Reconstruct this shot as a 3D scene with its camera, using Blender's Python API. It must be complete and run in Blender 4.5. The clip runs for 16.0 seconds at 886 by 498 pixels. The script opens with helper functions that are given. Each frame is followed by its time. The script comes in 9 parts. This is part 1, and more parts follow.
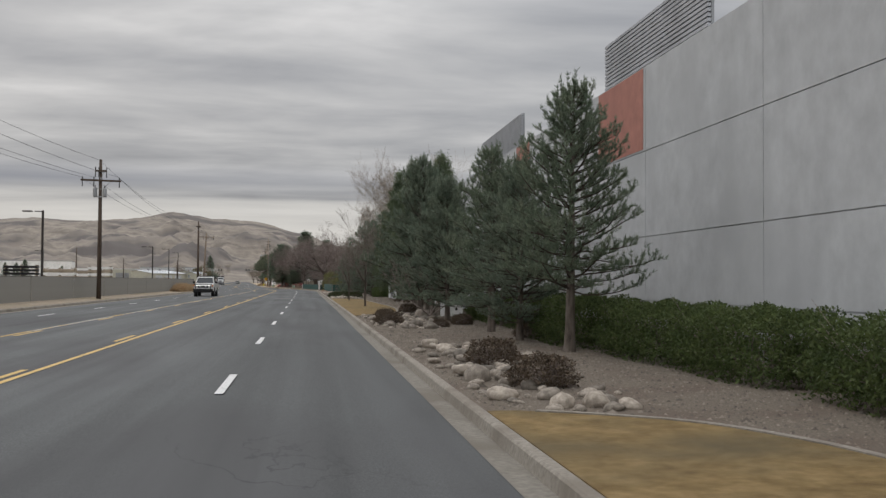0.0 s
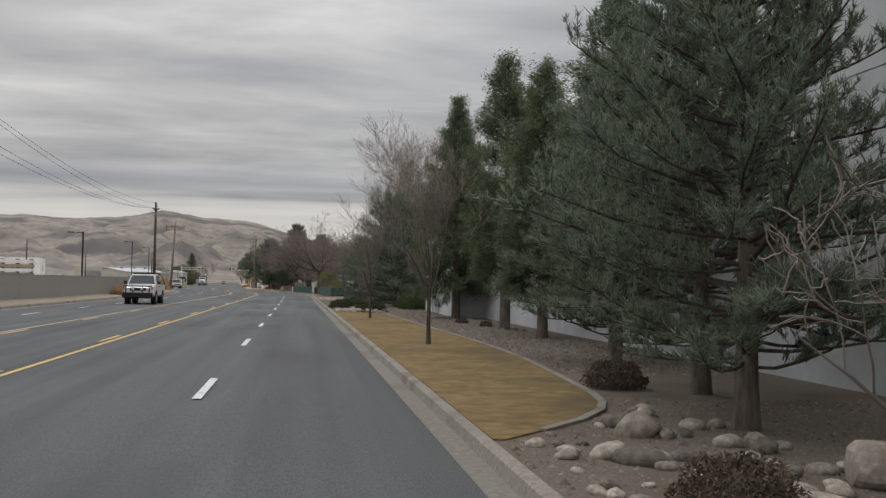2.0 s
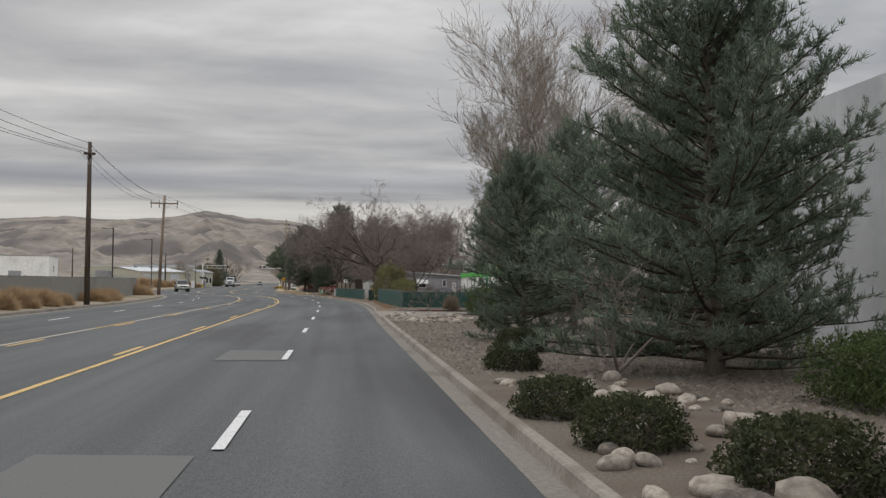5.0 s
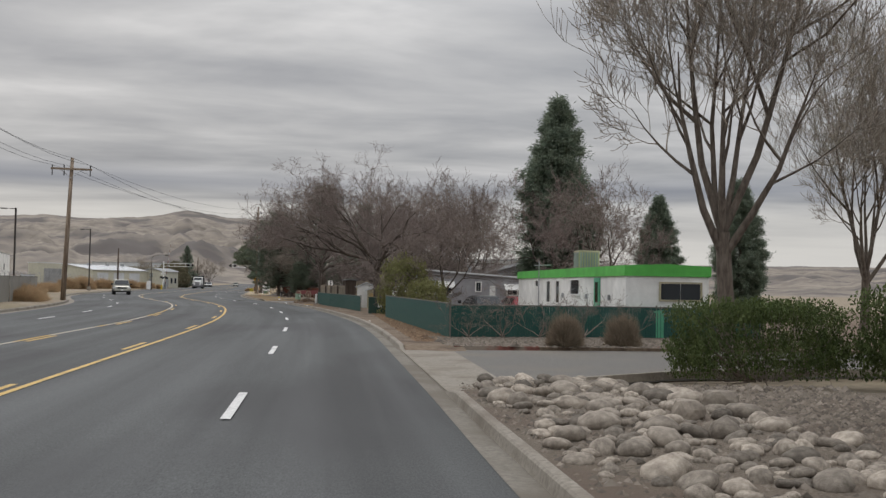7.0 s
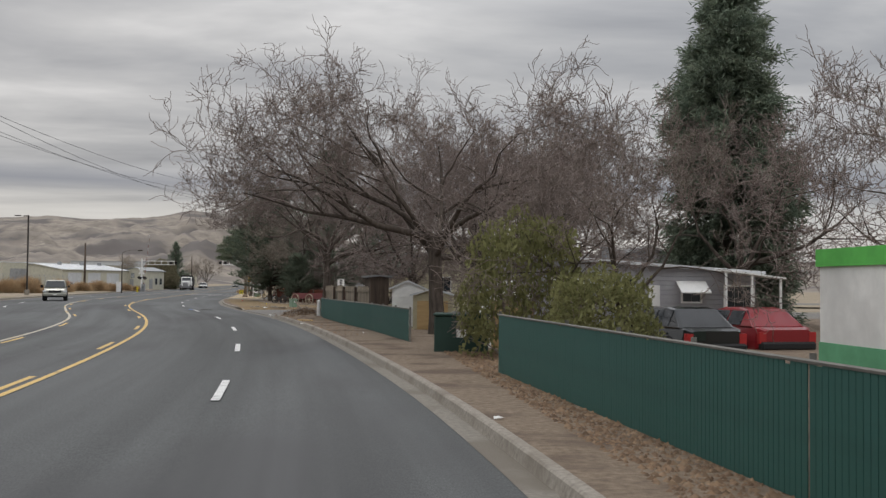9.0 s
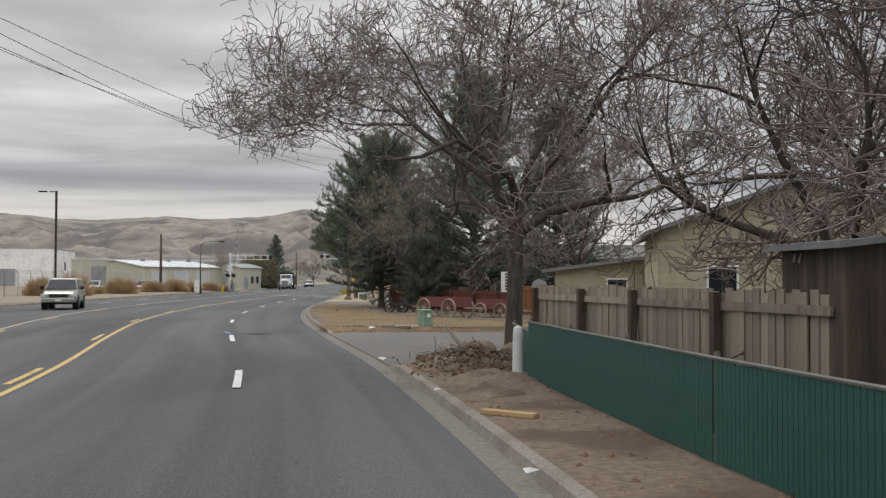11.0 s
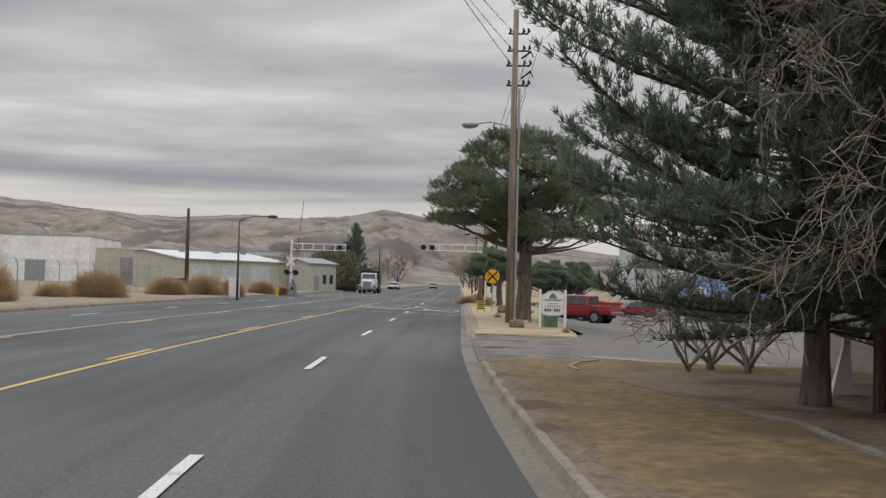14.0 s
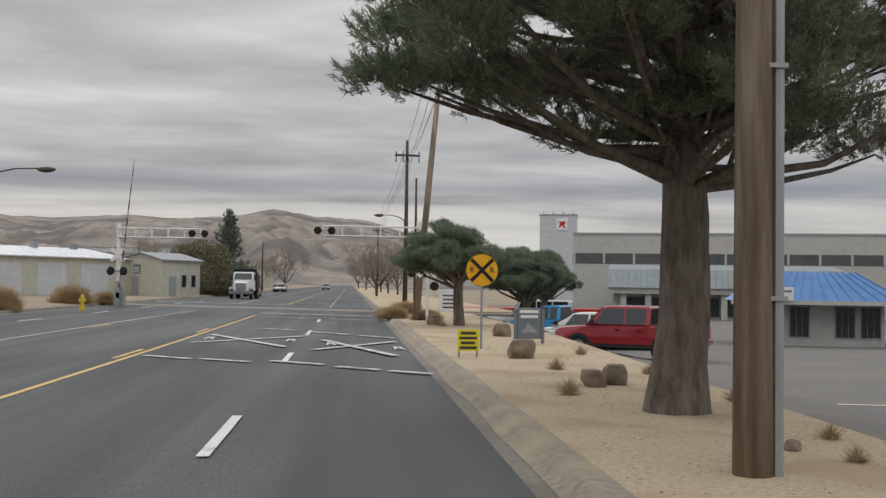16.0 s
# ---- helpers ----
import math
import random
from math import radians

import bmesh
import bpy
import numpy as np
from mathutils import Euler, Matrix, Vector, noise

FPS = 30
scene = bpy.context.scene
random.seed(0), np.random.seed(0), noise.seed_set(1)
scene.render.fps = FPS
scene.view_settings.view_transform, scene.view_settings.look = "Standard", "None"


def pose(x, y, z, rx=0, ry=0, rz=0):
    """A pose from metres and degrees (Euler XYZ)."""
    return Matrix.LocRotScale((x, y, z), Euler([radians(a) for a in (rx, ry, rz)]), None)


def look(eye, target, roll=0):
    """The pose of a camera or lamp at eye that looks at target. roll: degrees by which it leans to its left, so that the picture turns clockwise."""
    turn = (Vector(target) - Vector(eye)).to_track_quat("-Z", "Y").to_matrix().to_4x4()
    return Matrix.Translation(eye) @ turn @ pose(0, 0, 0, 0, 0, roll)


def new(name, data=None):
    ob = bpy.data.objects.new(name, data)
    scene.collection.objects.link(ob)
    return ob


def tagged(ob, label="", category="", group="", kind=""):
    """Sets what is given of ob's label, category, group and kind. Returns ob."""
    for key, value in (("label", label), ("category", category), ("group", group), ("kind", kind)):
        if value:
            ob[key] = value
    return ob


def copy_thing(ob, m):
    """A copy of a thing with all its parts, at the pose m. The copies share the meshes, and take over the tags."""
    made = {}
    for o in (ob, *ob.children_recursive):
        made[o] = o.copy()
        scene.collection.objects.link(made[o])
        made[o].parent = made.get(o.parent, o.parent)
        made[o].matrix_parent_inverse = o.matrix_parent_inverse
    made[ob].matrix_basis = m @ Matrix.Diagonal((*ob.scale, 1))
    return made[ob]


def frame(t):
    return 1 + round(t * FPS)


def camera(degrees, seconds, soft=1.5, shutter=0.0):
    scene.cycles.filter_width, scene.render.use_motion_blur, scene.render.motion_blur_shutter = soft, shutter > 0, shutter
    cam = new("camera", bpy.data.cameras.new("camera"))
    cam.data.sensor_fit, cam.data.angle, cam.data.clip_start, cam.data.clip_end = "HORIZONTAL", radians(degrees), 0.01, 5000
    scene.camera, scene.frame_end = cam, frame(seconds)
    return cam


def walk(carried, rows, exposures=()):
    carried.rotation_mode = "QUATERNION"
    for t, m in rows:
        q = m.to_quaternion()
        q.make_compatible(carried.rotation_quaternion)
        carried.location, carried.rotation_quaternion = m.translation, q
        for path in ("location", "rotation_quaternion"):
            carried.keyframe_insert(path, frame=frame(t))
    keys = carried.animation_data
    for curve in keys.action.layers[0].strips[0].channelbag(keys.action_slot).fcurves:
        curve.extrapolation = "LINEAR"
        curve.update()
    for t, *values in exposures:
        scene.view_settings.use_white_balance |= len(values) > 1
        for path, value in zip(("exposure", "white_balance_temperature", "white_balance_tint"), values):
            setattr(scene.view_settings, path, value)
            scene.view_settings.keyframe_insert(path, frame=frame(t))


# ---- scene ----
cam = camera(45.26, 16.0, soft=1.4)
# seconds, x, y, z, yaw, pitch, roll
PATH = [
    (0, 1.248, -15.643, 1.655, -7.277, 1.762, -0.331),
    (0.25, 1.257, -11.000, 1.661, -7.364, 1.806, -0.481),
    (0.5, 1.264, -6.353, 1.666, -7.448, 1.854, -0.584),
    (0.75, 1.268, -1.701, 1.672, -7.523, 1.920, -0.601),
    (1, 1.287, 2.947, 1.675, -7.590, 1.920, -0.694),
    (1.25, 1.308, 7.595, 1.677, -7.615, 1.967, -0.875),
    (1.5, 1.330, 12.236, 1.678, -7.670, 2.001, -1.095),
    (1.75, 1.354, 16.864, 1.680, -7.698, 1.972, -1.122),
    (2, 1.385, 21.469, 1.681, -7.700, 1.928, -1.067),
    (2.25, 1.428, 26.043, 1.682, -7.683, 1.891, -0.810),
    (2.5, 1.475, 30.581, 1.684, -7.672, 1.852, -0.738),
    (2.75, 1.510, 35.080, 1.685, -7.591, 1.794, -0.570),
    (3, 1.516, 39.554, 1.687, -7.485, 1.745, -0.413),
    (3.25, 1.475, 44.019, 1.689, -7.399, 1.751, -0.351),
    (3.5, 1.466, 48.477, 1.693, -7.415, 1.794, -0.362),
    (3.75, 1.422, 52.900, 1.693, -7.517, 1.808, -0.520),
    (4, 1.367, 57.287, 1.692, -7.369, 1.811, -0.678),
    (4.25, 1.323, 61.638, 1.690, -6.641, 1.802, -0.683),
    (4.5, 1.281, 65.971, 1.689, -5.865, 1.798, -0.662),
    (4.75, 1.229, 70.300, 1.690, -5.567, 1.820, -0.668),
    (5, 1.183, 74.621, 1.692, -5.387, 1.838, -0.599),
    (5.25, 1.143, 78.931, 1.695, -5.327, 1.855, -0.532),
    (5.5, 1.109, 83.230, 1.698, -5.365, 1.871, -0.492),
    (5.75, 1.082, 87.515, 1.700, -5.475, 1.888, -0.488),
    (6, 1.062, 91.787, 1.703, -5.635, 1.905, -0.535),
    (6.25, 1.050, 96.042, 1.706, -5.821, 1.921, -0.648),
    (6.5, 1.047, 100.280, 1.709, -6.009, 1.939, -0.834),
    (6.75, 1.052, 104.499, 1.711, -6.176, 1.957, -1.039),
    (7, 1.065, 108.698, 1.713, -6.294, 1.984, -1.034),
    (7.25, 1.096, 112.877, 1.716, -6.407, 1.986, -1.006),
    (7.5, 1.132, 117.044, 1.719, -6.515, 1.983, -1.050),
    (7.75, 1.162, 121.211, 1.721, -6.613, 1.985, -1.052),
    (8, 1.175, 125.388, 1.723, -6.712, 1.990, -1.103),
    (8.25, 1.157, 129.590, 1.724, -6.815, 2.002, -1.066),
    (8.5, 1.128, 133.826, 1.722, -6.685, 1.977, -0.845),
    (8.75, 1.081, 138.084, 1.720, -6.370, 1.944, -0.658),
    (9, 1.012, 142.354, 1.718, -5.896, 1.909, -0.548),
    (9.25, 0.915, 146.626, 1.715, -5.290, 1.873, -0.499),
    (9.5, 0.785, 150.890, 1.712, -4.580, 1.837, -0.476),
    (9.75, 0.617, 155.134, 1.709, -3.793, 1.801, -0.444),
    (10, 0.408, 159.349, 1.706, -2.956, 1.766, -0.377),
    (10.25, 0.151, 163.524, 1.703, -2.096, 1.736, -0.270),
    (10.5, -0.159, 167.649, 1.697, -1.337, 1.724, -0.171),
    (10.75, -0.513, 171.721, 1.691, -0.026, 1.701, -0.168),
    (11, -0.917, 175.743, 1.684, 0.039, 1.704, -0.128),
    (11.25, -1.375, 179.718, 1.675, 0.553, 1.716, -0.150),
    (11.5, -1.875, 183.656, 1.665, 1.248, 1.718, -0.040),
    (11.75, -2.401, 187.569, 1.655, 1.856, 1.677, 0.262),
    (12, -2.958, 191.463, 1.644, 2.437, 1.637, 0.608),
    (12.25, -3.550, 195.349, 1.637, 3.052, 1.642, 0.556),
    (12.5, -4.182, 199.240, 1.632, 3.709, 1.646, 0.365),
    (12.75, -4.859, 203.154, 1.631, 4.454, 1.602, -0.117),
    (13, -5.592, 207.069, 1.631, 4.505, 1.700, -0.583),
    (13.25, -6.350, 210.988, 1.631, 4.412, 1.766, -0.942),
    (13.5, -7.102, 214.941, 1.632, 4.473, 1.792, -1.235),
    (13.75, -7.825, 218.950, 1.637, 4.383, 1.815, -1.333),
    (14, -8.505, 223.034, 1.646, 4.208, 1.839, -1.444),
    (14.25, -9.130, 227.211, 1.662, 4.011, 1.870, -1.449),
    (14.5, -9.698, 231.429, 1.679, 3.752, 1.897, -1.498),
    (14.75, -10.209, 235.638, 1.689, 3.391, 1.899, -1.370),
    (15, -10.659, 239.837, 1.697, 2.671, 1.900, -1.353),
    (15.25, -11.046, 244.024, 1.704, 1.333, 1.918, -1.380),
    (15.5, -11.369, 248.198, 1.710, -0.166, 1.949, -1.214),
    (15.75, -11.644, 252.362, 1.714, -1.161, 1.953, -0.990),
    (16, -11.894, 256.518, 1.718, -1.690, 1.934, -0.760),
]
walk(cam, [(t, pose(x, y, z, 90 + p, r, yw)) for t, x, y, z, yw, p, r in PATH],
     exposures=[(0, 0.0), (8.2, 0.0), (10.3, 0.14), (11.0, 0.17), (12.0, 0.08), (13.0, 0.04), (16.0, 0.03)])

# ---------------------------------------------------------------- world
SUN_AZ, SUN_EL = -20.0, 38.0
world = bpy.data.worlds.new("overcast_sky")
scene.world = world
world.use_nodes = True
wn, wl = world.node_tree.nodes, world.node_tree.links
wn.clear()


def wnode(kind, **kw):
    n = wn.new(kind)
    for k, v in kw.items():
        n.inputs[k].default_value = v
    return n


def wmath(op, a, b=None):
    n = wn.new("ShaderNodeMath")
    n.operation = op
    for i, s in enumerate((a, b)):
        if s is None:
            continue
        if isinstance(s, (int, float)):
            n.inputs[i].default_value = s
        else:
            wl.new(s, n.inputs[i])
    return n.outputs[0]


def wramp(fac, stops):
    n = wn.new("ShaderNodeValToRGB")
    e = n.color_ramp.elements
    while len(e) < len(stops):
        e.new(0.5)
    for el, (p, c) in zip(e, stops):
        el.position, el.color = p, (*c, 1)
    wl.new(fac, n.inputs[0])
    return n.outputs[0]


tc = wn.new("ShaderNodeTexCoord")
sep = wn.new("ShaderNodeSeparateXYZ")
wl.new(tc.outputs["Generated"], sep.inputs[0])
up = wmath("MAXIMUM", sep.outputs[2], 0.0)
den = wmath("ADD", up, 0.045)
comb = wn.new("ShaderNodeCombineXYZ")
wl.new(wmath("DIVIDE", sep.outputs[0], den), comb.inputs[0])
wl.new(wmath("DIVIDE", sep.outputs[1], den), comb.inputs[1])


def wnoise(scale, stretch, detail, rough=0.55, dist=0.0, turn=0.0):
    mp = wn.new("ShaderNodeMapping")
    mp.inputs["Scale"].default_value = stretch
    mp.inputs["Rotation"].default_value = (0, 0, radians(turn))
    wl.new(comb.outputs[0], mp.inputs[0])
    nz = wnode("ShaderNodeTexNoise", Scale=scale, Detail=detail, Roughness=rough, Distortion=dist)
    wl.new(mp.outputs[0], nz.inputs["Vector"])
    return nz.outputs[0]


streak = wnoise(0.50, (0.55, 1.15, 1.0), 4, 0.48, 0.35, 9)
lump = wnoise(1.25, (0.75, 1.0, 1.0), 5, 0.55, 0.25, -20)
mass = wnoise(0.17, (0.6, 1.0, 1.0), 3, 0.5, 0.3, -14)
clouds = wmath("ADD", wmath("ADD", wmath("MULTIPLY", streak, 0.50), wmath("MULTIPLY", mass, 0.28)), wmath("MULTIPLY", lump, 0.34))
cloud_col = wramp(clouds, [(0.44, (0.275, 0.285, 0.312)), (0.52, (0.39, 0.397, 0.415)), (0.585, (0.50, 0.502, 0.510)), (0.66, (0.66, 0.655, 0.655))])
# the overcast layer grows brighter towards the zenith and opens to a pale rim low over the hills
lift = wramp(up, [(0.0, (0.95, 0.95, 0.95)), (0.07, (0.86, 0.87, 0.89)), (0.14, (0.97, 0.97, 0.975)), (0.24, (1.08, 1.08, 1.08)), (0.45, (2.1, 2.1, 2.1)), (1.0, (2.9, 2.9, 2.9))])
mul = wn.new("ShaderNodeMix")
mul.data_type, mul.blend_type = "RGBA", "MULTIPLY"
mul.inputs[0].default_value = 1.0
wl.new(cloud_col, mul.inputs[6])
wl.new(lift, mul.inputs[7])
rimn = wnoise(0.10, (0.35, 0.9, 1.0), 3, 0.5, 0.1, 4)
rimf = wramp(wmath("ADD", wmath("ADD", up, wmath("MULTIPLY", wmath("SUBTRACT", rimn, 0.5), 0.07)), wmath("MULTIPLY", wmath("SUBTRACT", streak, 0.5), -0.06)), [(0.030, (0.9, 0.9, 0.9)), (0.066, (0.6, 0.6, 0.6)), (0.088, (0, 0, 0))])
rim = wn.new("ShaderNodeMix")
rim.data_type = "RGBA"
wl.new(rimf, rim.inputs[0])
wl.new(mul.outputs[2], rim.inputs[6])
rim.inputs[7].default_value = (0.70, 0.685, 0.655, 1)
# one long slate-blue bank hangs just over the pale rim
bank_h = wmath("ADD", up, wmath("MULTIPLY", wmath("SUBTRACT", rimn, 0.5), 0.012))
bankf = wramp(bank_h, [(0.080, (0, 0, 0)), (0.089, (1, 1, 1)), (0.096, (0.8, 0.8, 0.8)), (0.108, (0, 0, 0))])
bankg = wramp(wnoise(0.09, (1.0, 0.5, 1.0), 2, 0.5, 0.2, 30), [(0.36, (0.35, 0.35, 0.35)), (0.52, (0.95, 0.95, 0.95))])
bank = wn.new("ShaderNodeMix")
bank.data_type = "RGBA"
wl.new(wmath("MULTIPLY", bankf, bankg), bank.inputs[0])
wl.new(rim.outputs[2], bank.inputs[6])
bank.inputs[7].default_value = (0.235, 0.255, 0.305, 1)
sky = wn.new("ShaderNodeTexSky")
sky.sky_type, sky.sun_disc = "NISHITA", False
sky.sun_elevation, sky.sun_rotation = radians(SUN_EL), radians(SUN_AZ)
sky.air_density, sky.dust_density = 1.0, 3.0
skyb = wnode("ShaderNodeBackground", Strength=0.05)
wl.new(sky.outputs[0], skyb.inputs[0])
cldb = wnode("ShaderNodeBackground", Strength=1.0)
wl.new(bank.outputs[2], cldb.inputs[0])
mixw = wnode("ShaderNodeMixShader", Fac=0.9)
wl.new(skyb.outputs[0], mixw.inputs[1])
wl.new(cldb.outputs[0], mixw.inputs[2])
outw = wn.new("ShaderNodeOutputWorld")
wl.new(mixw.outputs[0], outw.inputs[0])

sun_data = bpy.data.lights.new("sun", "SUN")
sun_data.energy, sun_data.angle, sun_data.color = 0.7, radians(25), (1.0, 0.96, 0.90)
sun = new("sun", sun_data)
sa, se = radians(SUN_AZ), radians(SUN_EL)
sun.matrix_basis = look((math.sin(sa) * math.cos(se) * 50, math.cos(sa) * math.cos(se) * 50, math.sin(se) * 50), (0, 0, 0))


# ---------------------------------------------------------------- materials
def mat(name, colors, scale=8.0, rough=0.85, metal=0.0, bump=0.0, bump_scale=None, detail=6, island=0.0, obj_var=0.0,
        patch=None, patch_scale=0.4, patch_at=(0.5, 0.62), spec=0.3, stretch=(1, 1, 1), alpha=None, coat=0.0):
    """A rough surface: a ramp over fine noise, a second colour in large patches, bump from both."""
    m = bpy.data.materials.new(name)
    m.use_nodes = True
    nt = m.node_tree
    n, l = nt.nodes, nt.links
    b = n["Principled BSDF"]
    b.inputs["Roughness"].default_value, b.inputs["Metallic"].default_value = rough, metal
    b.inputs["Specular IOR Level"].default_value = spec
    b.inputs["Coat Weight"].default_value = coat
    co = n.new("ShaderNodeTexCoord")
    mp = n.new("ShaderNodeMapping")
    mp.inputs["Scale"].default_value = stretch
    l.new(co.outputs["Object"], mp.inputs[0])
    nz = n.new("ShaderNodeTexNoise")
    nz.inputs["Scale"].default_value, nz.inputs["Detail"].default_value = scale, detail
    nz.inputs["Roughness"].default_value = 0.62
    l.new(mp.outputs[0], nz.inputs["Vector"])
    rp = n.new("ShaderNodeValToRGB")
    e = rp.color_ramp.elements
    while len(e) < len(colors):
        e.new(0.5)
    for i, c in enumerate(colors):
        e[i].position = 0.32 + 0.36 * i / max(1, len(colors) - 1)
        e[i].color = (*c, 1)
    l.new(nz.outputs[0], rp.inputs[0])
    col = rp.outputs[0]
    if patch:
        pz = n.new("ShaderNodeTexNoise")
        pz.inputs["Scale"].default_value, pz.inputs["Detail"].default_value = patch_scale, 5
        l.new(mp.outputs[0], pz.inputs["Vector"])
        pr = n.new("ShaderNodeValToRGB")
        pr.color_ramp.elements[0].position, pr.color_ramp.elements[1].position = patch_at
        l.new(pz.outputs[0], pr.inputs[0])
        mx = n.new("ShaderNodeMix")
        mx.data_type = "RGBA"
        l.new(pr.outputs[0], mx.inputs[0])
        l.new(col, mx.inputs[6])
        mx.inputs[7].default_value = (*patch, 1)
        col = mx.outputs[2]
    if island or obj_var:
        src = n.new("ShaderNodeObjectInfo").outputs["Random"] if obj_var else n.new("ShaderNodeNewGeometry").outputs["Random Per Island"]
        amt = obj_var or island
        hv = n.new("ShaderNodeHueSaturation")
        mr = n.new("ShaderNodeMapRange")
        mr.inputs["To Min"].default_value, mr.inputs["To Max"].default_value = 1 - amt, 1 + amt
        l.new(src, mr.inputs[0])
        l.new(mr.outputs[0], hv.inputs["Value"])
        l.new(col, hv.inputs["Color"])
        col = hv.outputs[0]
    l.new(col, b.inputs["Base Color"])
    if bump:
        bp = n.new("ShaderNodeBump")
        bp.inputs["Strength"].default_value, bp.inputs["Distance"].default_value = bump, 0.02
        bz = n.new("ShaderNodeTexNoise")
        bz.inputs["Scale"].default_value, bz.inputs["Detail"].default_value = bump_scale or scale * 4, 6
        l.new(mp.outputs[0], bz.inputs["Vector"])
        l.new(bz.outputs[0], bp.inputs["Height"])
        l.new(bp.outputs[0], b.inputs["Normal"])
    return m


def glass(name, tint=(0.02, 0.025, 0.03), rough=0.08):
    m = bpy.data.materials.new(name)
    m.use_nodes = True
    b = m.node_tree.nodes["Principled BSDF"]
    b.inputs["Base Color"].default_value = (*tint, 1)
    b.inputs["Roughness"].default_value, b.inputs["Specular IOR Level"].default_value = rough, 0.6
    return m


M = {
    "asphalt": mat("asphalt", [(0.069, 0.072, 0.073), (0.098, 0.102, 0.103), (0.132, 0.136, 0.136)], 60, 0.9, bump=0.25, bump_scale=180, patch=(0.078, 0.079, 0.081), patch_scale=0.25, stretch=(1, 0.25, 1)),
    "asphalt_lot": mat("lot_asphalt", [(0.115, 0.110, 0.104), (0.160, 0.153, 0.143), (0.205, 0.196, 0.182)], 30, 0.92, bump=0.3, bump_scale=120, detail=9, patch=(0.185, 0.168, 0.145), patch_scale=0.35, patch_at=(0.50, 0.66)),
    "asphalt_patch": mat("patched_asphalt", [(0.12, 0.12, 0.118), (0.17, 0.168, 0.16)], 50, 0.95, bump=0.3, bump_scale=150),
    "concrete": mat("concrete", [(0.195, 0.174, 0.146), (0.262, 0.236, 0.200), (0.322, 0.293, 0.252)], 14, 0.9, bump=0.3, bump_scale=60, detail=9, patch=(0.185, 0.160, 0.130), patch_scale=0.8, patch_at=(0.48, 0.66)),
    "gutter": mat("gutter_concrete", [(0.155, 0.142, 0.120), (0.200, 0.183, 0.156), (0.245, 0.225, 0.193)], 12, 0.92, bump=0.2, bump_scale=80, patch=(0.150, 0.132, 0.108), patch_scale=0.5),
    "white_line": mat("white_road_paint", [(0.45, 0.45, 0.44), (0.66, 0.66, 0.65), (0.74, 0.74, 0.73)], 30, 0.7, bump=0.2, patch=(0.30, 0.30, 0.30), patch_scale=2.2, patch_at=(0.56, 0.75)),
    "yellow_line": mat("yellow_road_paint", [(0.42, 0.28, 0.085), (0.57, 0.385, 0.12), (0.62, 0.44, 0.17)], 30, 0.7, bump=0.2, patch=(0.27, 0.20, 0.09), patch_scale=1.6, patch_at=(0.56, 0.75)),
    "worn_line": mat("worn_pale_road_paint", [(0.30, 0.27, 0.22), (0.46, 0.42, 0.34), (0.56, 0.53, 0.46)], 20, 0.75, bump=0.2, patch=(0.50, 0.33, 0.09), patch_scale=0.16, patch_at=(0.50, 0.56)),
    "blue_paint": mat("blue_survey_paint", [(0.08, 0.16, 0.36), (0.16, 0.24, 0.40)], 25, 0.8),
    "ground": mat("dry_ground", [(0.20, 0.165, 0.12), (0.28, 0.23, 0.17), (0.35, 0.29, 0.215)], 3.0, 0.95, bump=0.5, bump_scale=25, patch=(0.24, 0.20, 0.13), patch_scale=0.08),
    "hill": mat("grassy_hill", [(0.145, 0.126, 0.108), (0.235, 0.204, 0.172), (0.325, 0.284, 0.238)], 0.034, 0.97, detail=12, patch=(0.118, 0.104, 0.098), patch_scale=0.0085, patch_at=(0.50, 0.60), stretch=(1, 1, 2.2)),
}


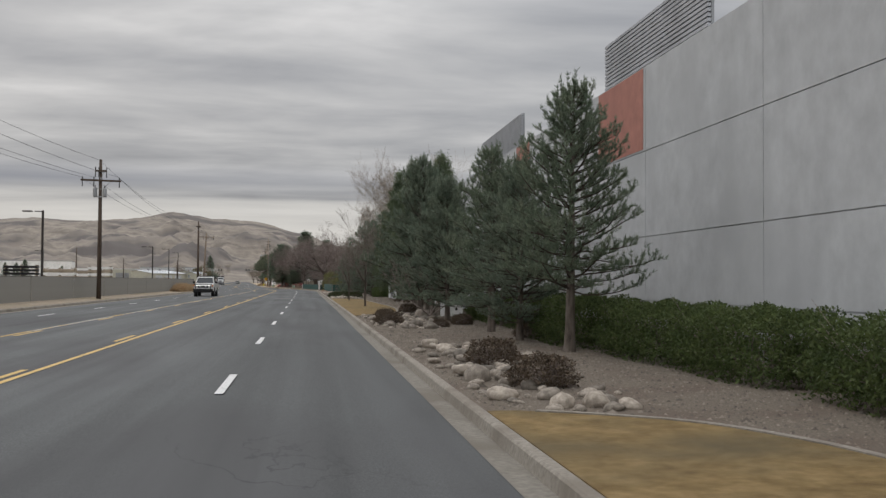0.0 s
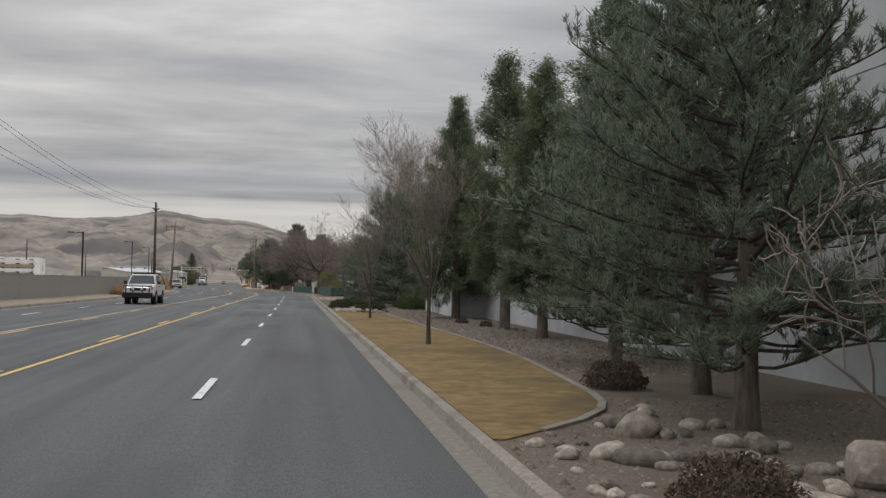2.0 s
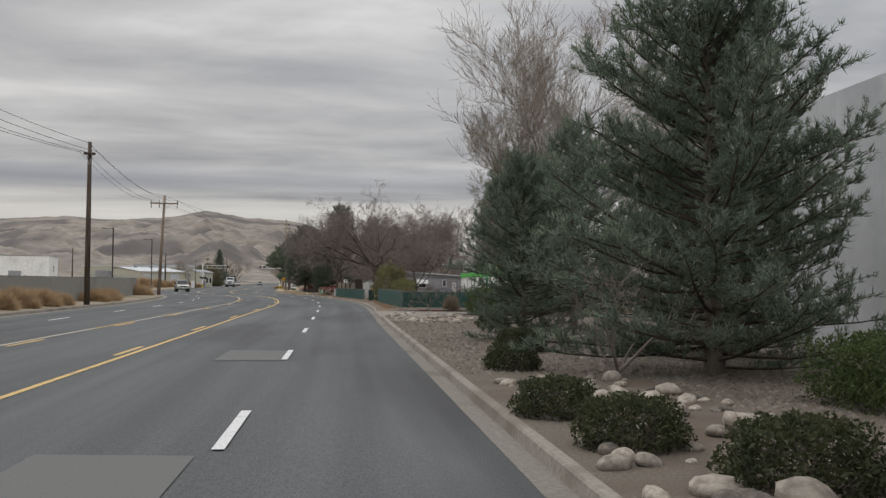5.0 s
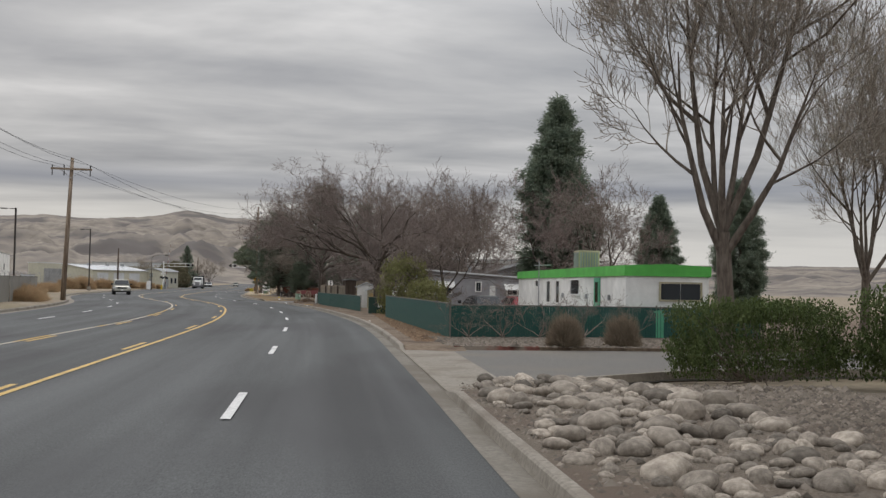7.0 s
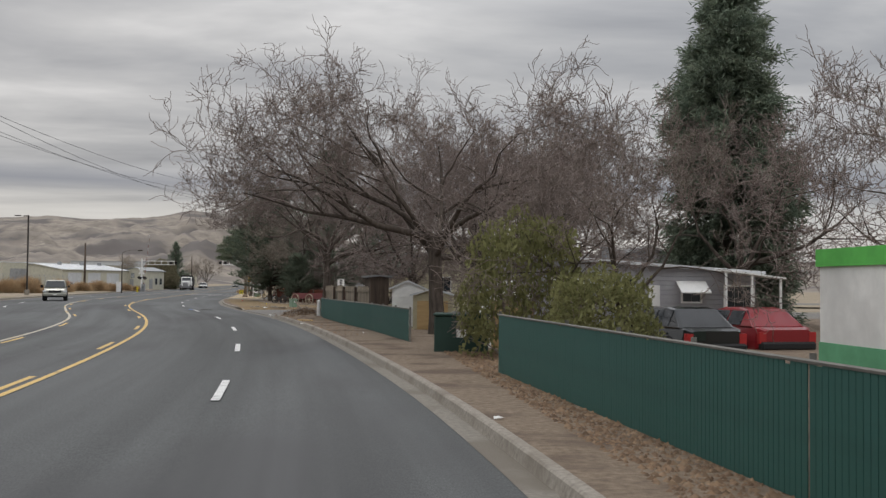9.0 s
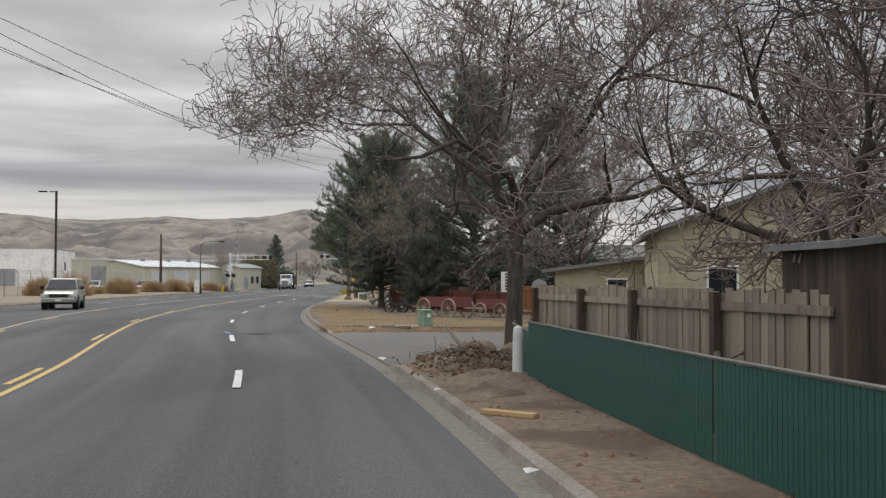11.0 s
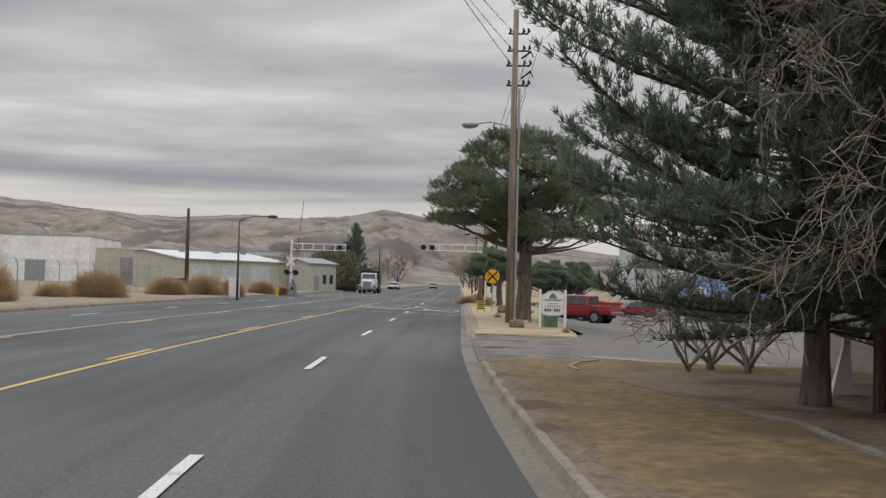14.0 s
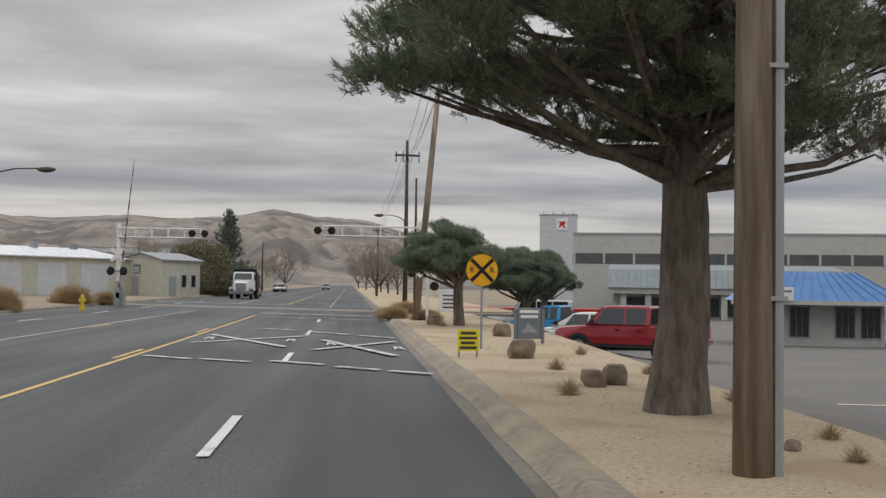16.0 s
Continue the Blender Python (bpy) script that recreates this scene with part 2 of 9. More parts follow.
def wear(m, tracks):
    """Multiplies a surface's colour by lengthwise streaks, lane tone and fine cracks, laid along the road."""
    n, l = m.node_tree.nodes, m.node_tree.links
    b = n["Principled BSDF"]
    col = b.inputs["Base Color"].links[0].from_socket
    co = n.new("ShaderNodeTexCoord")

    def layer(scale, size, detail, stops, dist=0.0):
        mp = n.new("ShaderNodeMapping")
        mp.inputs["Scale"].default_value = scale
        l.new(co.outputs["UV"], mp.inputs[0])
        nz = n.new("ShaderNodeTexNoise")
        nz.inputs["Scale"].default_value, nz.inputs["Detail"].default_value = size, detail
        nz.inputs["Distortion"].default_value = dist
        l.new(mp.outputs[0], nz.inputs["Vector"])
        rp = n.new("ShaderNodeValToRGB")
        e = rp.color_ramp.elements
        for el, (ps, v) in zip(e, stops):
            el.position, el.color = ps, (v, v, v * 1.005, 1)
        l.new(nz.outputs[0], rp.inputs[0])
        return rp.outputs[0]

    def times(a, c):
        mx = n.new("ShaderNodeMix")
        mx.data_type, mx.blend_type = "RGBA", "MULTIPLY"
        mx.inputs[0].default_value = 1.0
        l.new(a, mx.inputs[6])
        l.new(c, mx.inputs[7])
        return mx.outputs[2]
    col = times(col, layer((1.0, 0.018, 1), 1.5, 5, ((0.36, 1 - tracks), (0.64, 1 + 0.6 * tracks)), 0.3))
    col = times(col, layer((1.0, 0.10, 1), 0.32, 3, ((0.40, 1 - 0.8 * tracks), (0.62, 1 + 0.5 * tracks)), 0.6))
    # cracks: thin lines where a wandering noise passes its middle, kept to some stretches
    mp = n.new("ShaderNodeMapping")
    mp.inputs["Scale"].default_value = (0.5, 0.22, 1)
    l.new(co.outputs["UV"], mp.inputs[0])
    cz = n.new("ShaderNodeTexNoise")
    cz.inputs["Scale"].default_value, cz.inputs["Detail"].default_value = 0.9, 7
    l.new(mp.outputs[0], cz.inputs["Vector"])
    cr = n.new("ShaderNodeValToRGB")
    e = cr.color_ramp.elements
    e.new(0.5)
    for el, (ps, v) in zip(e, ((0.4965, 1.0), (0.5, 0.55), (0.5035, 1.0))):
        el.position, el.color = ps, (v, v, v, 1)
    l.new(cz.outputs[0], cr.inputs[0])
    gate = layer((0.12, 0.05, 1), 0.8, 2, ((0.60, 0.0), (0.68, 1.0)))
    mx = n.new("ShaderNodeMix")
    mx.data_type, mx.blend_type = "RGBA", "MULTIPLY"
    l.new(gate, mx.inputs[0])
    l.new(col, mx.inputs[6])
    l.new(cr.outputs[0], mx.inputs[7])
    col = mx.outputs[2]
    l.new(col, b.inputs["Base Color"])


wear(M["asphalt"], 0.17)


def leafy(m, share):
    """Lets part of the light through thin leaves."""
    n, l = m.node_tree.nodes, m.node_tree.links
    b, out = n["Principled BSDF"], n["Material Output"]
    tr, mx = n.new("ShaderNodeBsdfTranslucent"), n.new("ShaderNodeMixShader")
    mx.inputs[0].default_value = share
    l.new(b.inputs["Base Color"].links[0].from_socket, tr.inputs["Color"])
    l.new(b.outputs[0], mx.inputs[1])
    l.new(tr.outputs[0], mx.inputs[2])
    l.new(mx.outputs[0], out.inputs["Surface"])


# ---------------------------------------------------------------- mesh helpers
def mesh_ob(name, bm, material, parent=None, label="", smooth=False):
    me = bpy.data.meshes.new(name)
    bm.to_mesh(me)
    bm.free()
    for mm in (material if isinstance(material, (list, tuple)) else [material]):
        me.materials.append(mm)
    if smooth:
        me.polygons.foreach_set("use_smooth", [True] * len(me.polygons))
    ob = new(name, me)
    if parent is not None:
        ob.parent = parent
    if label:
        ob["label"] = label
    return ob


def part(name, bm, material, parent, label="", smooth=False):
    return mesh_ob(name, bm, material, parent, label, smooth)


def raw(name, verts, faces, material, parent=None, label="", smooth=False):
    me = bpy.data.meshes.new(name)
    me.from_pydata(verts, [], faces)
    me.materials.append(material)
    if smooth:
        me.polygons.foreach_set("use_smooth", [True] * len(me.polygons))
    me.update()
    ob = new(name, me)
    if parent is not None:
        ob.parent = parent
    if label:
        ob["label"] = label
    return ob


GROUPS = {"pine_tree": "pines beside the road", "cedar_tree": "cedars along the grey wall", "lawn_tree": "small trees on the lawn", "elm_tree": "leafless trees behind the fences",
          "cottonwood_tree": "tall cottonwoods", "spruce_tree": "spruces behind the mobile homes", "roadside_tree": "trees beyond the crossing", "brown_shrub": "brown shrubs in the beds",
          "green_shrub": "evergreen shrubs in the beds", "hedge": "clipped hedges", "dormant_shrub": "dormant shrubs before the fence", "dry_weed": "weed mounds on the verge",
          "bare_bush": "bare bushes", "grass_tuft": "grass tufts on the verge", "small_pine_tree": "low pines beside the car park", "utility_pole": "utility poles", "area_lamp": "area lamps across the road",
          "street_lamp": "street lamps", "lumber_stack": "stacks in the yard", "marker_flag": "survey flags", "farm_wagon": "old wagons on the lawn", "slat_fence": "green slatted fences",
          "rock_bed": "stone beds", "crossing_signal": "crossing signals", "car": "distant cars", "fir_tree": "firs in the yard", "yellow_green_shrub": "shrubs behind the fence"}


def thing(name, x, y, z, label, category, group="", turn=0.0):
    group = group or GROUPS.get(name, "")
    ob = new(name)
    ob.matrix_basis = pose(x, y, z, 0, 0, turn)
    ob.empty_display_size = 0.2
    return tagged(ob, label, category, group)


def box(bm, x0, x1, y0, y1, z0, z1, bevel=0.0):
    ret = bmesh.ops.create_cube(bm, size=1.0)
    vs = ret["verts"]
    for v in vs:
        v.co = ((x0 + x1) / 2 + v.co.x * (x1 - x0), (y0 + y1) / 2 + v.co.y * (y1 - y0), (z0 + z1) / 2 + v.co.z * (z1 - z0))
    if bevel:
        es = {e for v in vs for e in v.link_edges}
        bmesh.ops.bevel(bm, geom=list(es), offset=bevel, segments=1, affect="EDGES", clamp_overlap=True)
    return bm


def boxm(*a, bevel=0.0):
    return box(bmesh.new(), *a, bevel=bevel)


def tube(bm, pts, radii, sides=8, cap=True):
    """A round bar through points, with a radius at each."""
    pts = [Vector(p) for p in pts]
    rings = []
    for i, p in enumerate(pts):
        d = (pts[min(i + 1, len(pts) - 1)] - pts[max(i - 1, 0)]).normalized()
        a = d.orthogonal().normalized() if i == 0 else (rings_a - d * rings_a.dot(d)).normalized()
        rings_a = a
        b = d.cross(a)
        r = radii[i] if isinstance(radii, (list, tuple)) else radii
        rings.append([bm.verts.new(p + (a * math.cos(2 * math.pi * k / sides) + b * math.sin(2 * math.pi * k / sides)) * r) for k in range(sides)])
    for r0, r1 in zip(rings, rings[1:]):
        for k in range(sides):
            bm.faces.new((r0[k], r0[(k + 1) % sides], r1[(k + 1) % sides], r1[k]))
    if cap and sides > 2:
        bm.faces.new(rings[0][::-1])
        bm.faces.new(rings[-1])
    return bm


def tubem(pts, radii, sides=8):
    return tube(bmesh.new(), pts, radii, sides)


def prism(bm, outline, a, b, axis="z"):
    """An outline of (u, v) pairs pushed out along an axis from a to b."""
    def put(u, v, w):
        return {"z": (u, v, w), "x": (w, u, v), "y": (u, w, v)}[axis]
    lo = [bm.verts.new(put(u, v, a)) for u, v in outline]
    hi = [bm.verts.new(put(u, v, b)) for u, v in outline]
    n = len(outline)
    bm.faces.new(lo[::-1])
    bm.faces.new(hi)
    for k in range(n):
        bm.faces.new((lo[k], lo[(k + 1) % n], hi[(k + 1) % n], hi[k]))
    bmesh.ops.recalc_face_normals(bm, faces=bm.faces)
    return bm


def prismm(outline, a, b, axis="z"):
    return prism(bmesh.new(), outline, a, b, axis)


# ---------------------------------------------------------------- the road's line
LINE = [(-400, 0.0), (0, 0.0), (90, -0.03), (122, -0.13), (148, -0.36), (161, -0.80), (174, -1.74), (184.5, -2.92), (196, -4.80), (208, -7.35),
        (220, -9.68), (232, -11.35), (245.5, -12.62), (258, -13.40), (270, -14.07), (294, -15.44), (420, -22.7), (1500, -85.0)]


def hermite(table, y):
    ys = [p[0] for p in table]
    i = min(max(int(np.searchsorted(ys, y)) - 1, 0), len(table) - 2)

    def slope(k):
        a, b = table[max(k - 1, 0)], table[min(k + 1, len(table) - 1)]
        return (b[1] - a[1]) / (b[0] - a[0])
    (y0, x0), (y1, x1) = table[i], table[i + 1]
    h = y1 - y0
    u = (y - y0) / h
    return (2 * u**3 - 3 * u**2 + 1) * x0 + (u**3 - 2 * u**2 + u) * h * slope(i) + (-2 * u**3 + 3 * u**2) * x1 + (u**3 - u**2) * h * slope(i + 1)


def line_x(y):
    return hermite(LINE, y)


EDGE = [(-400, 2.96), (40, 2.91), (75, 2.85), (117, 2.78), (125, 2.87), (134, 2.94), (146, 3.04), (156, 2.97), (167, 2.72), (178, 2.545), (190, 2.51), (206, 2.67), (213, 2.78), (226, 2.90), (250, 2.95), (1500, 2.95)]
LEFT = [(-400, -14.0), (185, -13.9), (235, -15.4), (330, -15.6), (420, -14.6), (1500, -14.6)]
YEL_A = [(-400, -3.55), (90, -3.52), (112, -3.47), (128, -3.42), (146, -3.22), (158, -3.15), (182, -3.20), (200, -3.45), (218, -3.66), (235, -3.72), (255, -3.67), (290, -3.45), (1500, -3.5)]
YEL_B = [(-400, -7.5), (90, -7.3), (120, -7.05), (141, -6.85), (155, -6.58), (189, -6.60), (205, -7.2), (235, -8.45), (262, -8.6), (293, -8.2), (330, -7.6), (1500, -7.5)]


def at_line(y, off):
    """The point at a distance to the right of the lane line, square to the road."""
    x0, d = line_x(y), (line_x(y + 0.5) - line_x(y - 0.5))
    s = 1 / math.hypot(1, d)
    return x0 + off * s, y - off * d * s


def ribbon(name, ys, profile, material, kind="structure", label="", smooth=True):
    """Sweeps a profile of (offset(y), z) pairs along the road's line."""
    verts, faces = [], []
    k = len(profile)
    for y in ys:
        for off, z in profile:
            o = off(y) if callable(off) else off
            px, py = at_line(y, o) if abs(o) < 35 else (line_x(y) + o, y)
            verts.append((px, py, z(y) if callable(z) else z))
    for i in range(len(ys) - 1):
        for j in range(k - 1):
            a = i * k + j
            faces.append((a, a + 1, a + k + 1, a + k))
    ob = raw(name, verts, faces, material, smooth=smooth)
    uv = ob.data.uv_layers.new(name="along")
    flat = [((off(y) if callable(off) else off), y) for y in ys for off, _ in profile]
    idx = np.empty(len(ob.data.loops), dtype=np.int32)
    ob.data.loops.foreach_get("vertex_index", idx)
    uv.data.foreach_set("uv", np.array(flat, dtype=np.float32)[idx].ravel())
    return tagged(ob, label, "", "", kind)


def edge(y):
    return hermite(EDGE, y)


def left(y):
    return hermite(LEFT, y)


def lot_z(y):
    """The car park falls away from the road."""
    return 0.0 if y < 255 else max(-2.0, -0.018 * (y - 255))


def span(a, b, n):
    return [a + (b - a) * i / n for i in range(n + 1)]


FULL = span(-300, -40, 13)[:-1] + span(-40, 420, 230)[:-1] + span(420, 1400, 49)
ribbon("road", FULL, [(lambda y: left(y) + 0.45, 0.0), (-7.5, 0.02), (-3.5, 0.02), (lambda y: edge(y), 0.0)], M["asphalt"], label="grey asphalt road with five lanes")
# gutter and kerb stop at the driveways, where the apron runs down to the gutter
DRIVES = [(126.0, 136.2), (196.2, 208.6), (245.2, 253.9)]


def kerb_runs(a, b):
    runs, y = [], a
    for d0, d1 in DRIVES:
        runs.append((y, d0))
        y = d1
    runs.append((y, b))
    return runs


ribbon("gutter", FULL, [(lambda y: edge(y) - 0.005, 0.004), (lambda y: edge(y) + 0.27, -0.012), (lambda y: edge(y) + 0.31, 0.0)], M["gutter"], label="stained concrete gutter beside the road")
for a, b in kerb_runs(-300, 1400):
    n = max(4, int(min(b, 420) - max(a, -40)) // 2)
    def top_at(h, a=a, b=b):
        low = 0.42 if a > 250 else 1.0
        return lambda y: h * low * min(1.0, max(0.06, min(y - a, b - y) / 1.3))
    ys = sorted({a, a + 0.4, a + 0.9, a + 1.4, b - 1.4, b - 0.9, b - 0.4, b} | set(span(a, b, n) if b < 500 else span(a, 420, 80) + span(430, b, 40)))
    ribbon("kerb", ys,
           [(lambda y: edge(y) + 0.28, -0.02), (lambda y: edge(y) + 0.31, top_at(0.11)), (lambda y: edge(y) + 0.335, top_at(0.13)), (lambda y: edge(y) + 0.435, top_at(0.135)), (lambda y: edge(y) + 0.445, -0.02)],
           M["concrete"], label="pale concrete kerb", smooth=False)
ribbon("kerb", FULL, [(lambda y: left(y) - 0.16, 0.0), (lambda y: left(y) - 0.15, 0.15), (lambda y: left(y) - 0.03, 0.15), (left, 0.12), (lambda y: left(y) + 0.03, -0.012), (lambda y: left(y) + 0.46, 0.004)],
       M["concrete"], label="pale concrete kerb and gutter on the far side", smooth=False)
GY = span(-1500, -300, 6)[:-1] + FULL + span(1500, 4800, 12)
ground = ribbon("ground", GY, [(-4500, -1.0), (-900, -0.5), (-200, 0.0), (-60, 0.2), (-30, 0.28), (lambda y: left(y) - 1.5, 0.2), (lambda y: left(y) - 0.16, 0.12), (lambda y: left(y) - 0.14, -0.15),
                               (lambda y: edge(y) + 0.36, -0.15), (lambda y: edge(y) + 0.38, 0.0), (lambda y: edge(y) + 1.2, 0.02), (lambda y: edge(y) + 3.6, 0.0), (lambda y: edge(y) + 4.0, lambda y: lot_z(y) - 0.12), (40, lambda y: lot_z(y) - 0.12), (200, -1.9), (900, -2.0), (4500, -3.0)],
                M["ground"], label="dry bare ground reaching to the hills")


# ---------------------------------------------------------------- hills
def build_hills():
    sky_line = [(-70, 1.6), (-40, 1.5), (-20, 1.4), (-8, 1.5), (-1.7, 2.2), (0.5, 2.85), (2.5, 3.3), (5.0, 3.62), (7.2, 3.9), (9.5, 3.45), (12, 3.45), (15, 3.45), (18, 3.3), (22, 3.45), (27, 3.95), (40, 4.2), (80, 4.0)]
    az = span(-60, 70, 900)
    rr = span(900, 3300, 90)
    verts, faces = [], []
    for a in az:
        top = math.tan(radians(hermite(sky_line, a))) * 2900
        for r in rr:
            x, y = -math.sin(radians(a)) * r, 130 + math.cos(radians(a)) * r
            u = (r - 900) / 2000
            rise = min(u, 1.0) ** 1.35 if u < 1 else 1.0 - 0.35 * (u - 1)
            # spurs and gullies run down the slope
            warp = noise.noise(Vector((a * 0.12, r * 0.0012, 2.2)))
            spur = noise.ridged_multi_fractal(Vector((a * 0.20 + 0.9 * warp, r * 0.00075, 4.1)), 0.9, 2.1, 5, 1.0, 1.6)
            knob = noise.fractal(Vector((x * 0.0052, y * 0.0044, 1.7)), 0.8, 2.0, 6)
            env = math.sin(math.pi * min(max(u, 0), 1.0) ** 0.85)
            crest = noise.fractal(Vector((a * 0.33, 0.0, 7.7)), 0.8, 2.1, 4)
            z = top * (rise * (0.965 + 0.035 * crest) + 0.13 * knob * (0.25 + env) * min(1, u * 3) + 0.085 * (spur - 0.9) * env)
            verts.append((x, y, z - 2.0 if u > 0 else -3.0))
    k = len(rr)
    for i in range(len(az) - 1):
        for j in range(k - 1):
            q = i * k + j
            faces.append((q, q + 1, q + k + 1, q + k))
    ob = raw("hills", verts, faces, M["hill"], smooth=True)
    tagged(ob, "bare tan grassy hills with folded slopes", "hills", "", "structure")


build_hills()


# ---------------------------------------------------------------- road markings
def strip(name, y0, y1, off, width, material, z=0.012, label="", parent=None, step=1.0):
    n = max(1, int((y1 - y0) / step))
    verts, faces = [], []
    for i in range(n + 1):
        y = y0 + (y1 - y0) * i / n
        o = off(y) if callable(off) else off
        for s in (-0.5, 0.5):
            px, py = at_line(y, o + s * width)
            verts.append((px, py, z + (0.016 if o < 0.5 else 0.010)))
    for i in range(n):
        faces.append((2 * i, 2 * i + 1, 2 * i + 3, 2 * i + 2))
    ob = raw(name, verts, faces, material)
    return tagged(ob, label, "", "", "structure") if label else ob


# Shifts along the road that move the dashes to fit the camera's view.
SLIP = [(-400, 0), (30, 0), (50, 0.55), (62, 0.1), (75, 0), (150, 0), (168, -1.5), (181, -2.4), (194, -2.6), (209, -1.9), (219, -1.4), (232, -1.3), (245, -0.6), (262, -0.3), (300, 0), (1500, 0)]


def dash_set(y_first, cycle, length, count, off, width, material, label):
    y = y_first
    for k in range(count):
        q = y + hermite(SLIP, y)
        strip("lane_dash", q, q + length, off, width, material, label=label)
        y += cycle / math.hypot(1, line_x(y + 6.5) - line_x(y + 5.5))


dash_set(-12.2, 12.19, 3.2, 26, 0.0, 0.13, M["white_line"], "white broken lane line on the asphalt")
dash_set(303.2, 12.19, 3.2, 1, 0.0, 0.13, M["white_line"], "white broken lane line on the asphalt")
dash_set(334.0, 12.19, 3.2, 18, 0.0, 0.13, M["white_line"], "white broken lane line on the asphalt")
dash_set(-3.0, 12.19, 3.2, 46, lambda y: (hermite(LEFT, y) + hermite(YEL_B, y)) / 2 - 0.1, 0.13, M["white_line"], "white broken lane line on the asphalt")
strip("yellow_line", -40, 312, lambda y: hermite(YEL_A, y) + 0.0, 0.12, M["yellow_line"], label="worn yellow solid line")
strip("yellow_line", 340, 700, lambda y: hermite(YEL_A, y) + 0.0, 0.12, M["yellow_line"], label="worn yellow solid line", step=4)
strip("yellow_line", -40, 320, lambda y: hermite(YEL_B, y), 0.12, M["worn_line"], label="worn faded yellow solid line")
strip("yellow_line", 345, 700, lambda y: hermite(YEL_B, y), 0.12, M["yellow_line"], label="worn yellow solid line", step=4)
dash_set(-11, 12.18, 3.2, 26, lambda y: hermite(YEL_A, y) - 0.25, 0.12, M["yellow_line"], "worn yellow broken line")
dash_set(-8, 12.18, 3.2, 26, lambda y: hermite(YEL_B, y) + 0.25, 0.12, M["yellow_line"], "worn yellow broken line")


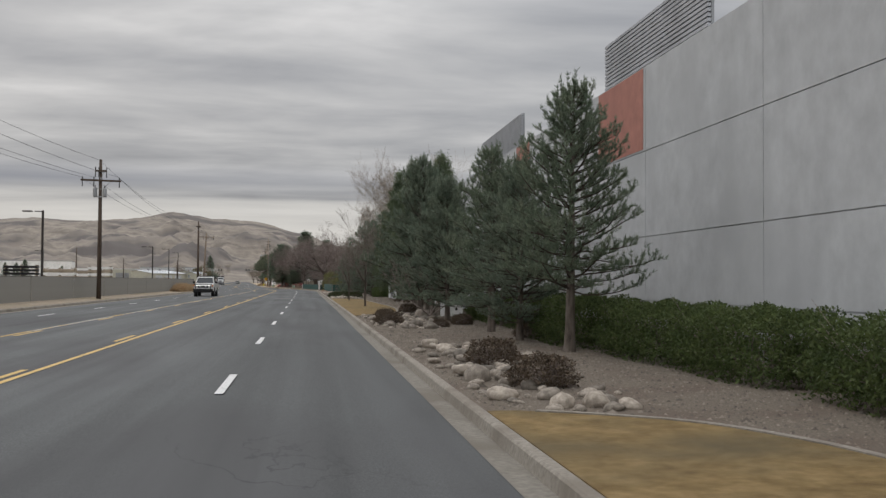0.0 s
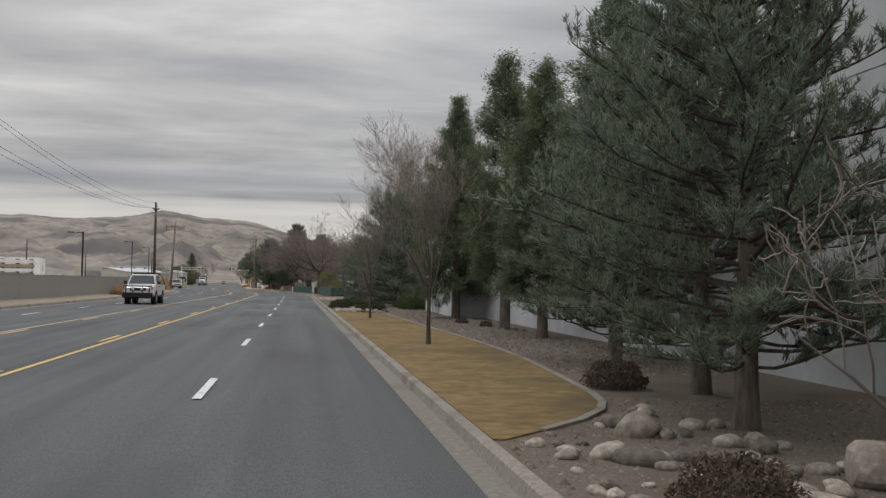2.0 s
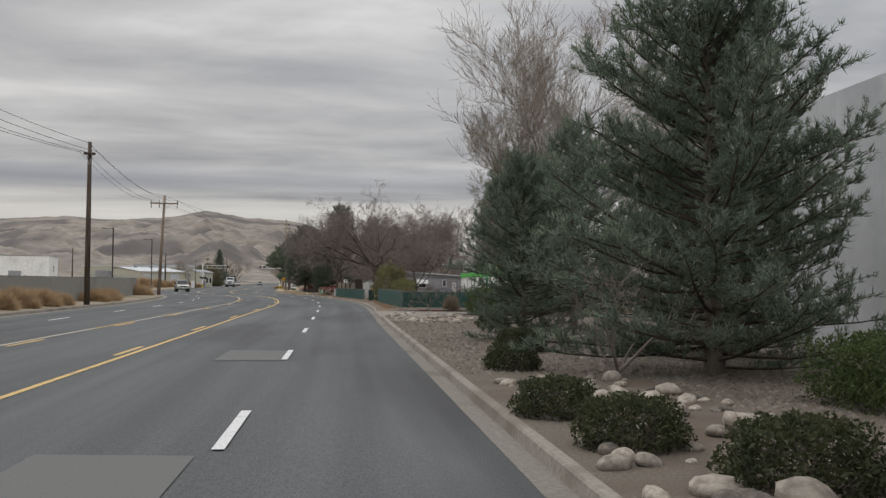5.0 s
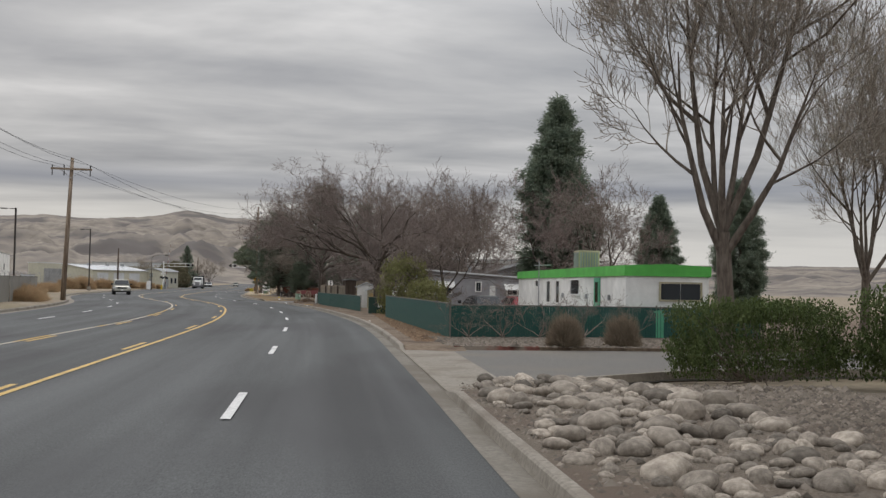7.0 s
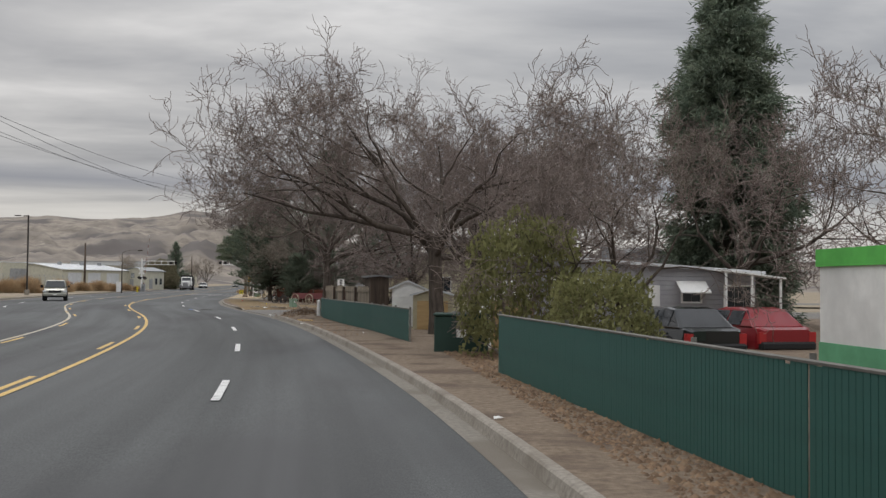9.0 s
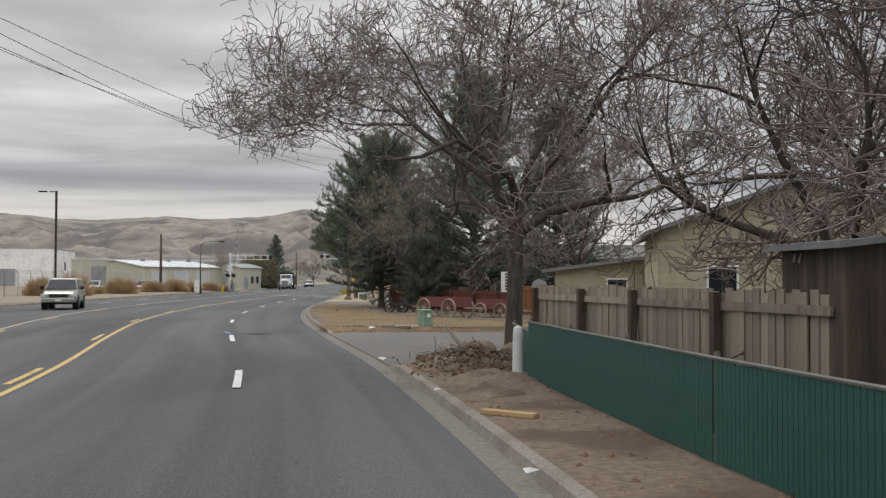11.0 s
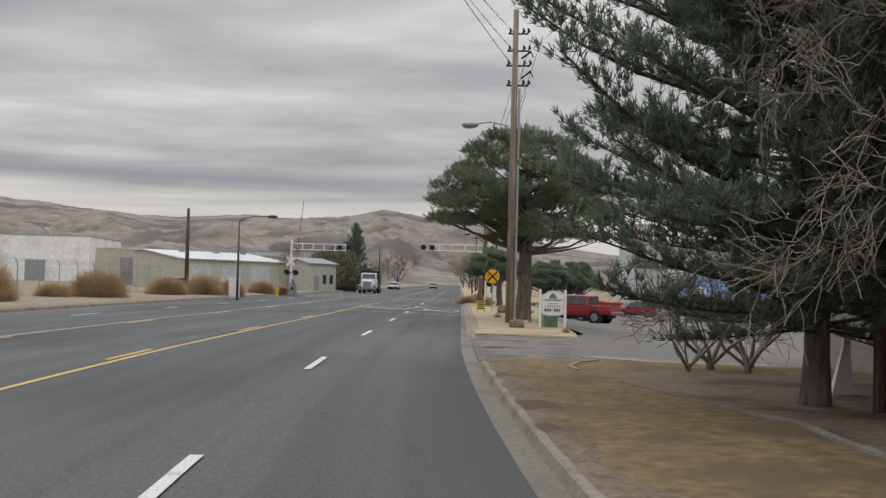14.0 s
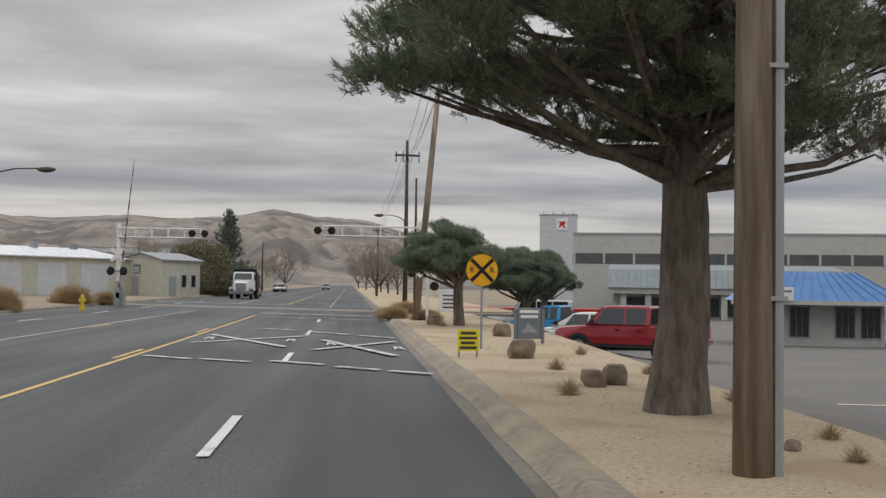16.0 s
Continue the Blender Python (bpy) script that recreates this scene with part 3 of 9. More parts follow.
# ---------------------------------------------------------------- plant and stone materials
M.update({
    "bark": mat("grey_bark", [(0.075, 0.06, 0.05), (0.14, 0.115, 0.095), (0.20, 0.17, 0.145)], 9, 0.95, bump=0.9, bump_scale=22, stretch=(1, 1, 0.25)),
    "bark_dark": mat("dark_bark", [(0.045, 0.036, 0.03), (0.085, 0.068, 0.056), (0.12, 0.10, 0.085)], 10, 0.95, bump=0.8, bump_scale=22, stretch=(1, 1, 0.25)),
    "twig": mat("bare_twigs", [(0.185, 0.148, 0.132), (0.260, 0.212, 0.190)], 3, 0.9, island=0.25),
    "twig_pale": mat("pale_bare_twigs", [(0.25, 0.215, 0.18), (0.35, 0.30, 0.25)], 3, 0.9, island=0.2),
    # Both needle colours are raised to take in the windscreen's pale veil.
    "needle": mat("pine_needles", [(0.125, 0.165, 0.115), (0.180, 0.222, 0.155), (0.235, 0.265, 0.185)], 1.6, 0.7, island=0.35, spec=0.25),
    "needle_veiled": mat("veil_lightened_pine_needles", [(0.128, 0.168, 0.126), (0.182, 0.224, 0.165), (0.235, 0.266, 0.195)], 1.6, 0.7, island=0.35, spec=0.25),
    "cedar": mat("cedar_foliage", [(0.092, 0.124, 0.076), (0.138, 0.172, 0.102), (0.190, 0.212, 0.130)], 1.4, 0.75, island=0.35, spec=0.25),
    "juniper": mat("yellow_green_foliage", [(0.15, 0.155, 0.065), (0.215, 0.215, 0.095), (0.27, 0.265, 0.13)], 2, 0.85, island=0.3, spec=0.2),
    "boxleaf": mat("hedge_leaves", [(0.055, 0.082, 0.028), (0.085, 0.115, 0.04), (0.12, 0.145, 0.055)], 2.5, 0.7, island=0.35, spec=0.25),
    "darkleaf": mat("dark_evergreen_leaves", [(0.040, 0.050, 0.024), (0.062, 0.072, 0.034), (0.09, 0.092, 0.046)], 3, 0.75, island=0.3, spec=0.2),
    "deadleaf": mat("brown_dead_leaves", [(0.072, 0.054, 0.038), (0.108, 0.080, 0.056), (0.15, 0.115, 0.08)], 4, 0.9, island=0.3),
    "dormant": mat("dormant_shrub_stems", [(0.20, 0.160, 0.115), (0.28, 0.225, 0.165)], 4, 0.9, island=0.25),
    "olive": mat("dull_olive_foliage", [(0.12, 0.108, 0.066), (0.165, 0.148, 0.092), (0.21, 0.187, 0.12)], 2, 0.85, island=0.15, spec=0.2),
    "weed": mat("dry_orange_weed", [(0.34, 0.235, 0.135), (0.44, 0.315, 0.19), (0.52, 0.39, 0.25)], 1.2, 0.95, island=0.25),
    "straw": mat("straw_grass", [(0.34, 0.27, 0.16), (0.45, 0.36, 0.22)], 3, 0.95, island=0.2),
    "lawn": mat("dormant_lawn", [(0.145, 0.094, 0.036), (0.215, 0.146, 0.060), (0.295, 0.208, 0.094)], 3.4, 0.97, bump=0.9, bump_scale=70, detail=9, patch=(0.118, 0.092, 0.048), patch_scale=0.42, patch_at=(0.47, 0.70)),
    "apron_worn": mat("worn_apron_concrete", [(0.130, 0.120, 0.106), (0.185, 0.172, 0.152), (0.245, 0.228, 0.202)], 9, 0.95, bump=0.4, bump_scale=50, detail=9, patch=(0.115, 0.108, 0.100), patch_scale=0.9, patch_at=(0.48, 0.58)),
    "lawn_worn": mat("worn_dormant_lawn", [(0.130, 0.092, 0.048), (0.205, 0.146, 0.074), (0.285, 0.208, 0.112)], 5.0, 0.97, bump=1.0, bump_scale=50, detail=10, patch=(0.150, 0.108, 0.066), patch_scale=0.7, patch_at=(0.50, 0.66)),
    "mulch": mat("brown_gravel_mulch", [(0.095, 0.078, 0.060), (0.150, 0.124, 0.098), (0.215, 0.180, 0.145)], 26, 0.97, bump=1.0, bump_scale=45, patch=(0.13, 0.10, 0.078), patch_scale=0.5),
    "dirt": mat("brown_dirt", [(0.13, 0.095, 0.068), (0.19, 0.145, 0.105), (0.25, 0.195, 0.145)], 9, 0.97, bump=0.8, bump_scale=40, patch=(0.115, 0.082, 0.06), patch_scale=0.7),
    "sand": mat("pale_decomposed_granite", [(0.33, 0.26, 0.17), (0.44, 0.355, 0.24), (0.52, 0.43, 0.30)], 16, 0.97, bump=0.7, bump_scale=60, patch=(0.37, 0.285, 0.185), patch_scale=0.6),
    "stone": mat("river_stone", [(0.175, 0.150, 0.124), (0.28, 0.243, 0.203), (0.39, 0.345, 0.29)], 4, 0.9, bump=0.5, bump_scale=18, obj_var=0.55),
    "pebble": mat("small_stones", [(0.12, 0.10, 0.08), (0.21, 0.18, 0.15)], 6, 0.92, island=0.45),
    "boulder": mat("brown_boulder", [(0.14, 0.105, 0.075), (0.22, 0.17, 0.125), (0.30, 0.24, 0.185)], 5, 0.95, bump=0.7, bump_scale=14),
    "leaflitter": mat("fallen_leaves", [(0.115, 0.072, 0.045), (0.18, 0.118, 0.074), (0.245, 0.170, 0.108)], 5, 0.95, island=0.35),
})


for key, share in (("needle", 0.4), ("needle_veiled", 0.4), ("cedar", 0.4), ("juniper", 0.4), ("boxleaf", 0.35), ("darkleaf", 0.3), ("weed", 0.4), ("straw", 0.4)):
    leafy(M[key], share)


# ---------------------------------------------------------------- fast meshes for plants
def tri_mesh(name, verts, faces, material, parent=None, label="", smooth=False):
    """A mesh from arrays of vertices and triangles."""
    V, F = np.asarray(verts, dtype=np.float32), np.asarray(faces, dtype=np.int32)
    me = bpy.data.meshes.new(name)
    me.vertices.add(len(V))
    me.vertices.foreach_set("co", V.ravel())
    me.loops.add(F.size)
    me.loops.foreach_set("vertex_index", F.ravel())
    me.polygons.add(len(F))
    me.polygons.foreach_set("loop_start", np.arange(0, F.size, 3, dtype=np.int32))
    if smooth:
        me.polygons.foreach_set("use_smooth", np.ones(len(F), dtype=bool))
    me.materials.append(material)
    me.update(calc_edges=True)
    me.validate()
    ob = new(name, me)
    if parent is not None:
        ob.parent = parent
    if label:
        ob["label"] = label
    return ob


class Twigs:
    """Gathers tapered bars as triangles."""

    def __init__(self):
        self.V, self.F = [], []

    def bar(self, pts, radii, sides=4):
        base = len(self.V)
        a = None
        n = len(pts)
        for i, p in enumerate(pts):
            d = (pts[min(i + 1, n - 1)] - pts[max(i - 1, 0)])
            d = d.normalized() if d.length > 1e-6 else Vector((0, 0, 1))
            a = d.orthogonal().normalized() if a is None else (a - d * a.dot(d)).normalized()
            b = d.cross(a)
            for k in range(sides):
                w = 2 * math.pi * k / sides
                q = p + (a * math.cos(w) + b * math.sin(w)) * radii[i]
                self.V.append((q.x, q.y, q.z))
        for i in range(n - 1):
            for k in range(sides):
                p0, p1 = base + i * sides + k, base + i * sides + (k + 1) % sides
                self.F.append((p0, p1, p1 + sides))
                self.F.append((p0, p1 + sides, p0 + sides))


def leaf_cloud(rng, centres, dirs, per, length, width, spread, up=0.0, jitter=0.0):
    """Narrow triangles that fan out round each centre, along its direction."""
    C, D = np.repeat(np.asarray(centres), per, 0), np.repeat(np.asarray(dirs), per, 0)
    n = len(C)
    if jitter:
        C = C + rng.normal(0, jitter, (n, 3))
    d = D + rng.normal(0, spread, (n, 3))
    d[:, 2] += up
    d /= np.linalg.norm(d, axis=1)[:, None] + 1e-9
    side = np.cross(d, rng.normal(0, 1, (n, 3)))
    side /= np.linalg.norm(side, axis=1)[:, None] + 1e-9
    ln = (length * rng.uniform(0.65, 1.25, n))[:, None]
    w = width * 0.5
    V = np.empty((n, 3, 3))
    V[:, 0], V[:, 1], V[:, 2] = C - side * w, C + side * w, C + d * ln
    return V.reshape(-1, 3), np.arange(n * 3).reshape(-1, 3)


def quad_leaves(rng, centres, size, flat=0.0):
    """Small folded leaves: two triangles each, turned at random."""
    C = np.asarray(centres)
    n = len(C)
    u = rng.normal(0, 1, (n, 3))
    u[:, 2] *= 1 - flat
    u /= np.linalg.norm(u, axis=1)[:, None]
    v = np.cross(u, rng.normal(0, 1, (n, 3)))
    v /= np.linalg.norm(v, axis=1)[:, None]
    s = (size * rng.uniform(0.6, 1.3, n))[:, None]
    V = np.empty((n, 4, 3))
    V[:, 0], V[:, 1], V[:, 2], V[:, 3] = C - u * s, C + v * s * 0.5, C + u * s, C - v * s * 0.5
    b = np.arange(n)[:, None] * 4
    F = np.concatenate([b + [[0, 1, 2]], b + [[0, 2, 3]]], 0)
    return V.reshape(-1, 3), F


def bent(rng, start, way, length, steps, wander, lift):
    pts, p, d = [start.copy()], start.copy(), way.normalized()
    for _ in range(steps):
        d = (d + Vector(rng.normal(0, wander, 3)) + Vector((0, 0, lift))).normalized()
        p = p + d * (length / steps)
        pts.append(p.copy())
    return pts, d


def build_pine(name, seed, height, radius, label, foliage="needle", clear=0.08, tufts=1.0, tuft_len=0.17, shape=0.8, per=20, whorl=0.34, group="", width=0.02, skirt=0.55):
    """A pine: tapered trunk, whorls of upturned limbs, tufts of needles at the ends of the side shoots."""
    rng = np.random.default_rng(seed)
    top = thing(name, 0, 0, -50, label, "tree", group)
    tw = Twigs()
    r0 = 0.018 * height + 0.02
    lean = rng.normal(0, 0.012, 2)
    axis = [Vector((lean[0] * z * (1 + 0.1 * math.sin(z)), lean[1] * z, z)) for z in np.linspace(0, height, 14)]
    tw.bar([axis[0] - Vector((0, 0, 0.25))] + axis, [r0 * 1.35] + [max(0.012, r0 * (1 - i / 13.5)) * (1.2 if i == 0 else 1) for i in range(14)], 9)
    tri_mesh("trunk", tw.V, tw.F, M["bark"], top, smooth=True)
    limbs = Twigs()
    cen, dirs = [], []
    z = height * clear
    while z < height * 0.985:
        u = (z - height * clear) / (height * (1 - clear))
        reach = radius * ((1 - u) ** shape) * (skirt + (1 - skirt) * min(1, u * 6 * skirt / 0.55 + 0.35)) + 0.12
        k = int(rng.integers(6, 9))
        ph = rng.uniform(0, 6.28)
        for j in range(k):
            a = ph + j * 6.283 / k + rng.normal(0, 0.25)
            ln = reach * rng.uniform(0.62, 1.12)
            el = -0.12 + 0.75 * u + rng.normal(0, 0.1)
            way = Vector((math.cos(a) * math.cos(el), math.sin(a) * math.cos(el), math.sin(el)))
            st = Vector((lean[0] * z, lean[1] * z, z + rng.normal(0, 0.06)))
            pts, d = bent(rng, st, way, ln, 5, 0.10, 0.09)
            rr = 0.008 + 0.012 * ln
            limbs.bar(pts, [rr * (1 - i / 6.5) for i in range(6)], 4)
            m = max(3, int(ln / 0.135 * tufts))
            for q in range(m):
                f = 0.25 + 0.75 * (q + rng.uniform(0, 1)) / m
                i0 = min(4, int(f * 5))
                p = pts[i0].lerp(pts[i0 + 1], f * 5 - i0)
                off = Vector(rng.normal(0, 1, 3))
                off.z = abs(off.z) * 0.6
                off = (off.normalized() + d * 0.9).normalized()
                sl = rng.uniform(0.06, 0.42) * (0.5 + ln / 3)
                e = p + off * sl
                if sl > 0.16:
                    limbs.bar([p, e], [0.006, 0.003], 3)
                up_dir = (off + Vector((0, 0, 0.45))).normalized()
                for g in (0.4, 0.7, 1.0):
                    cen.append(p.lerp(e, g))
                    dirs.append(up_dir)
            # the limb ends in an upright leader clothed in needles
            rise = Vector((d.x * 0.35, d.y * 0.35, 1)).normalized()
            lead = rng.uniform(0.16, 0.34) * (0.7 + 0.5 * u)
            limbs.bar([pts[-1], pts[-1] + rise * lead], [0.007, 0.004], 3)
            for g in (0.0, 0.3, 0.6, 0.9):
                cen.append(pts[-1] + rise * lead * g)
                dirs.append(rise)
        z += whorl * rng.uniform(0.8, 1.2) * (1 - 0.35 * u)
    for q in range(14):
        cen.append(Vector((lean[0] * height, lean[1] * height, height + 0.3 - q * 0.07)))
        dirs.append(Vector((rng.normal(0, 0.3), rng.normal(0, 0.3), 1)))
    tri_mesh("branchwork", limbs.V, limbs.F, M["bark_dark"], top)
    V, F = leaf_cloud(rng, [tuple(c) for c in cen], [tuple(c) for c in dirs], per, tuft_len, width, 0.55, 0.1, 0.018)
    tri_mesh("crown", V, F, M[foliage], top)
    return top


def build_cedar(name, seed, height, radius, label, group="", foliage="cedar", clear=0.2, dens=1.0, leaf=0.2, leaf_w=0.042, step=0.19, cone=0.25, per=9):
    """A dense upright conifer with drooping flat sprays and a bare lower trunk."""
    rng = np.random.default_rng(seed)
    top = thing(name, 0, 0, -50, label, "tree", group)
    tw = Twigs()
    r0 = 0.019 * height
    tw.bar([Vector((0, 0, -0.25)), Vector((0, 0, 0.1)), Vector((0.02, 0, height * 0.3)), Vector((0, 0.03, height * 0.7)), Vector((0, 0, height))], [r0 * 1.5, r0 * 1.1, r0 * 0.8, r0 * 0.35, 0.01], 9)
    tri_mesh("trunk", tw.V, tw.F, M["bark"], top, smooth=True)
    limbs, cen, dirs = Twigs(), [], []
    z = height * clear
    while z < height * 0.99:
        u = (z - height * clear) / (height * (1 - clear))
        reach = radius * (math.sin(math.pi * min(1, 0.28 + 0.72 * u)) ** 0.75 if u > 0.3 else 0.78 + 0.6 * u) * (1 - cone * u)
        reach = max(0.18, reach)
        for j in range(int(rng.integers(5, 8))):
            a = rng.uniform(0, 6.283)
            ln = reach * rng.uniform(0.7, 1.13)
            el = 0.15 + 0.6 * u
            way = Vector((math.cos(a) * math.cos(el), math.sin(a) * math.cos(el), math.sin(el)))
            pts, d = bent(rng, Vector((0, 0, z)), way, ln, 4, 0.12, -0.06)
            limbs.bar(pts, [0.014 * (1 - i / 5) + 0.004 for i in range(5)], 3)
            for q in range(int(ln / 0.085 * dens) + 2):
                f = rng.uniform(0.2, 1.0) ** 0.7
                i0 = min(3, int(f * 4))
                p = pts[i0].lerp(pts[i0 + 1], f * 4 - i0) + Vector(rng.normal(0, 0.13, 3))
                cen.append(p)
                dirs.append((d * 0.9 + Vector((0, 0, rng.uniform(-0.9, 0.3)))).normalized())
        z += step * rng.uniform(0.8, 1.2)
    tri_mesh("branchwork", limbs.V, limbs.F, M["bark_dark"], top)
    V, F = leaf_cloud(rng, [tuple(c) for c in cen], [tuple(c) for c in dirs], per, leaf, leaf_w, 0.5, -0.05, 0.45 * leaf + 0.03)
    tri_mesh("crown", V, F, M[foliage], top)
    return top


def build_bare(name, seed, height, spread, label, levels=4, fork=5, trunk_h=0.25, trunk_r=0.1, lift=0.1, twig="twig", bark="bark_dark", wander=0.16, upright=0.7, group="", fine=0.006, seg=4, floor=-9.0, ways=()):
    """A leafless tree: trunk, limbs and forking twigs."""
    rng = np.random.default_rng(seed)
    top = thing(name, 0, 0, -50, label, "tree", group)
    trunk, limbs, twigs = Twigs(), Twigs(), Twigs()
    th = height * trunk_h
    pts, d = bent(rng, Vector((0, 0, 0)), Vector((0, 0, 1)), th, 5, 0.04, 0.05)
    trunk.bar([Vector((0, 0, -0.25))] + pts, [trunk_r * 1.7, trunk_r * 1.35, trunk_r * 1.08, trunk_r, trunk_r * 0.95, trunk_r * 0.92, trunk_r * 0.9], 10)

    def grow(p, way, length, radius, level):
        big = radius > 0.028
        sink = limbs if big else twigs
        if p.z + way.z * length < floor:
            way = Vector((way.x, way.y, abs(way.z) + 0.25)).normalized()
        pts, d = bent(rng, p, way, length, seg, wander * (0.7 + 0.15 * level), lift)
        sides = 7 if radius > 0.06 else 5 if big else 3
        sink.bar(pts, [max(fine, radius * (1 - 0.86 * (i / seg) ** 1.1)) for i in range(seg + 1)], sides)
        if level >= levels:
            return
        n = fork if level else fork + 1
        for k in range(n):
            f = 0.35 + 0.65 * (k + rng.uniform(0.2, 0.9)) / n
            f = min(f, 0.999)
            i0 = int(f * seg)
            q = pts[i0].lerp(pts[i0 + 1], f * seg - i0)
            t = (pts[i0 + 1] - pts[i0]).normalized()
            a = t.orthogonal().normalized()
            a.rotate(Matrix.Rotation(rng.uniform(0, 6.283), 3, t))
            w = (t * rng.uniform(0.55, 1.0) + a * rng.uniform(0.45, 0.95)).normalized()
            grow(q, w, length * rng.uniform(0.42, 0.68), max(fine, radius * (1 - 0.86 * f ** 1.1) * rng.uniform(0.55, 0.85)), level + 1)

    for deg, rise, ln in ways:
        a = radians(deg)
        grow(pts[-1 - int(rng.integers(0, 2))] - Vector((0, 0, 0.05)), Vector((math.cos(a) * math.cos(rise), math.sin(a) * math.cos(rise), math.sin(rise))), ln, trunk_r * rng.uniform(0.42, 0.58), 1)
    limb_n = 0 if ways else fork + 1
    ph = rng.uniform(0, 6.28)
    for k in range(limb_n):
        a = ph + k * 6.283 / limb_n + rng.normal(0, 0.2)
        tilt = upright + rng.normal(0, 0.12) if k else 1.35
        way = Vector((math.cos(a) * math.cos(tilt), math.sin(a) * math.cos(tilt), math.sin(tilt)))
        lean_len = (height - th) * (0.62 + 0.12 * rng.normal()) if tilt > 0.9 else math.hypot(spread * 0.62, (height - th) * 0.45) * rng.uniform(0.85, 1.15)
        start = pts[-1 - (k % 2)] - Vector((0, 0, 0.05))
        grow(start, way, lean_len * 0.8, trunk_r * rng.uniform(0.45, 0.66), 1)
    tri_mesh("trunk", trunk.V, trunk.F, M["bark" if bark == "bark" else bark], top, smooth=True)
    if limbs.F:
        tri_mesh("branchwork", limbs.V, limbs.F, M[bark], top, smooth=True)
    tri_mesh("twiggery", twigs.V, twigs.F, M[twig], top)
    return top


def shell_points(rng, n, rx, ry, rz, boxy=2.0, inner=0.75, dome=True):
    """Points in the outer layer of a rounded body that stands on the ground."""
    d = rng.normal(0, 1, (n, 3))
    if dome:
        d[:, 2] = np.abs(d[:, 2]) * 1.1 - 0.25
    d /= (np.abs(d) ** boxy).sum(1)[:, None] ** (1 / boxy)
    r = rng.uniform(inner, 1.0, n) ** 0.5
    lump = 1 + 0.10 * np.sin(d[:, 0] * 7 + 1) * np.sin(d[:, 1] * 6 + 2) + 0.06 * np.sin(d[:, 2] * 11)
    return d * (r * lump)[:, None] * np.array([rx, ry, rz])


def build_shrub(name, seed, rx, ry, rz, label, leaves="darkleaf", n=2600, size=0.035, boxy=2.0, stems=40, category="shrub", stem_mat="twig", group="", blades=None):
    """A shrub: stems from the base, and small leaves in the outer layer."""
    rng = np.random.default_rng(seed)
    top = thing(name, 0, 0, -50, label, category, group)
    st = Twigs()
    pts = shell_points(rng, stems, rx * 0.92, ry * 0.92, rz * 0.92, boxy, 0.7)
    for p in pts:
        q = Vector(p) + Vector((0, 0, rz * 0.25 if boxy > 2.5 else 0.22 * rz))
        b = Vector((p[0] * 0.25, p[1] * 0.25, -0.05))
        m = b.lerp(q, 0.5) + Vector(rng.normal(0, 0.05 * rx, 3))
        st.bar([b, m, q], [0.012, 0.009, 0.004], 3)
        for _ in range(3):
            e = m.lerp(q, rng.uniform(0.2, 1)) + Vector(rng.normal(0, 0.14 * rx, 3))
            st.bar([m.lerp(q, rng.uniform(0, 0.6)), e], [0.006, 0.003], 3)
    tri_mesh("woody_base", st.V, st.F, M[stem_mat], top)
    if leaves:
        c = shell_points(rng, n, rx, ry, rz, boxy, 0.45)
        c[:, 2] += rz * 0.28
        c[:, 2] = np.abs(c[:, 2])
        V, F = quad_leaves(rng, c, size)
        tri_mesh("foliage", V, F, M[leaves], top)
    if blades:
        c = shell_points(rng, n, rx, ry, rz, boxy, 0.1) * 0.75
        c[:, 2] = np.abs(c[:, 2])
        dirs = c / (np.linalg.norm(c, axis=1)[:, None] + 1e-6) + np.array([0, 0, 0.35])
        V, F = leaf_cloud(rng, c, dirs, 1, blades, size, 0.45)
        tri_mesh("foliage", V, F, M[stem_mat], top)
    return top


def place(src, x, y, z, scale=1.0, turn=None, label="", tall=1.0):
    t = (x * 37.7 + y * 91.3) % 360 if turn is None else turn
    ob = copy_thing(src, pose(x, y, z, 0, 0, t) @ Matrix.Diagonal((scale, scale, scale * tall, 1)))
    if label:
        ob["label"] = label
    return ob


def retire(*obs):
    """Takes away the patterns that the copies were made from."""
    for ob in obs:
        for o in list(ob.children_recursive) + [ob]:
            bpy.data.objects.remove(o, do_unlink=True)


# ---------------------------------------------------------------- flat zones beside the road
def zone(name, outline, z, material, label, thick=0.12, kind="structure"):
    """A flat patch of ground with a rim, from an outline of (x, y)."""
    bm = bmesh.new()
    prism(bm, outline, z - thick, z)
    ob = mesh_ob(name, bm, material)
    return tagged(ob, label, "", "", kind)


def back(y, extra=0.0):
    """The point just behind the kerb's back edge."""
    return at_line(y, edge(y) + 0.45 + extra)


def side_zone(name, ys, outer, z, material, label, extra=0.0):
    """A patch between the kerb and an outer x for each y."""
    inner = [back(y, extra) for y in ys]
    out = [(o, back(y)[1]) for y, o in zip(ys, outer)]
    return zone(name, inner + out[::-1], z, material, label)


side_zone("gravel_bed", span(-45, 125.0, 50), [60] * 51, 0.115, M["mulch"], "brown gravel mulch bed under the trees")
LAWN = [(32.1, 3.5), (32.75, 4.02), (33.5, 4.6), (34.7, 5.25), (36.1, 5.6), (38.2, 5.8), (40.9, 6.0), (44, 6.2), (50, 6.3), (56, 6.2), (62, 6.05), (68.6, 6.0), (73, 5.9), (76.5, 5.6), (77.4, 5.0), (77.9, 4.2)]
side_zone("lawn", [p[0] for p in LAWN], [p[1] for p in LAWN], 0.135, M["lawn"], "dormant tan lawn strip beside the kerb")
LAWN0 = [(-45, 6.5), (-9, 6.5), (-6.8, 6.3), (-5.5, 6.0), (-4.3, 5.4), (-3.6, 4.5), (-3.2, 3.75)]
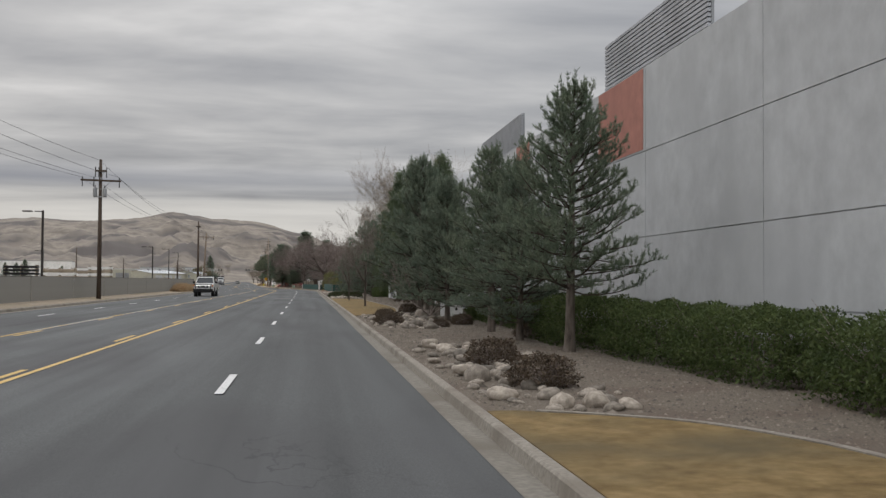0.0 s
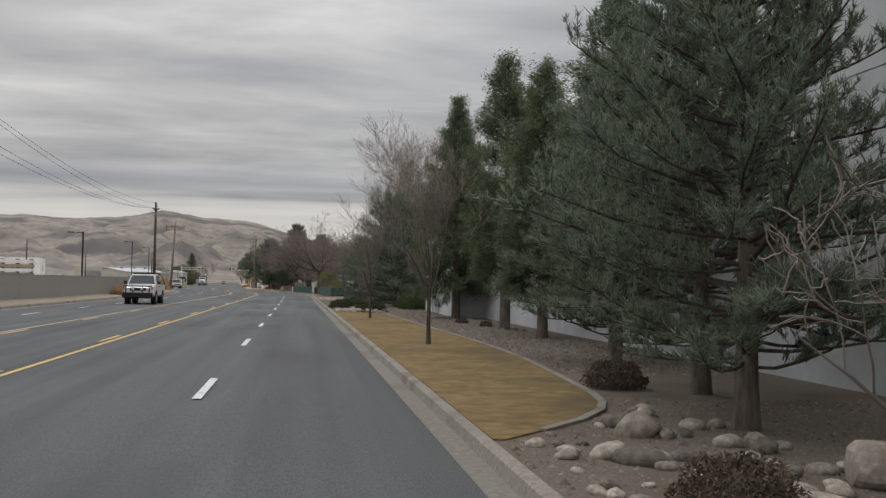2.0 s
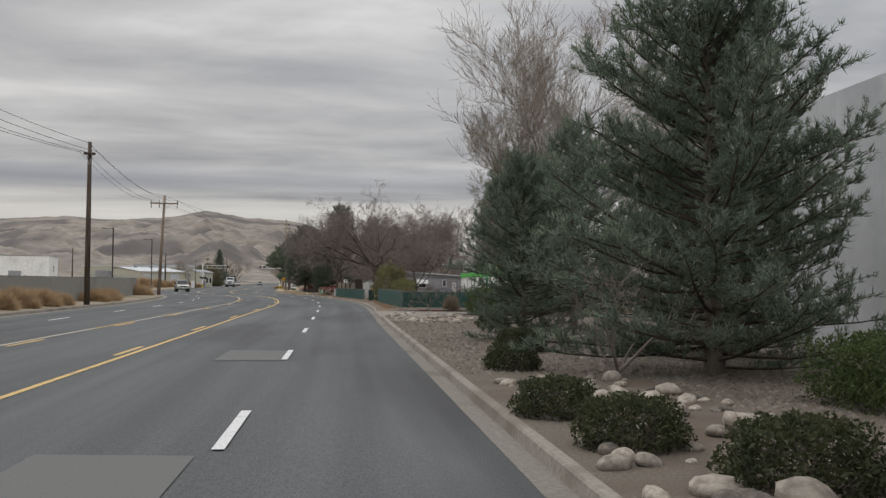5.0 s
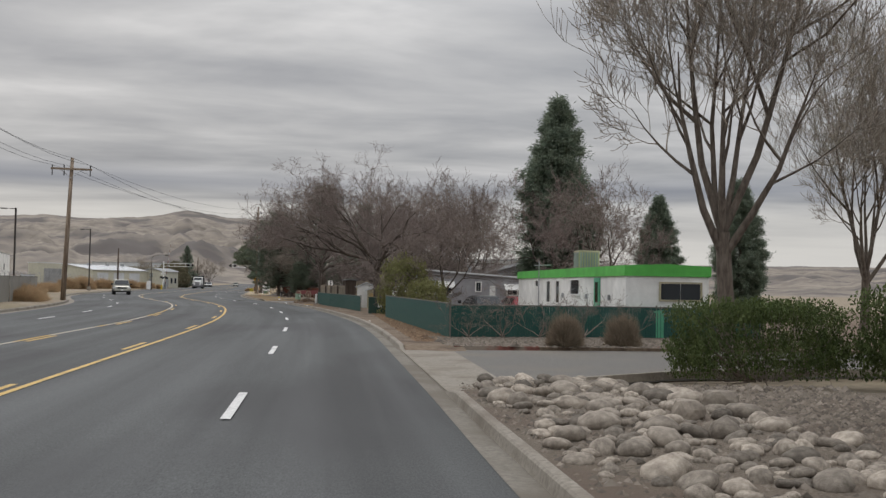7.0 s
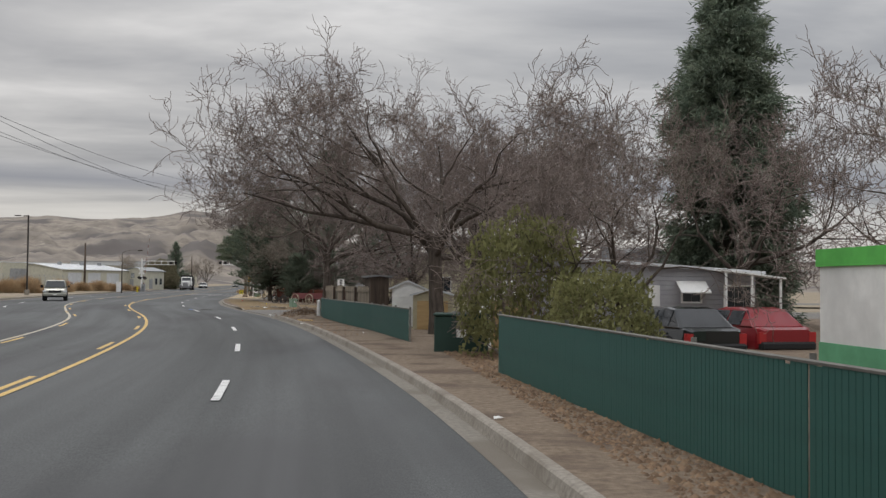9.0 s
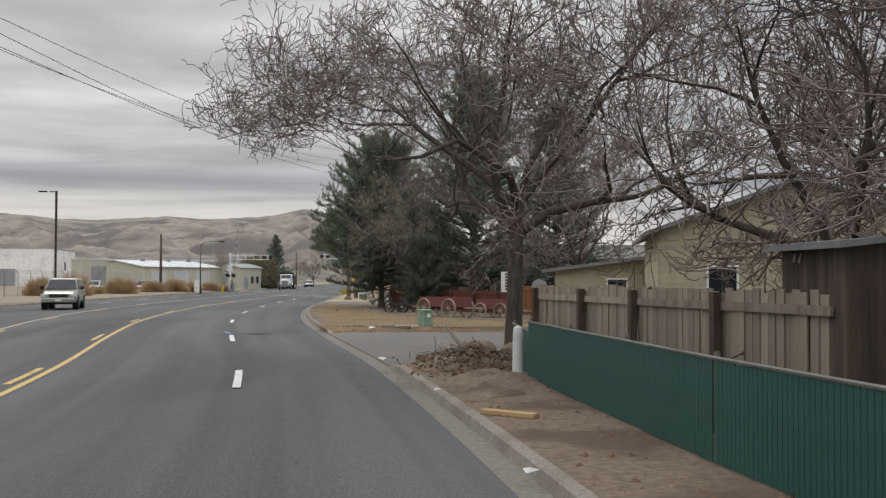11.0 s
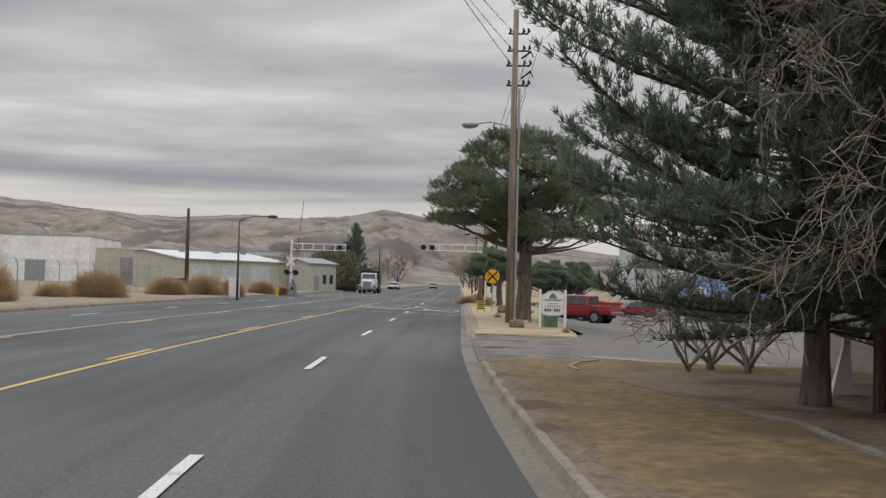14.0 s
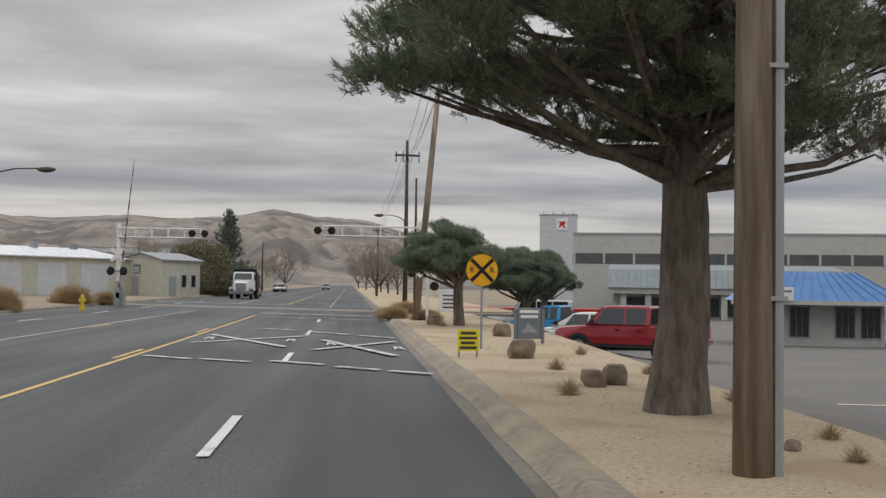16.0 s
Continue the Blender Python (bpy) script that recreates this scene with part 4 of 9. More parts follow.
side_zone("lawn", [p[0] for p in LAWN0], [p[1] for p in LAWN0], 0.135, M["lawn"], "dormant tan lawn strip beside the kerb")


def edging(points, label="thin pale concrete lawn edging", width=0.11, z=0.15):
    bm = bmesh.new()
    n = len(points)
    for i in range(n - 1):
        a, b = Vector((*points[i], 0)), Vector((*points[i + 1], 0))
        d = (b - a).normalized()
        s = Vector((-d.y, d.x, 0)) * width / 2
        q = [a - s, a + s, b + s, b - s]
        prism(bm, [(v.x, v.y) for v in q], 0.05, z + 0.0013 * (i % 2))
    return tagged(mesh_ob("lawn_edging", bm, M["concrete"]), label, "", "", "structure")


def smooth_points(table, a, b, n):
    return [(hermite(table, y), y) for y in span(a, b, n)]


edging(smooth_points(LAWN[1:-1], 32.75, 77.3, 48))
edging(smooth_points(LAWN0[1:], -9, -3.3, 14))
# driveway to the mobile homes: apron, asphalt, painted kerb
D0, D1 = DRIVES[0]
zone("driveway_apron", [at_line(y, edge(y) + 0.31) for y in (D0 - 1.2, D0, 130, D1, D1 + 0.6)] + [(4.4, D1 + 0.45), (4.25, D0 + 0.4)], 0.03, M["concrete"], "pale concrete driveway apron")
zone("driveway", [(4.22, D0 + 0.3), (5.3, 127.3), (8.0, 129.3), (12, 130.3), (40, 131.5), (40, 138.1), (10, 137.0), (6, 136.7), (4.35, 136.5)], 0.026, M["asphalt_lot"], "worn grey asphalt driveway")
side_zone("gravel_bed", span(136.95, 195.5, 24), [60] * 25, 0.105, M["dirt"], "bare brown dirt verge beside the fence")
zone("gravel_bed", [(4.6, 137.0), (10, 137.35), (14, 137.6), (14, 149), (5.1, 141.9), (4.6, 139)], 0.118, M["mulch"], "leaf-strewn gravel bed before the fence")
# side street and the corner lot
E0, E1 = DRIVES[1]
zone("side_street", [at_line(y, edge(y) + 0.31) for y in span(E0, E1, 8)] + [(-3.4, 210.3), (0, 211.0), (40, 213.5), (40, 199), (1.2, 197.2), (-0.6, 196.6)], 0.022, M["asphalt_lot"], "worn grey asphalt side street")
CORNER = span(211.7, 245.0, 26)
side_zone("lawn", CORNER, [30 if y < 241 else 30 - (y - 241) * 9.1 for y in CORNER], 0.135, M["lawn_worn"], "dormant tan lawn on the corner lot, worn to soil in places")
zone("lot_apron", [at_line(y, edge(y) + 0.31) for y in span(DRIVES[2][0] - 0.8, DRIVES[2][1] + 2.6, 9)] + [(-6.9, 255.9), (-7.2, 250.0), (-7.6, 244.3)], 0.032, M["apron_worn"], "worn patched concrete apron at the car park")


def build_lot():
    xs, ys = span(-7.9, 60, 18), span(243.2, 460, 40)
    verts, faces = [], []
    for y in ys:
        for x in xs:
            f = min(1.0, max(0.0, (x + 7.9) / 2.4))
            verts.append((max(x, line_x(y) + edge(y) + 4.2) if y > 256 else x, y, 0.03 + (lot_z(y) - 0.01) * f if y > 255 else 0.025))
    k = len(xs)
    for i in range(len(ys) - 1):
        for j in range(k - 1):
            q = i * k + j
            faces.append((q, q + 1, q + k + 1, q + k))
    tagged(raw("car_park", verts, faces, M["asphalt_lot"]), "worn grey asphalt car park falling away from the road", "", "", "structure")


build_lot()
ISLE = span(257.75, 322.0, 44)
side_zone("sand_verge", ISLE, [-6.75 if y < 257 else -6.72 - 0.012 * (y - 257) - max(0, (y - 292) * 0.05) for y in ISLE], 0.125, M["sand"], "pale decomposed granite verge beside the road")
edging([(-9.95, 257.36), (-8.8, 257.2), (-7.8, 257.0), (-6.72, 256.85)], "worn concrete edging of the verge", 0.08, 0.062)


def sand_front():
    """The sand thins out towards the low edging at the car park's entrance."""
    verts, faces = [], []
    for i in range(21):
        x = -9.98 + 3.28 * i / 20
        y0 = 257.38 - 0.53 * i / 20
        for k in range(7):
            u = k / 6
            y = y0 + (257.95 - y0) * u
            verts.append((x, y, 0.012 if k == 0 else 0.052 + 0.077 * u ** 0.8 + 0.006 * noise.noise(Vector((x * 3, y * 3, 1)))))
    for i in range(20):
        for k in range(6):
            a = i * 7 + k
            faces.append((a, a + 7, a + 8, a + 1))
    tagged(raw("sand_front", verts, faces, M["sand"], smooth=True), "pale sand thinning out at the verge's end", "", "", "structure")


sand_front()
side_zone("sand_verge", span(322, 700, 20), [line_x(y) + 12 for y in span(322, 700, 20)], 0.10, M["sand"], "pale dirt verge beside the road")

# kerbing that curves behind the corner lawn, with bare soil and leaves beyond it
BEND = [(-7.45, 242.5), (-7.55, 243.2), (-7.35, 244.4), (-6.9, 245.2)]
edging(BEND, "curved broken concrete lawn edging", 0.1, 0.155)
edging([(-1.3, 211.25), (0.8, 211.4), (3.0, 211.5), (6.5, 211.7)], "low broken concrete edging along the side street", 0.13, 0.16)
FLOW = [(-5.9, 236.7), (-5.3, 235.6), (-5.25, 234.2), (-4.95, 232.0), (-4.57, 230.0), (-4.33, 228.0), (-3.6, 225.8), (-2.6, 223.6), (-1.2, 221.0), (0.6, 217.9), (2.6, 214.6)]
edging(FLOW, "curved pale concrete lawn edging", 0.12, 0.17)
zone("mulch_bed", FLOW + [(26, 214.6), (26, 240), (-4.4, 242.6), (-6.3, 242.9), (-6.9, 240.4)], 0.147, M["dirt"], "bare brown soil and dead leaves under the pines")
zone("concrete_slab", [(-7.1, 247.5), (-5.3, 246.4), (-3.0, 246.2), (-3.0, 246.9), (-5.2, 247.2), (-6.9, 248.1)], 0.04, M["concrete"], "pale concrete strip at the edge of the car park")


M["dusty_edge"] = mat("dusty_buried_kerb", [(0.195, 0.172, 0.138), (0.250, 0.220, 0.174), (0.310, 0.270, 0.208)], 9, 0.95, bump=0.15, bump_scale=60, patch=(0.34, 0.285, 0.20), patch_scale=0.9, patch_at=(0.46, 0.66))


def sand_spill():
    """Sand washed from the verge over the low kerb and the gutter, with a ragged outer edge."""
    ys = span(257.3, 322, 260)
    verts, faces = [], []
    for y in ys:
        w = 0.05 + 0.06 * noise.noise(Vector((0, y * 0.3, 1)))
        e = edge(y)
        for off, z in ((e + 0.24 - max(0.0, w), 0.001), (e + 0.27, 0.020), (e + 0.31, 0.066), (e + 0.37, 0.104), (e + 0.43, 0.137), (e + 0.62 + 0.6 * w, 0.1285)):
            px, py = at_line(y, off)
            verts.append((px, py, z * min(1.0, 0.05 + (y - 257.3) / 0.9) - (0.02 if y < 257.4 else 0.0)))
    for i in range(len(ys) - 1):
        for j in range(5):
            a = i * 6 + j
            faces.append((a, a + 1, a + 7, a + 6))
    tagged(raw("sand_spill", verts, faces, M["dusty_edge"], smooth=True), "pale sand spilt from the verge over the low kerb", "", "", "structure")


sand_spill()


def dirt_slope():
    """The dirt verge runs down to the apron instead of ending in a step."""
    xs, ys = span(2.9, 4.75, 12), span(136.05, 137.12, 10)
    verts, faces = [], []
    for x in xs:
        for k, y in enumerate(ys):
            u = k / 10
            z = 0.026 + 0.096 * (u * u * (3 - 2 * u)) + 0.012 * noise.noise(Vector((x * 2, y * 2, 0)))
            verts.append((max(x, back(y)[0] - 0.05), y + 0.25 * noise.noise(Vector((x * 1.3, 0, 4))) * (1 - u), z if k else 0.02))
    for i in range(12):
        for k in range(10):
            a = i * 11 + k
            faces.append((a, a + 1, a + 12, a + 11))
    tagged(raw("dirt_slope", verts, faces, M["dirt"], smooth=True), "bare brown dirt sloping down to the driveway", "", "", "structure")


dirt_slope()


def lawn_bank():
    """The ragged bank where the corner lawn breaks down to the side street."""
    xs = span(-5.6, 30.0, 150)
    verts, faces = [], []
    for x in xs:
        base = 209.5 + 0.25 * (min(x, 0.0) + 5.2) + 0.05 * max(x, 0.0) + 0.16 * noise.noise(Vector((x * 0.9, 2.0, 0)))
        for k in range(8):
            u = min(1.0, k / 6)
            z = 0.024 + 0.118 * (u * u * (3 - 2 * u)) + 0.022 * noise.noise(Vector((x * 3.1, k * 0.7, 5))) * math.sin(math.pi * u)
            y = base + u * 0.85 + 0.05 * noise.noise(Vector((x * 4, k, 1))) if k < 7 else max(base + 0.95, 212.9)
            verts.append((max(x, back(y)[0] - 0.02 * k), y, z if 0 < k < 7 else (0.015 if k == 0 else 0.139)))
    for i in range(len(xs) - 1):
        for k in range(7):
            a = i * 8 + k
            faces.append((a, a + 1, a + 9, a + 8))
    tagged(raw("lawn_bank", verts, faces, M["lawn_worn"], smooth=True), "ragged bank of soil and leaves at the lawn's edge", "", "", "structure")


lawn_bank()


def soil_edge():
    """Crumbled soil along the kerb where the corner lawn is worn away."""
    ys = span(210.3, 244.4, 200)
    verts, faces = [], []
    for y in ys:
        w = 0.28 + 0.45 * noise.noise(Vector((y * 0.45, 0, 2))) + 0.16 * noise.noise(Vector((y * 1.9, 0, 3)))
        e = edge(y)
        inn = 0.41 + 0.08 * noise.noise(Vector((y * 1.3, 0, 8)))
        for k, (off, z) in enumerate(((e + inn - 0.02, 0.132), (e + inn + 0.06, 0.150), (e + 0.51 + max(0.04, w) * 0.4, 0.158), (e + 0.57 + max(0.05, w), 0.128))):
            px, py = at_line(y, off)
            verts.append((px, py, z + (0.02 * noise.noise(Vector((y * 3.3, k, 0))) if 0 < k < 3 else 0)))
    for i in range(len(ys) - 1):
        for j in range(3):
            a = i * 4 + j
            faces.append((a, a + 1, a + 5, a + 4))
    tagged(raw("soil_edge", verts, faces, M["dirt"], smooth=True), "crumbled bare soil along the lawn's kerb", "", "", "structure")


soil_edge()


# ---------------------------------------------------------------- trees and shrubs
PINE_A = build_pine("pine_tree", 11, 7.0, 2.5, "young green pine with upturned limbs in the gravel bed", clear=0.24, shape=0.75, tufts=1.15, per=9, whorl=0.28, tuft_len=0.13, width=0.019)
PINE_B = build_pine("pine_tree", 12, 7.0, 2.7, "dense dark green pine in the gravel bed", "needle_veiled", clear=0.12, shape=0.62, tufts=1.3, per=9, whorl=0.28, tuft_len=0.13, width=0.019)
PINE_C = build_pine("pine_tree", 13, 6.2, 2.7, "broad bushy dark pine in the gravel bed", "needle_veiled", clear=0.035, shape=0.55, tufts=1.45, per=9, whorl=0.28, tuft_len=0.13, width=0.019)
for x, y, s, src in ((7.05, 7.5, 0.84, PINE_A), (6.83, 12.0, 0.66, PINE_B), (6.9, 16.8, 0.80, PINE_A), (8.1, 21.2, 0.74, PINE_B), (6.78, 26.2, 0.78, PINE_B), (6.4, 32.9, 0.99, PINE_B), (7.4, 36.8, 0.98, PINE_B),
                     (7.8, 42.5, 0.86, PINE_B), (9.6, 98.5, 1.12, PINE_C), (6.1, 103.5, 0.80, PINE_C), (9.3, 111.5, 1.0, PINE_B), (9.6, 119.0, 0.9, PINE_B), (7.6, -16.0, 1.05, PINE_B)):
    place(src, x, y, 0.1, s)
place(PINE_C, 7.85, 93.2, 0.1, 1.38, None, tall=0.86)
CEDAR_A = build_cedar("cedar_tree", 21, 9.8, 1.75, "tall dense green cedar with a bare lower trunk beside the wall", leaf=0.13, leaf_w=0.03, per=18)
CEDAR_B = build_cedar("cedar_tree", 22, 9.0, 1.9, "tall dense green cedar with a bare lower trunk beside the wall", clear=0.16, leaf=0.13, leaf_w=0.03, per=18)
for x, y, s, src in ((8.75, 53.2, 0.93, CEDAR_B), (8.75, 59.2, 1.02, CEDAR_A), (9.1, 46.8, 1.0, CEDAR_B)):
    place(src, x, y, 0.1, s)
CEDAR_C = build_cedar("cedar_tree", 23, 10.4, 2.75, "broad dense green cedar with drooping sprays beside the wall", clear=0.13, dens=1.3, leaf=0.13, leaf_w=0.03, step=0.17, cone=0.72, per=20)
place(CEDAR_C, 8.7, 70.9, 0.1, 1.0)
M["twig_lawn"] = mat("grey_tan_twigs", [(0.19, 0.160, 0.138), (0.27, 0.23, 0.20)], 3, 0.9, island=0.25)
LAWN_TREE = build_bare("lawn_tree", 31, 5.7, 1.8, "small leafless tree with a thin trunk on the dormant lawn", levels=4, fork=6, trunk_h=0.24, trunk_r=0.05, lift=0.18, upright=1.22, fine=0.0040, twig="twig_lawn")
for x, y, s in ((4.74, 48.9, 1.1), (4.55, 68.9, 1.02)):
    place(LAWN_TREE, x, y, 0.1, s)
COTTON = build_bare("cottonwood_tree", 32, 15.6, 5.0, "tall leafless cottonwood with pale upswept branches", levels=5, fork=6, trunk_h=0.20, trunk_r=0.22, lift=0.16, upright=1.12, twig="twig_pale", bark="bark", wander=0.09, fine=0.009)
place(COTTON, 13.3, 140.2, 0.0, 1.13, 215)
place(COTTON, 21.5, 135.0, 0.0, 0.85, 170)
place(COTTON, 24.0, 152.0, 0.0, 0.85, 250)
ELM = build_bare("elm_tree", 33, 11.5, 9.6, "broad leafless elm with crooked grey branches beside the side street", levels=5, fork=6, trunk_h=0.28, trunk_r=0.19, lift=0.03, floor=4.3, upright=0.58, wander=0.29, fine=0.0085, seg=5)
ELM_C = build_bare("elm_tree", 36, 8.9, 12.0, "wide leafless elm with long low limbs over the verge", levels=5, fork=5, trunk_h=0.36, trunk_r=0.24, lift=0.02, floor=3.8, wander=0.22, fine=0.0085, seg=6,
                   ways=((178, 0.22, 6.4), (196, 0.36, 6.0), (158, 0.40, 5.6), (140, 0.48, 5.2), (222, 0.44, 5.0), (80, 0.45, 4.6), (20, 0.4, 5.0), (270, 0.4, 4.6), (320, 0.5, 4.4)))
ELM_B = build_bare("elm_tree", 34, 9.6, 8.0, "broad leafless tree with a dense brown mass of twigs", levels=5, fork=5, trunk_h=0.24, trunk_r=0.17, lift=0.06, upright=0.66, wander=0.22, fine=0.011)
for x, y, s, t, src in ((4.4, 176.8, 1.0, 0, ELM_C), (0.62, 199.0, 0.92, 140, ELM), (7.49, 166.0, 0.60, 75, ELM_B), (6.6, 182.6, 0.95, 210, ELM_B), (7.6, 192.0, 1.05, 300, ELM_B), (9.0, 185.0, 0.9, 160, ELM_B),
                        (12.0, 194.5, 1.0, 20, ELM_B), (17.2, 168.5, 0.85, 330, ELM_B), (17.5, 184.0, 1.1, 200, ELM_B), (6.0, 231.0, 1.05, 120, ELM_B), (4.6, 190.2, 0.85, 15, ELM_B), (9.5, 187.0, 1.0, 95, ELM_B), (16.5, 214.0, 1.1, 250, ELM_B)):
    place(src, x, y, 0.08, s, t, tall=1.12 if src is ELM else 1.0)
DROOP = build_bare("weeping_tree", 37, 10.0, 8.6, "leafless grey tree with drooping twigs before the dark pine", levels=5, fork=6, trunk_h=0.28, trunk_r=0.13, lift=-0.03, upright=0.9, wander=0.16, fine=0.0048, twig="twig_pale", bark="bark")
place(DROOP, -2.9, 234.2, 0.1, 0.95, 60)
SPRUCE = build_cedar("spruce_tree", 14, 16.5, 3.5, "tall dark dense conical spruce behind the mobile homes", foliage="needle_veiled", clear=0.04, dens=1.1, leaf=0.34, leaf_w=0.08, step=0.22, cone=0.22)
place(SPRUCE, 18.5, 188.0, 0.0, 0.98)
place(SPRUCE, 24.2, 181.0, 0.0, 0.5)
place(SPRUCE, 26.5, 172.0, 0.0, 0.52)
BIG_PINE = build_pine("pine_tree", 15, 11.0, 3.9, "large dark pine with drooping lower limbs on the corner lot", "needle_veiled", clear=0.10, shape=0.55, tufts=1.5, tuft_len=0.15, per=9, whorl=0.31, width=0.021)
for x, y, s in ((0.7, 233.2, 1.15), (5.5, 236.5, 1.0)):
    place(BIG_PINE, x, y, 0.08, s)
CORNER_PINE = build_pine("pine_tree", 17, 9.3, 4.7, "broad domed dark pine with low limbs on the corner lot", "needle_veiled", clear=0.12, shape=0.46, tufts=2.0, tuft_len=0.15, per=11, whorl=0.25, width=0.021, skirt=0.3)
place(CORNER_PINE, -4.55, 237.6, 0.08, 1.0)
place(CORNER_PINE, -2.0, 240.2, 0.08, 0.62, 130)
place(CORNER_PINE, -1.9, 231.0, 0.08, 0.40, 250)
YEW = build_shrub("yellow_green_shrub", 41, 1.3, 1.5, 1.5, "tall yellow-green evergreen shrub behind the fence", "juniper", n=5200, size=0.06)
place(YEW, 5.3, 166.0, 0.1, 1.05, tall=1.7)
place(YEW, 6.2, 162.6, 0.1, 0.9, tall=1.2)


M["needle_old"] = mat("dull_old_pine_needles", [(0.128, 0.162, 0.110), (0.186, 0.216, 0.145), (0.240, 0.258, 0.180)], 1.2, 0.8, island=0.3, spec=0.25)
leafy(M["needle_old"], 0.4)


def build_park_pine():
    """The old pine by the road: a thick furrowed trunk, a few long level limbs, foliage in separate flat masses."""
    rng = np.random.default_rng(51)
    top = thing("old_pine_tree", -8.45, 270.2, 0.1, "old broad pine with a thick furrowed trunk on the granite verge", "tree")
    trunk, limbs = Twigs(), Twigs()
    axis = [Vector((0.03 * z + 0.05 * math.sin(z), 0.02 * z, z)) for z in np.linspace(0, 6.9, 12)]
    rad = [0.44, 0.34, 0.31, 0.30, 0.29, 0.27, 0.25, 0.22, 0.19, 0.15, 0.11, 0.06]
    trunk.bar([Vector((0, 0, -0.2))] + axis, [0.5] + rad, 24)
    # furrows run up the bark
    for i, v in enumerate(trunk.V):
        a = math.atan2(v[1], v[0])
        g = 1 + 0.06 * math.sin(a * 9 + v[2] * 1.7) + 0.035 * math.sin(a * 17 - v[2] * 2.3)
        trunk.V[i] = (v[0] * g, v[1] * g, v[2])
    cen, dirs = [], []

    def mass(c, r, n):
        """A rounded mass of short shoots, each clothed in needles."""
        for _ in range(n):
            d = Vector(rng.normal(0, 1, 3)).normalized()
            if d.z < -0.25:
                d.z *= -0.5
            p = c + Vector((d.x * r, d.y * r, d.z * r * 0.62)) * rng.uniform(0.35, 0.85)
            way = (d + Vector((0, 0, 0.55))).normalized()
            ln = rng.uniform(0.14, 0.3)
            for g in (0.0, 0.35, 0.7, 1.0):
                cen.append(p + way * ln * g)
                dirs.append(way)

    for k in range(120):
        # masses fill a broad dome, flat below, fuller towards the road
        a, f = k * 2.39996, math.sqrt((k + 0.5) / 120)
        reach = (3.95 if math.cos(a) < 0 else 3.7) * (1 + 0.10 * math.sin(a * 3 + 1))
        x, y = math.cos(a) * reach * f - 0.1, math.sin(a) * reach * f
        roof = 8.35 - 3.0 * f ** 2.4
        low = 3.0 + 1.35 * f if math.cos(a) < 0 else 2.8 + 0.8 * f
        z = roof - 0.3 if k % 3 == 0 else low + (roof - low) * rng.uniform(0.0, 0.8)
        c = Vector((x, y, z)) + Vector(rng.normal(0, 0.15, 3))
        zs = min(6.6, max(2.9, z - 0.25 - 0.45 * f * reach * rng.uniform(0.4, 0.8)))
        st = Vector((0.03 * zs, 0.02 * zs, zs))
        mid = st.lerp(c, 0.5) + Vector((0, 0, -0.18)) + Vector(rng.normal(0, 0.12, 3))
        r0 = 0.035 + 0.012 * (c - st).length
        limbs.bar([st, st.lerp(mid, 0.5), mid, mid.lerp(c, 0.5) + Vector((0, 0, -0.05)), c], [r0, r0 * 0.8, r0 * 0.6, r0 * 0.42, 0.014], 6)
        mass(c, rng.uniform(0.65, 0.98), int(rng.integers(80, 110)))
    tri_mesh("trunk", trunk.V, trunk.F, M["bark"], top, smooth=True)
    tri_mesh("branchwork", limbs.V, limbs.F, M["bark"], top, smooth=True)
    V, F = leaf_cloud(rng, [tuple(c) for c in cen], [tuple(c) for c in dirs], 8, 0.12, 0.018, 0.55, 0.1, 0.018)
    tri_mesh("crown", V, F, M["needle_old"], top)
    return top


build_park_pine()


def build_flat_pine(x, y, z, h, r, seed, label):
    """A low pine clipped to flat spreading tiers."""
    rng = np.random.default_rng(seed)
    top = thing("small_pine_tree", x, y, z, label, "tree")
    tw, cen, dirs = Twigs(), [], []
    low, off = h * 0.56, Vector((-0.25 * r, 0, 0))
    pts, _ = bent(rng, Vector((0, 0, -0.2)), Vector((0, 0, 1)), h * 0.62, 5, 0.05, 0.1)
    tw.bar(pts, [0.27, 0.22, 0.2, 0.19, 0.17, 0.14], 9)
    for k in range(46):
        a, f = k * 2.39, math.sqrt((k + 0.5) / 46)
        zt = low + (h - low) * ((1 - f ** 2.2) * rng.uniform(0.45, 0.95) if k % 3 else rng.uniform(0.0, 0.25))
        tip = off + Vector((math.cos(a) * r * f * rng.uniform(0.85, 1.1), math.sin(a) * r * f, zt))
        fork = pts[3].lerp(pts[5], rng.uniform(0, 1))
        mid = fork.lerp(tip, 0.55) + Vector((0, 0, -0.1)) + Vector(rng.normal(0, 0.08, 3))
        tw.bar([fork, mid, tip], [0.07, 0.045, 0.018], 5)
        for q, n, w in ((tip, 150, 1.0), (mid.lerp(tip, 0.5), 60, 0.7)):
            for _ in range(n):
                e = Vector(rng.normal(0, 1, 3)).normalized()
                s = w * rng.uniform(0.5, 1.0)
                cen.append(q + Vector((e.x * 0.5 * s, e.y * 0.5 * s, e.z * 0.24 * s)))
                dirs.append((e + Vector((0, 0, 0.6))).normalized())
    tri_mesh("trunk", tw.V, tw.F, M["bark"], top, smooth=True)
    V, F = leaf_cloud(rng, [tuple(c) for c in cen], [tuple(c) for c in dirs], 12, 0.13, 0.022, 0.6, 0.1, 0.04)
    tri_mesh("crown", V, F, M["needle"], top)


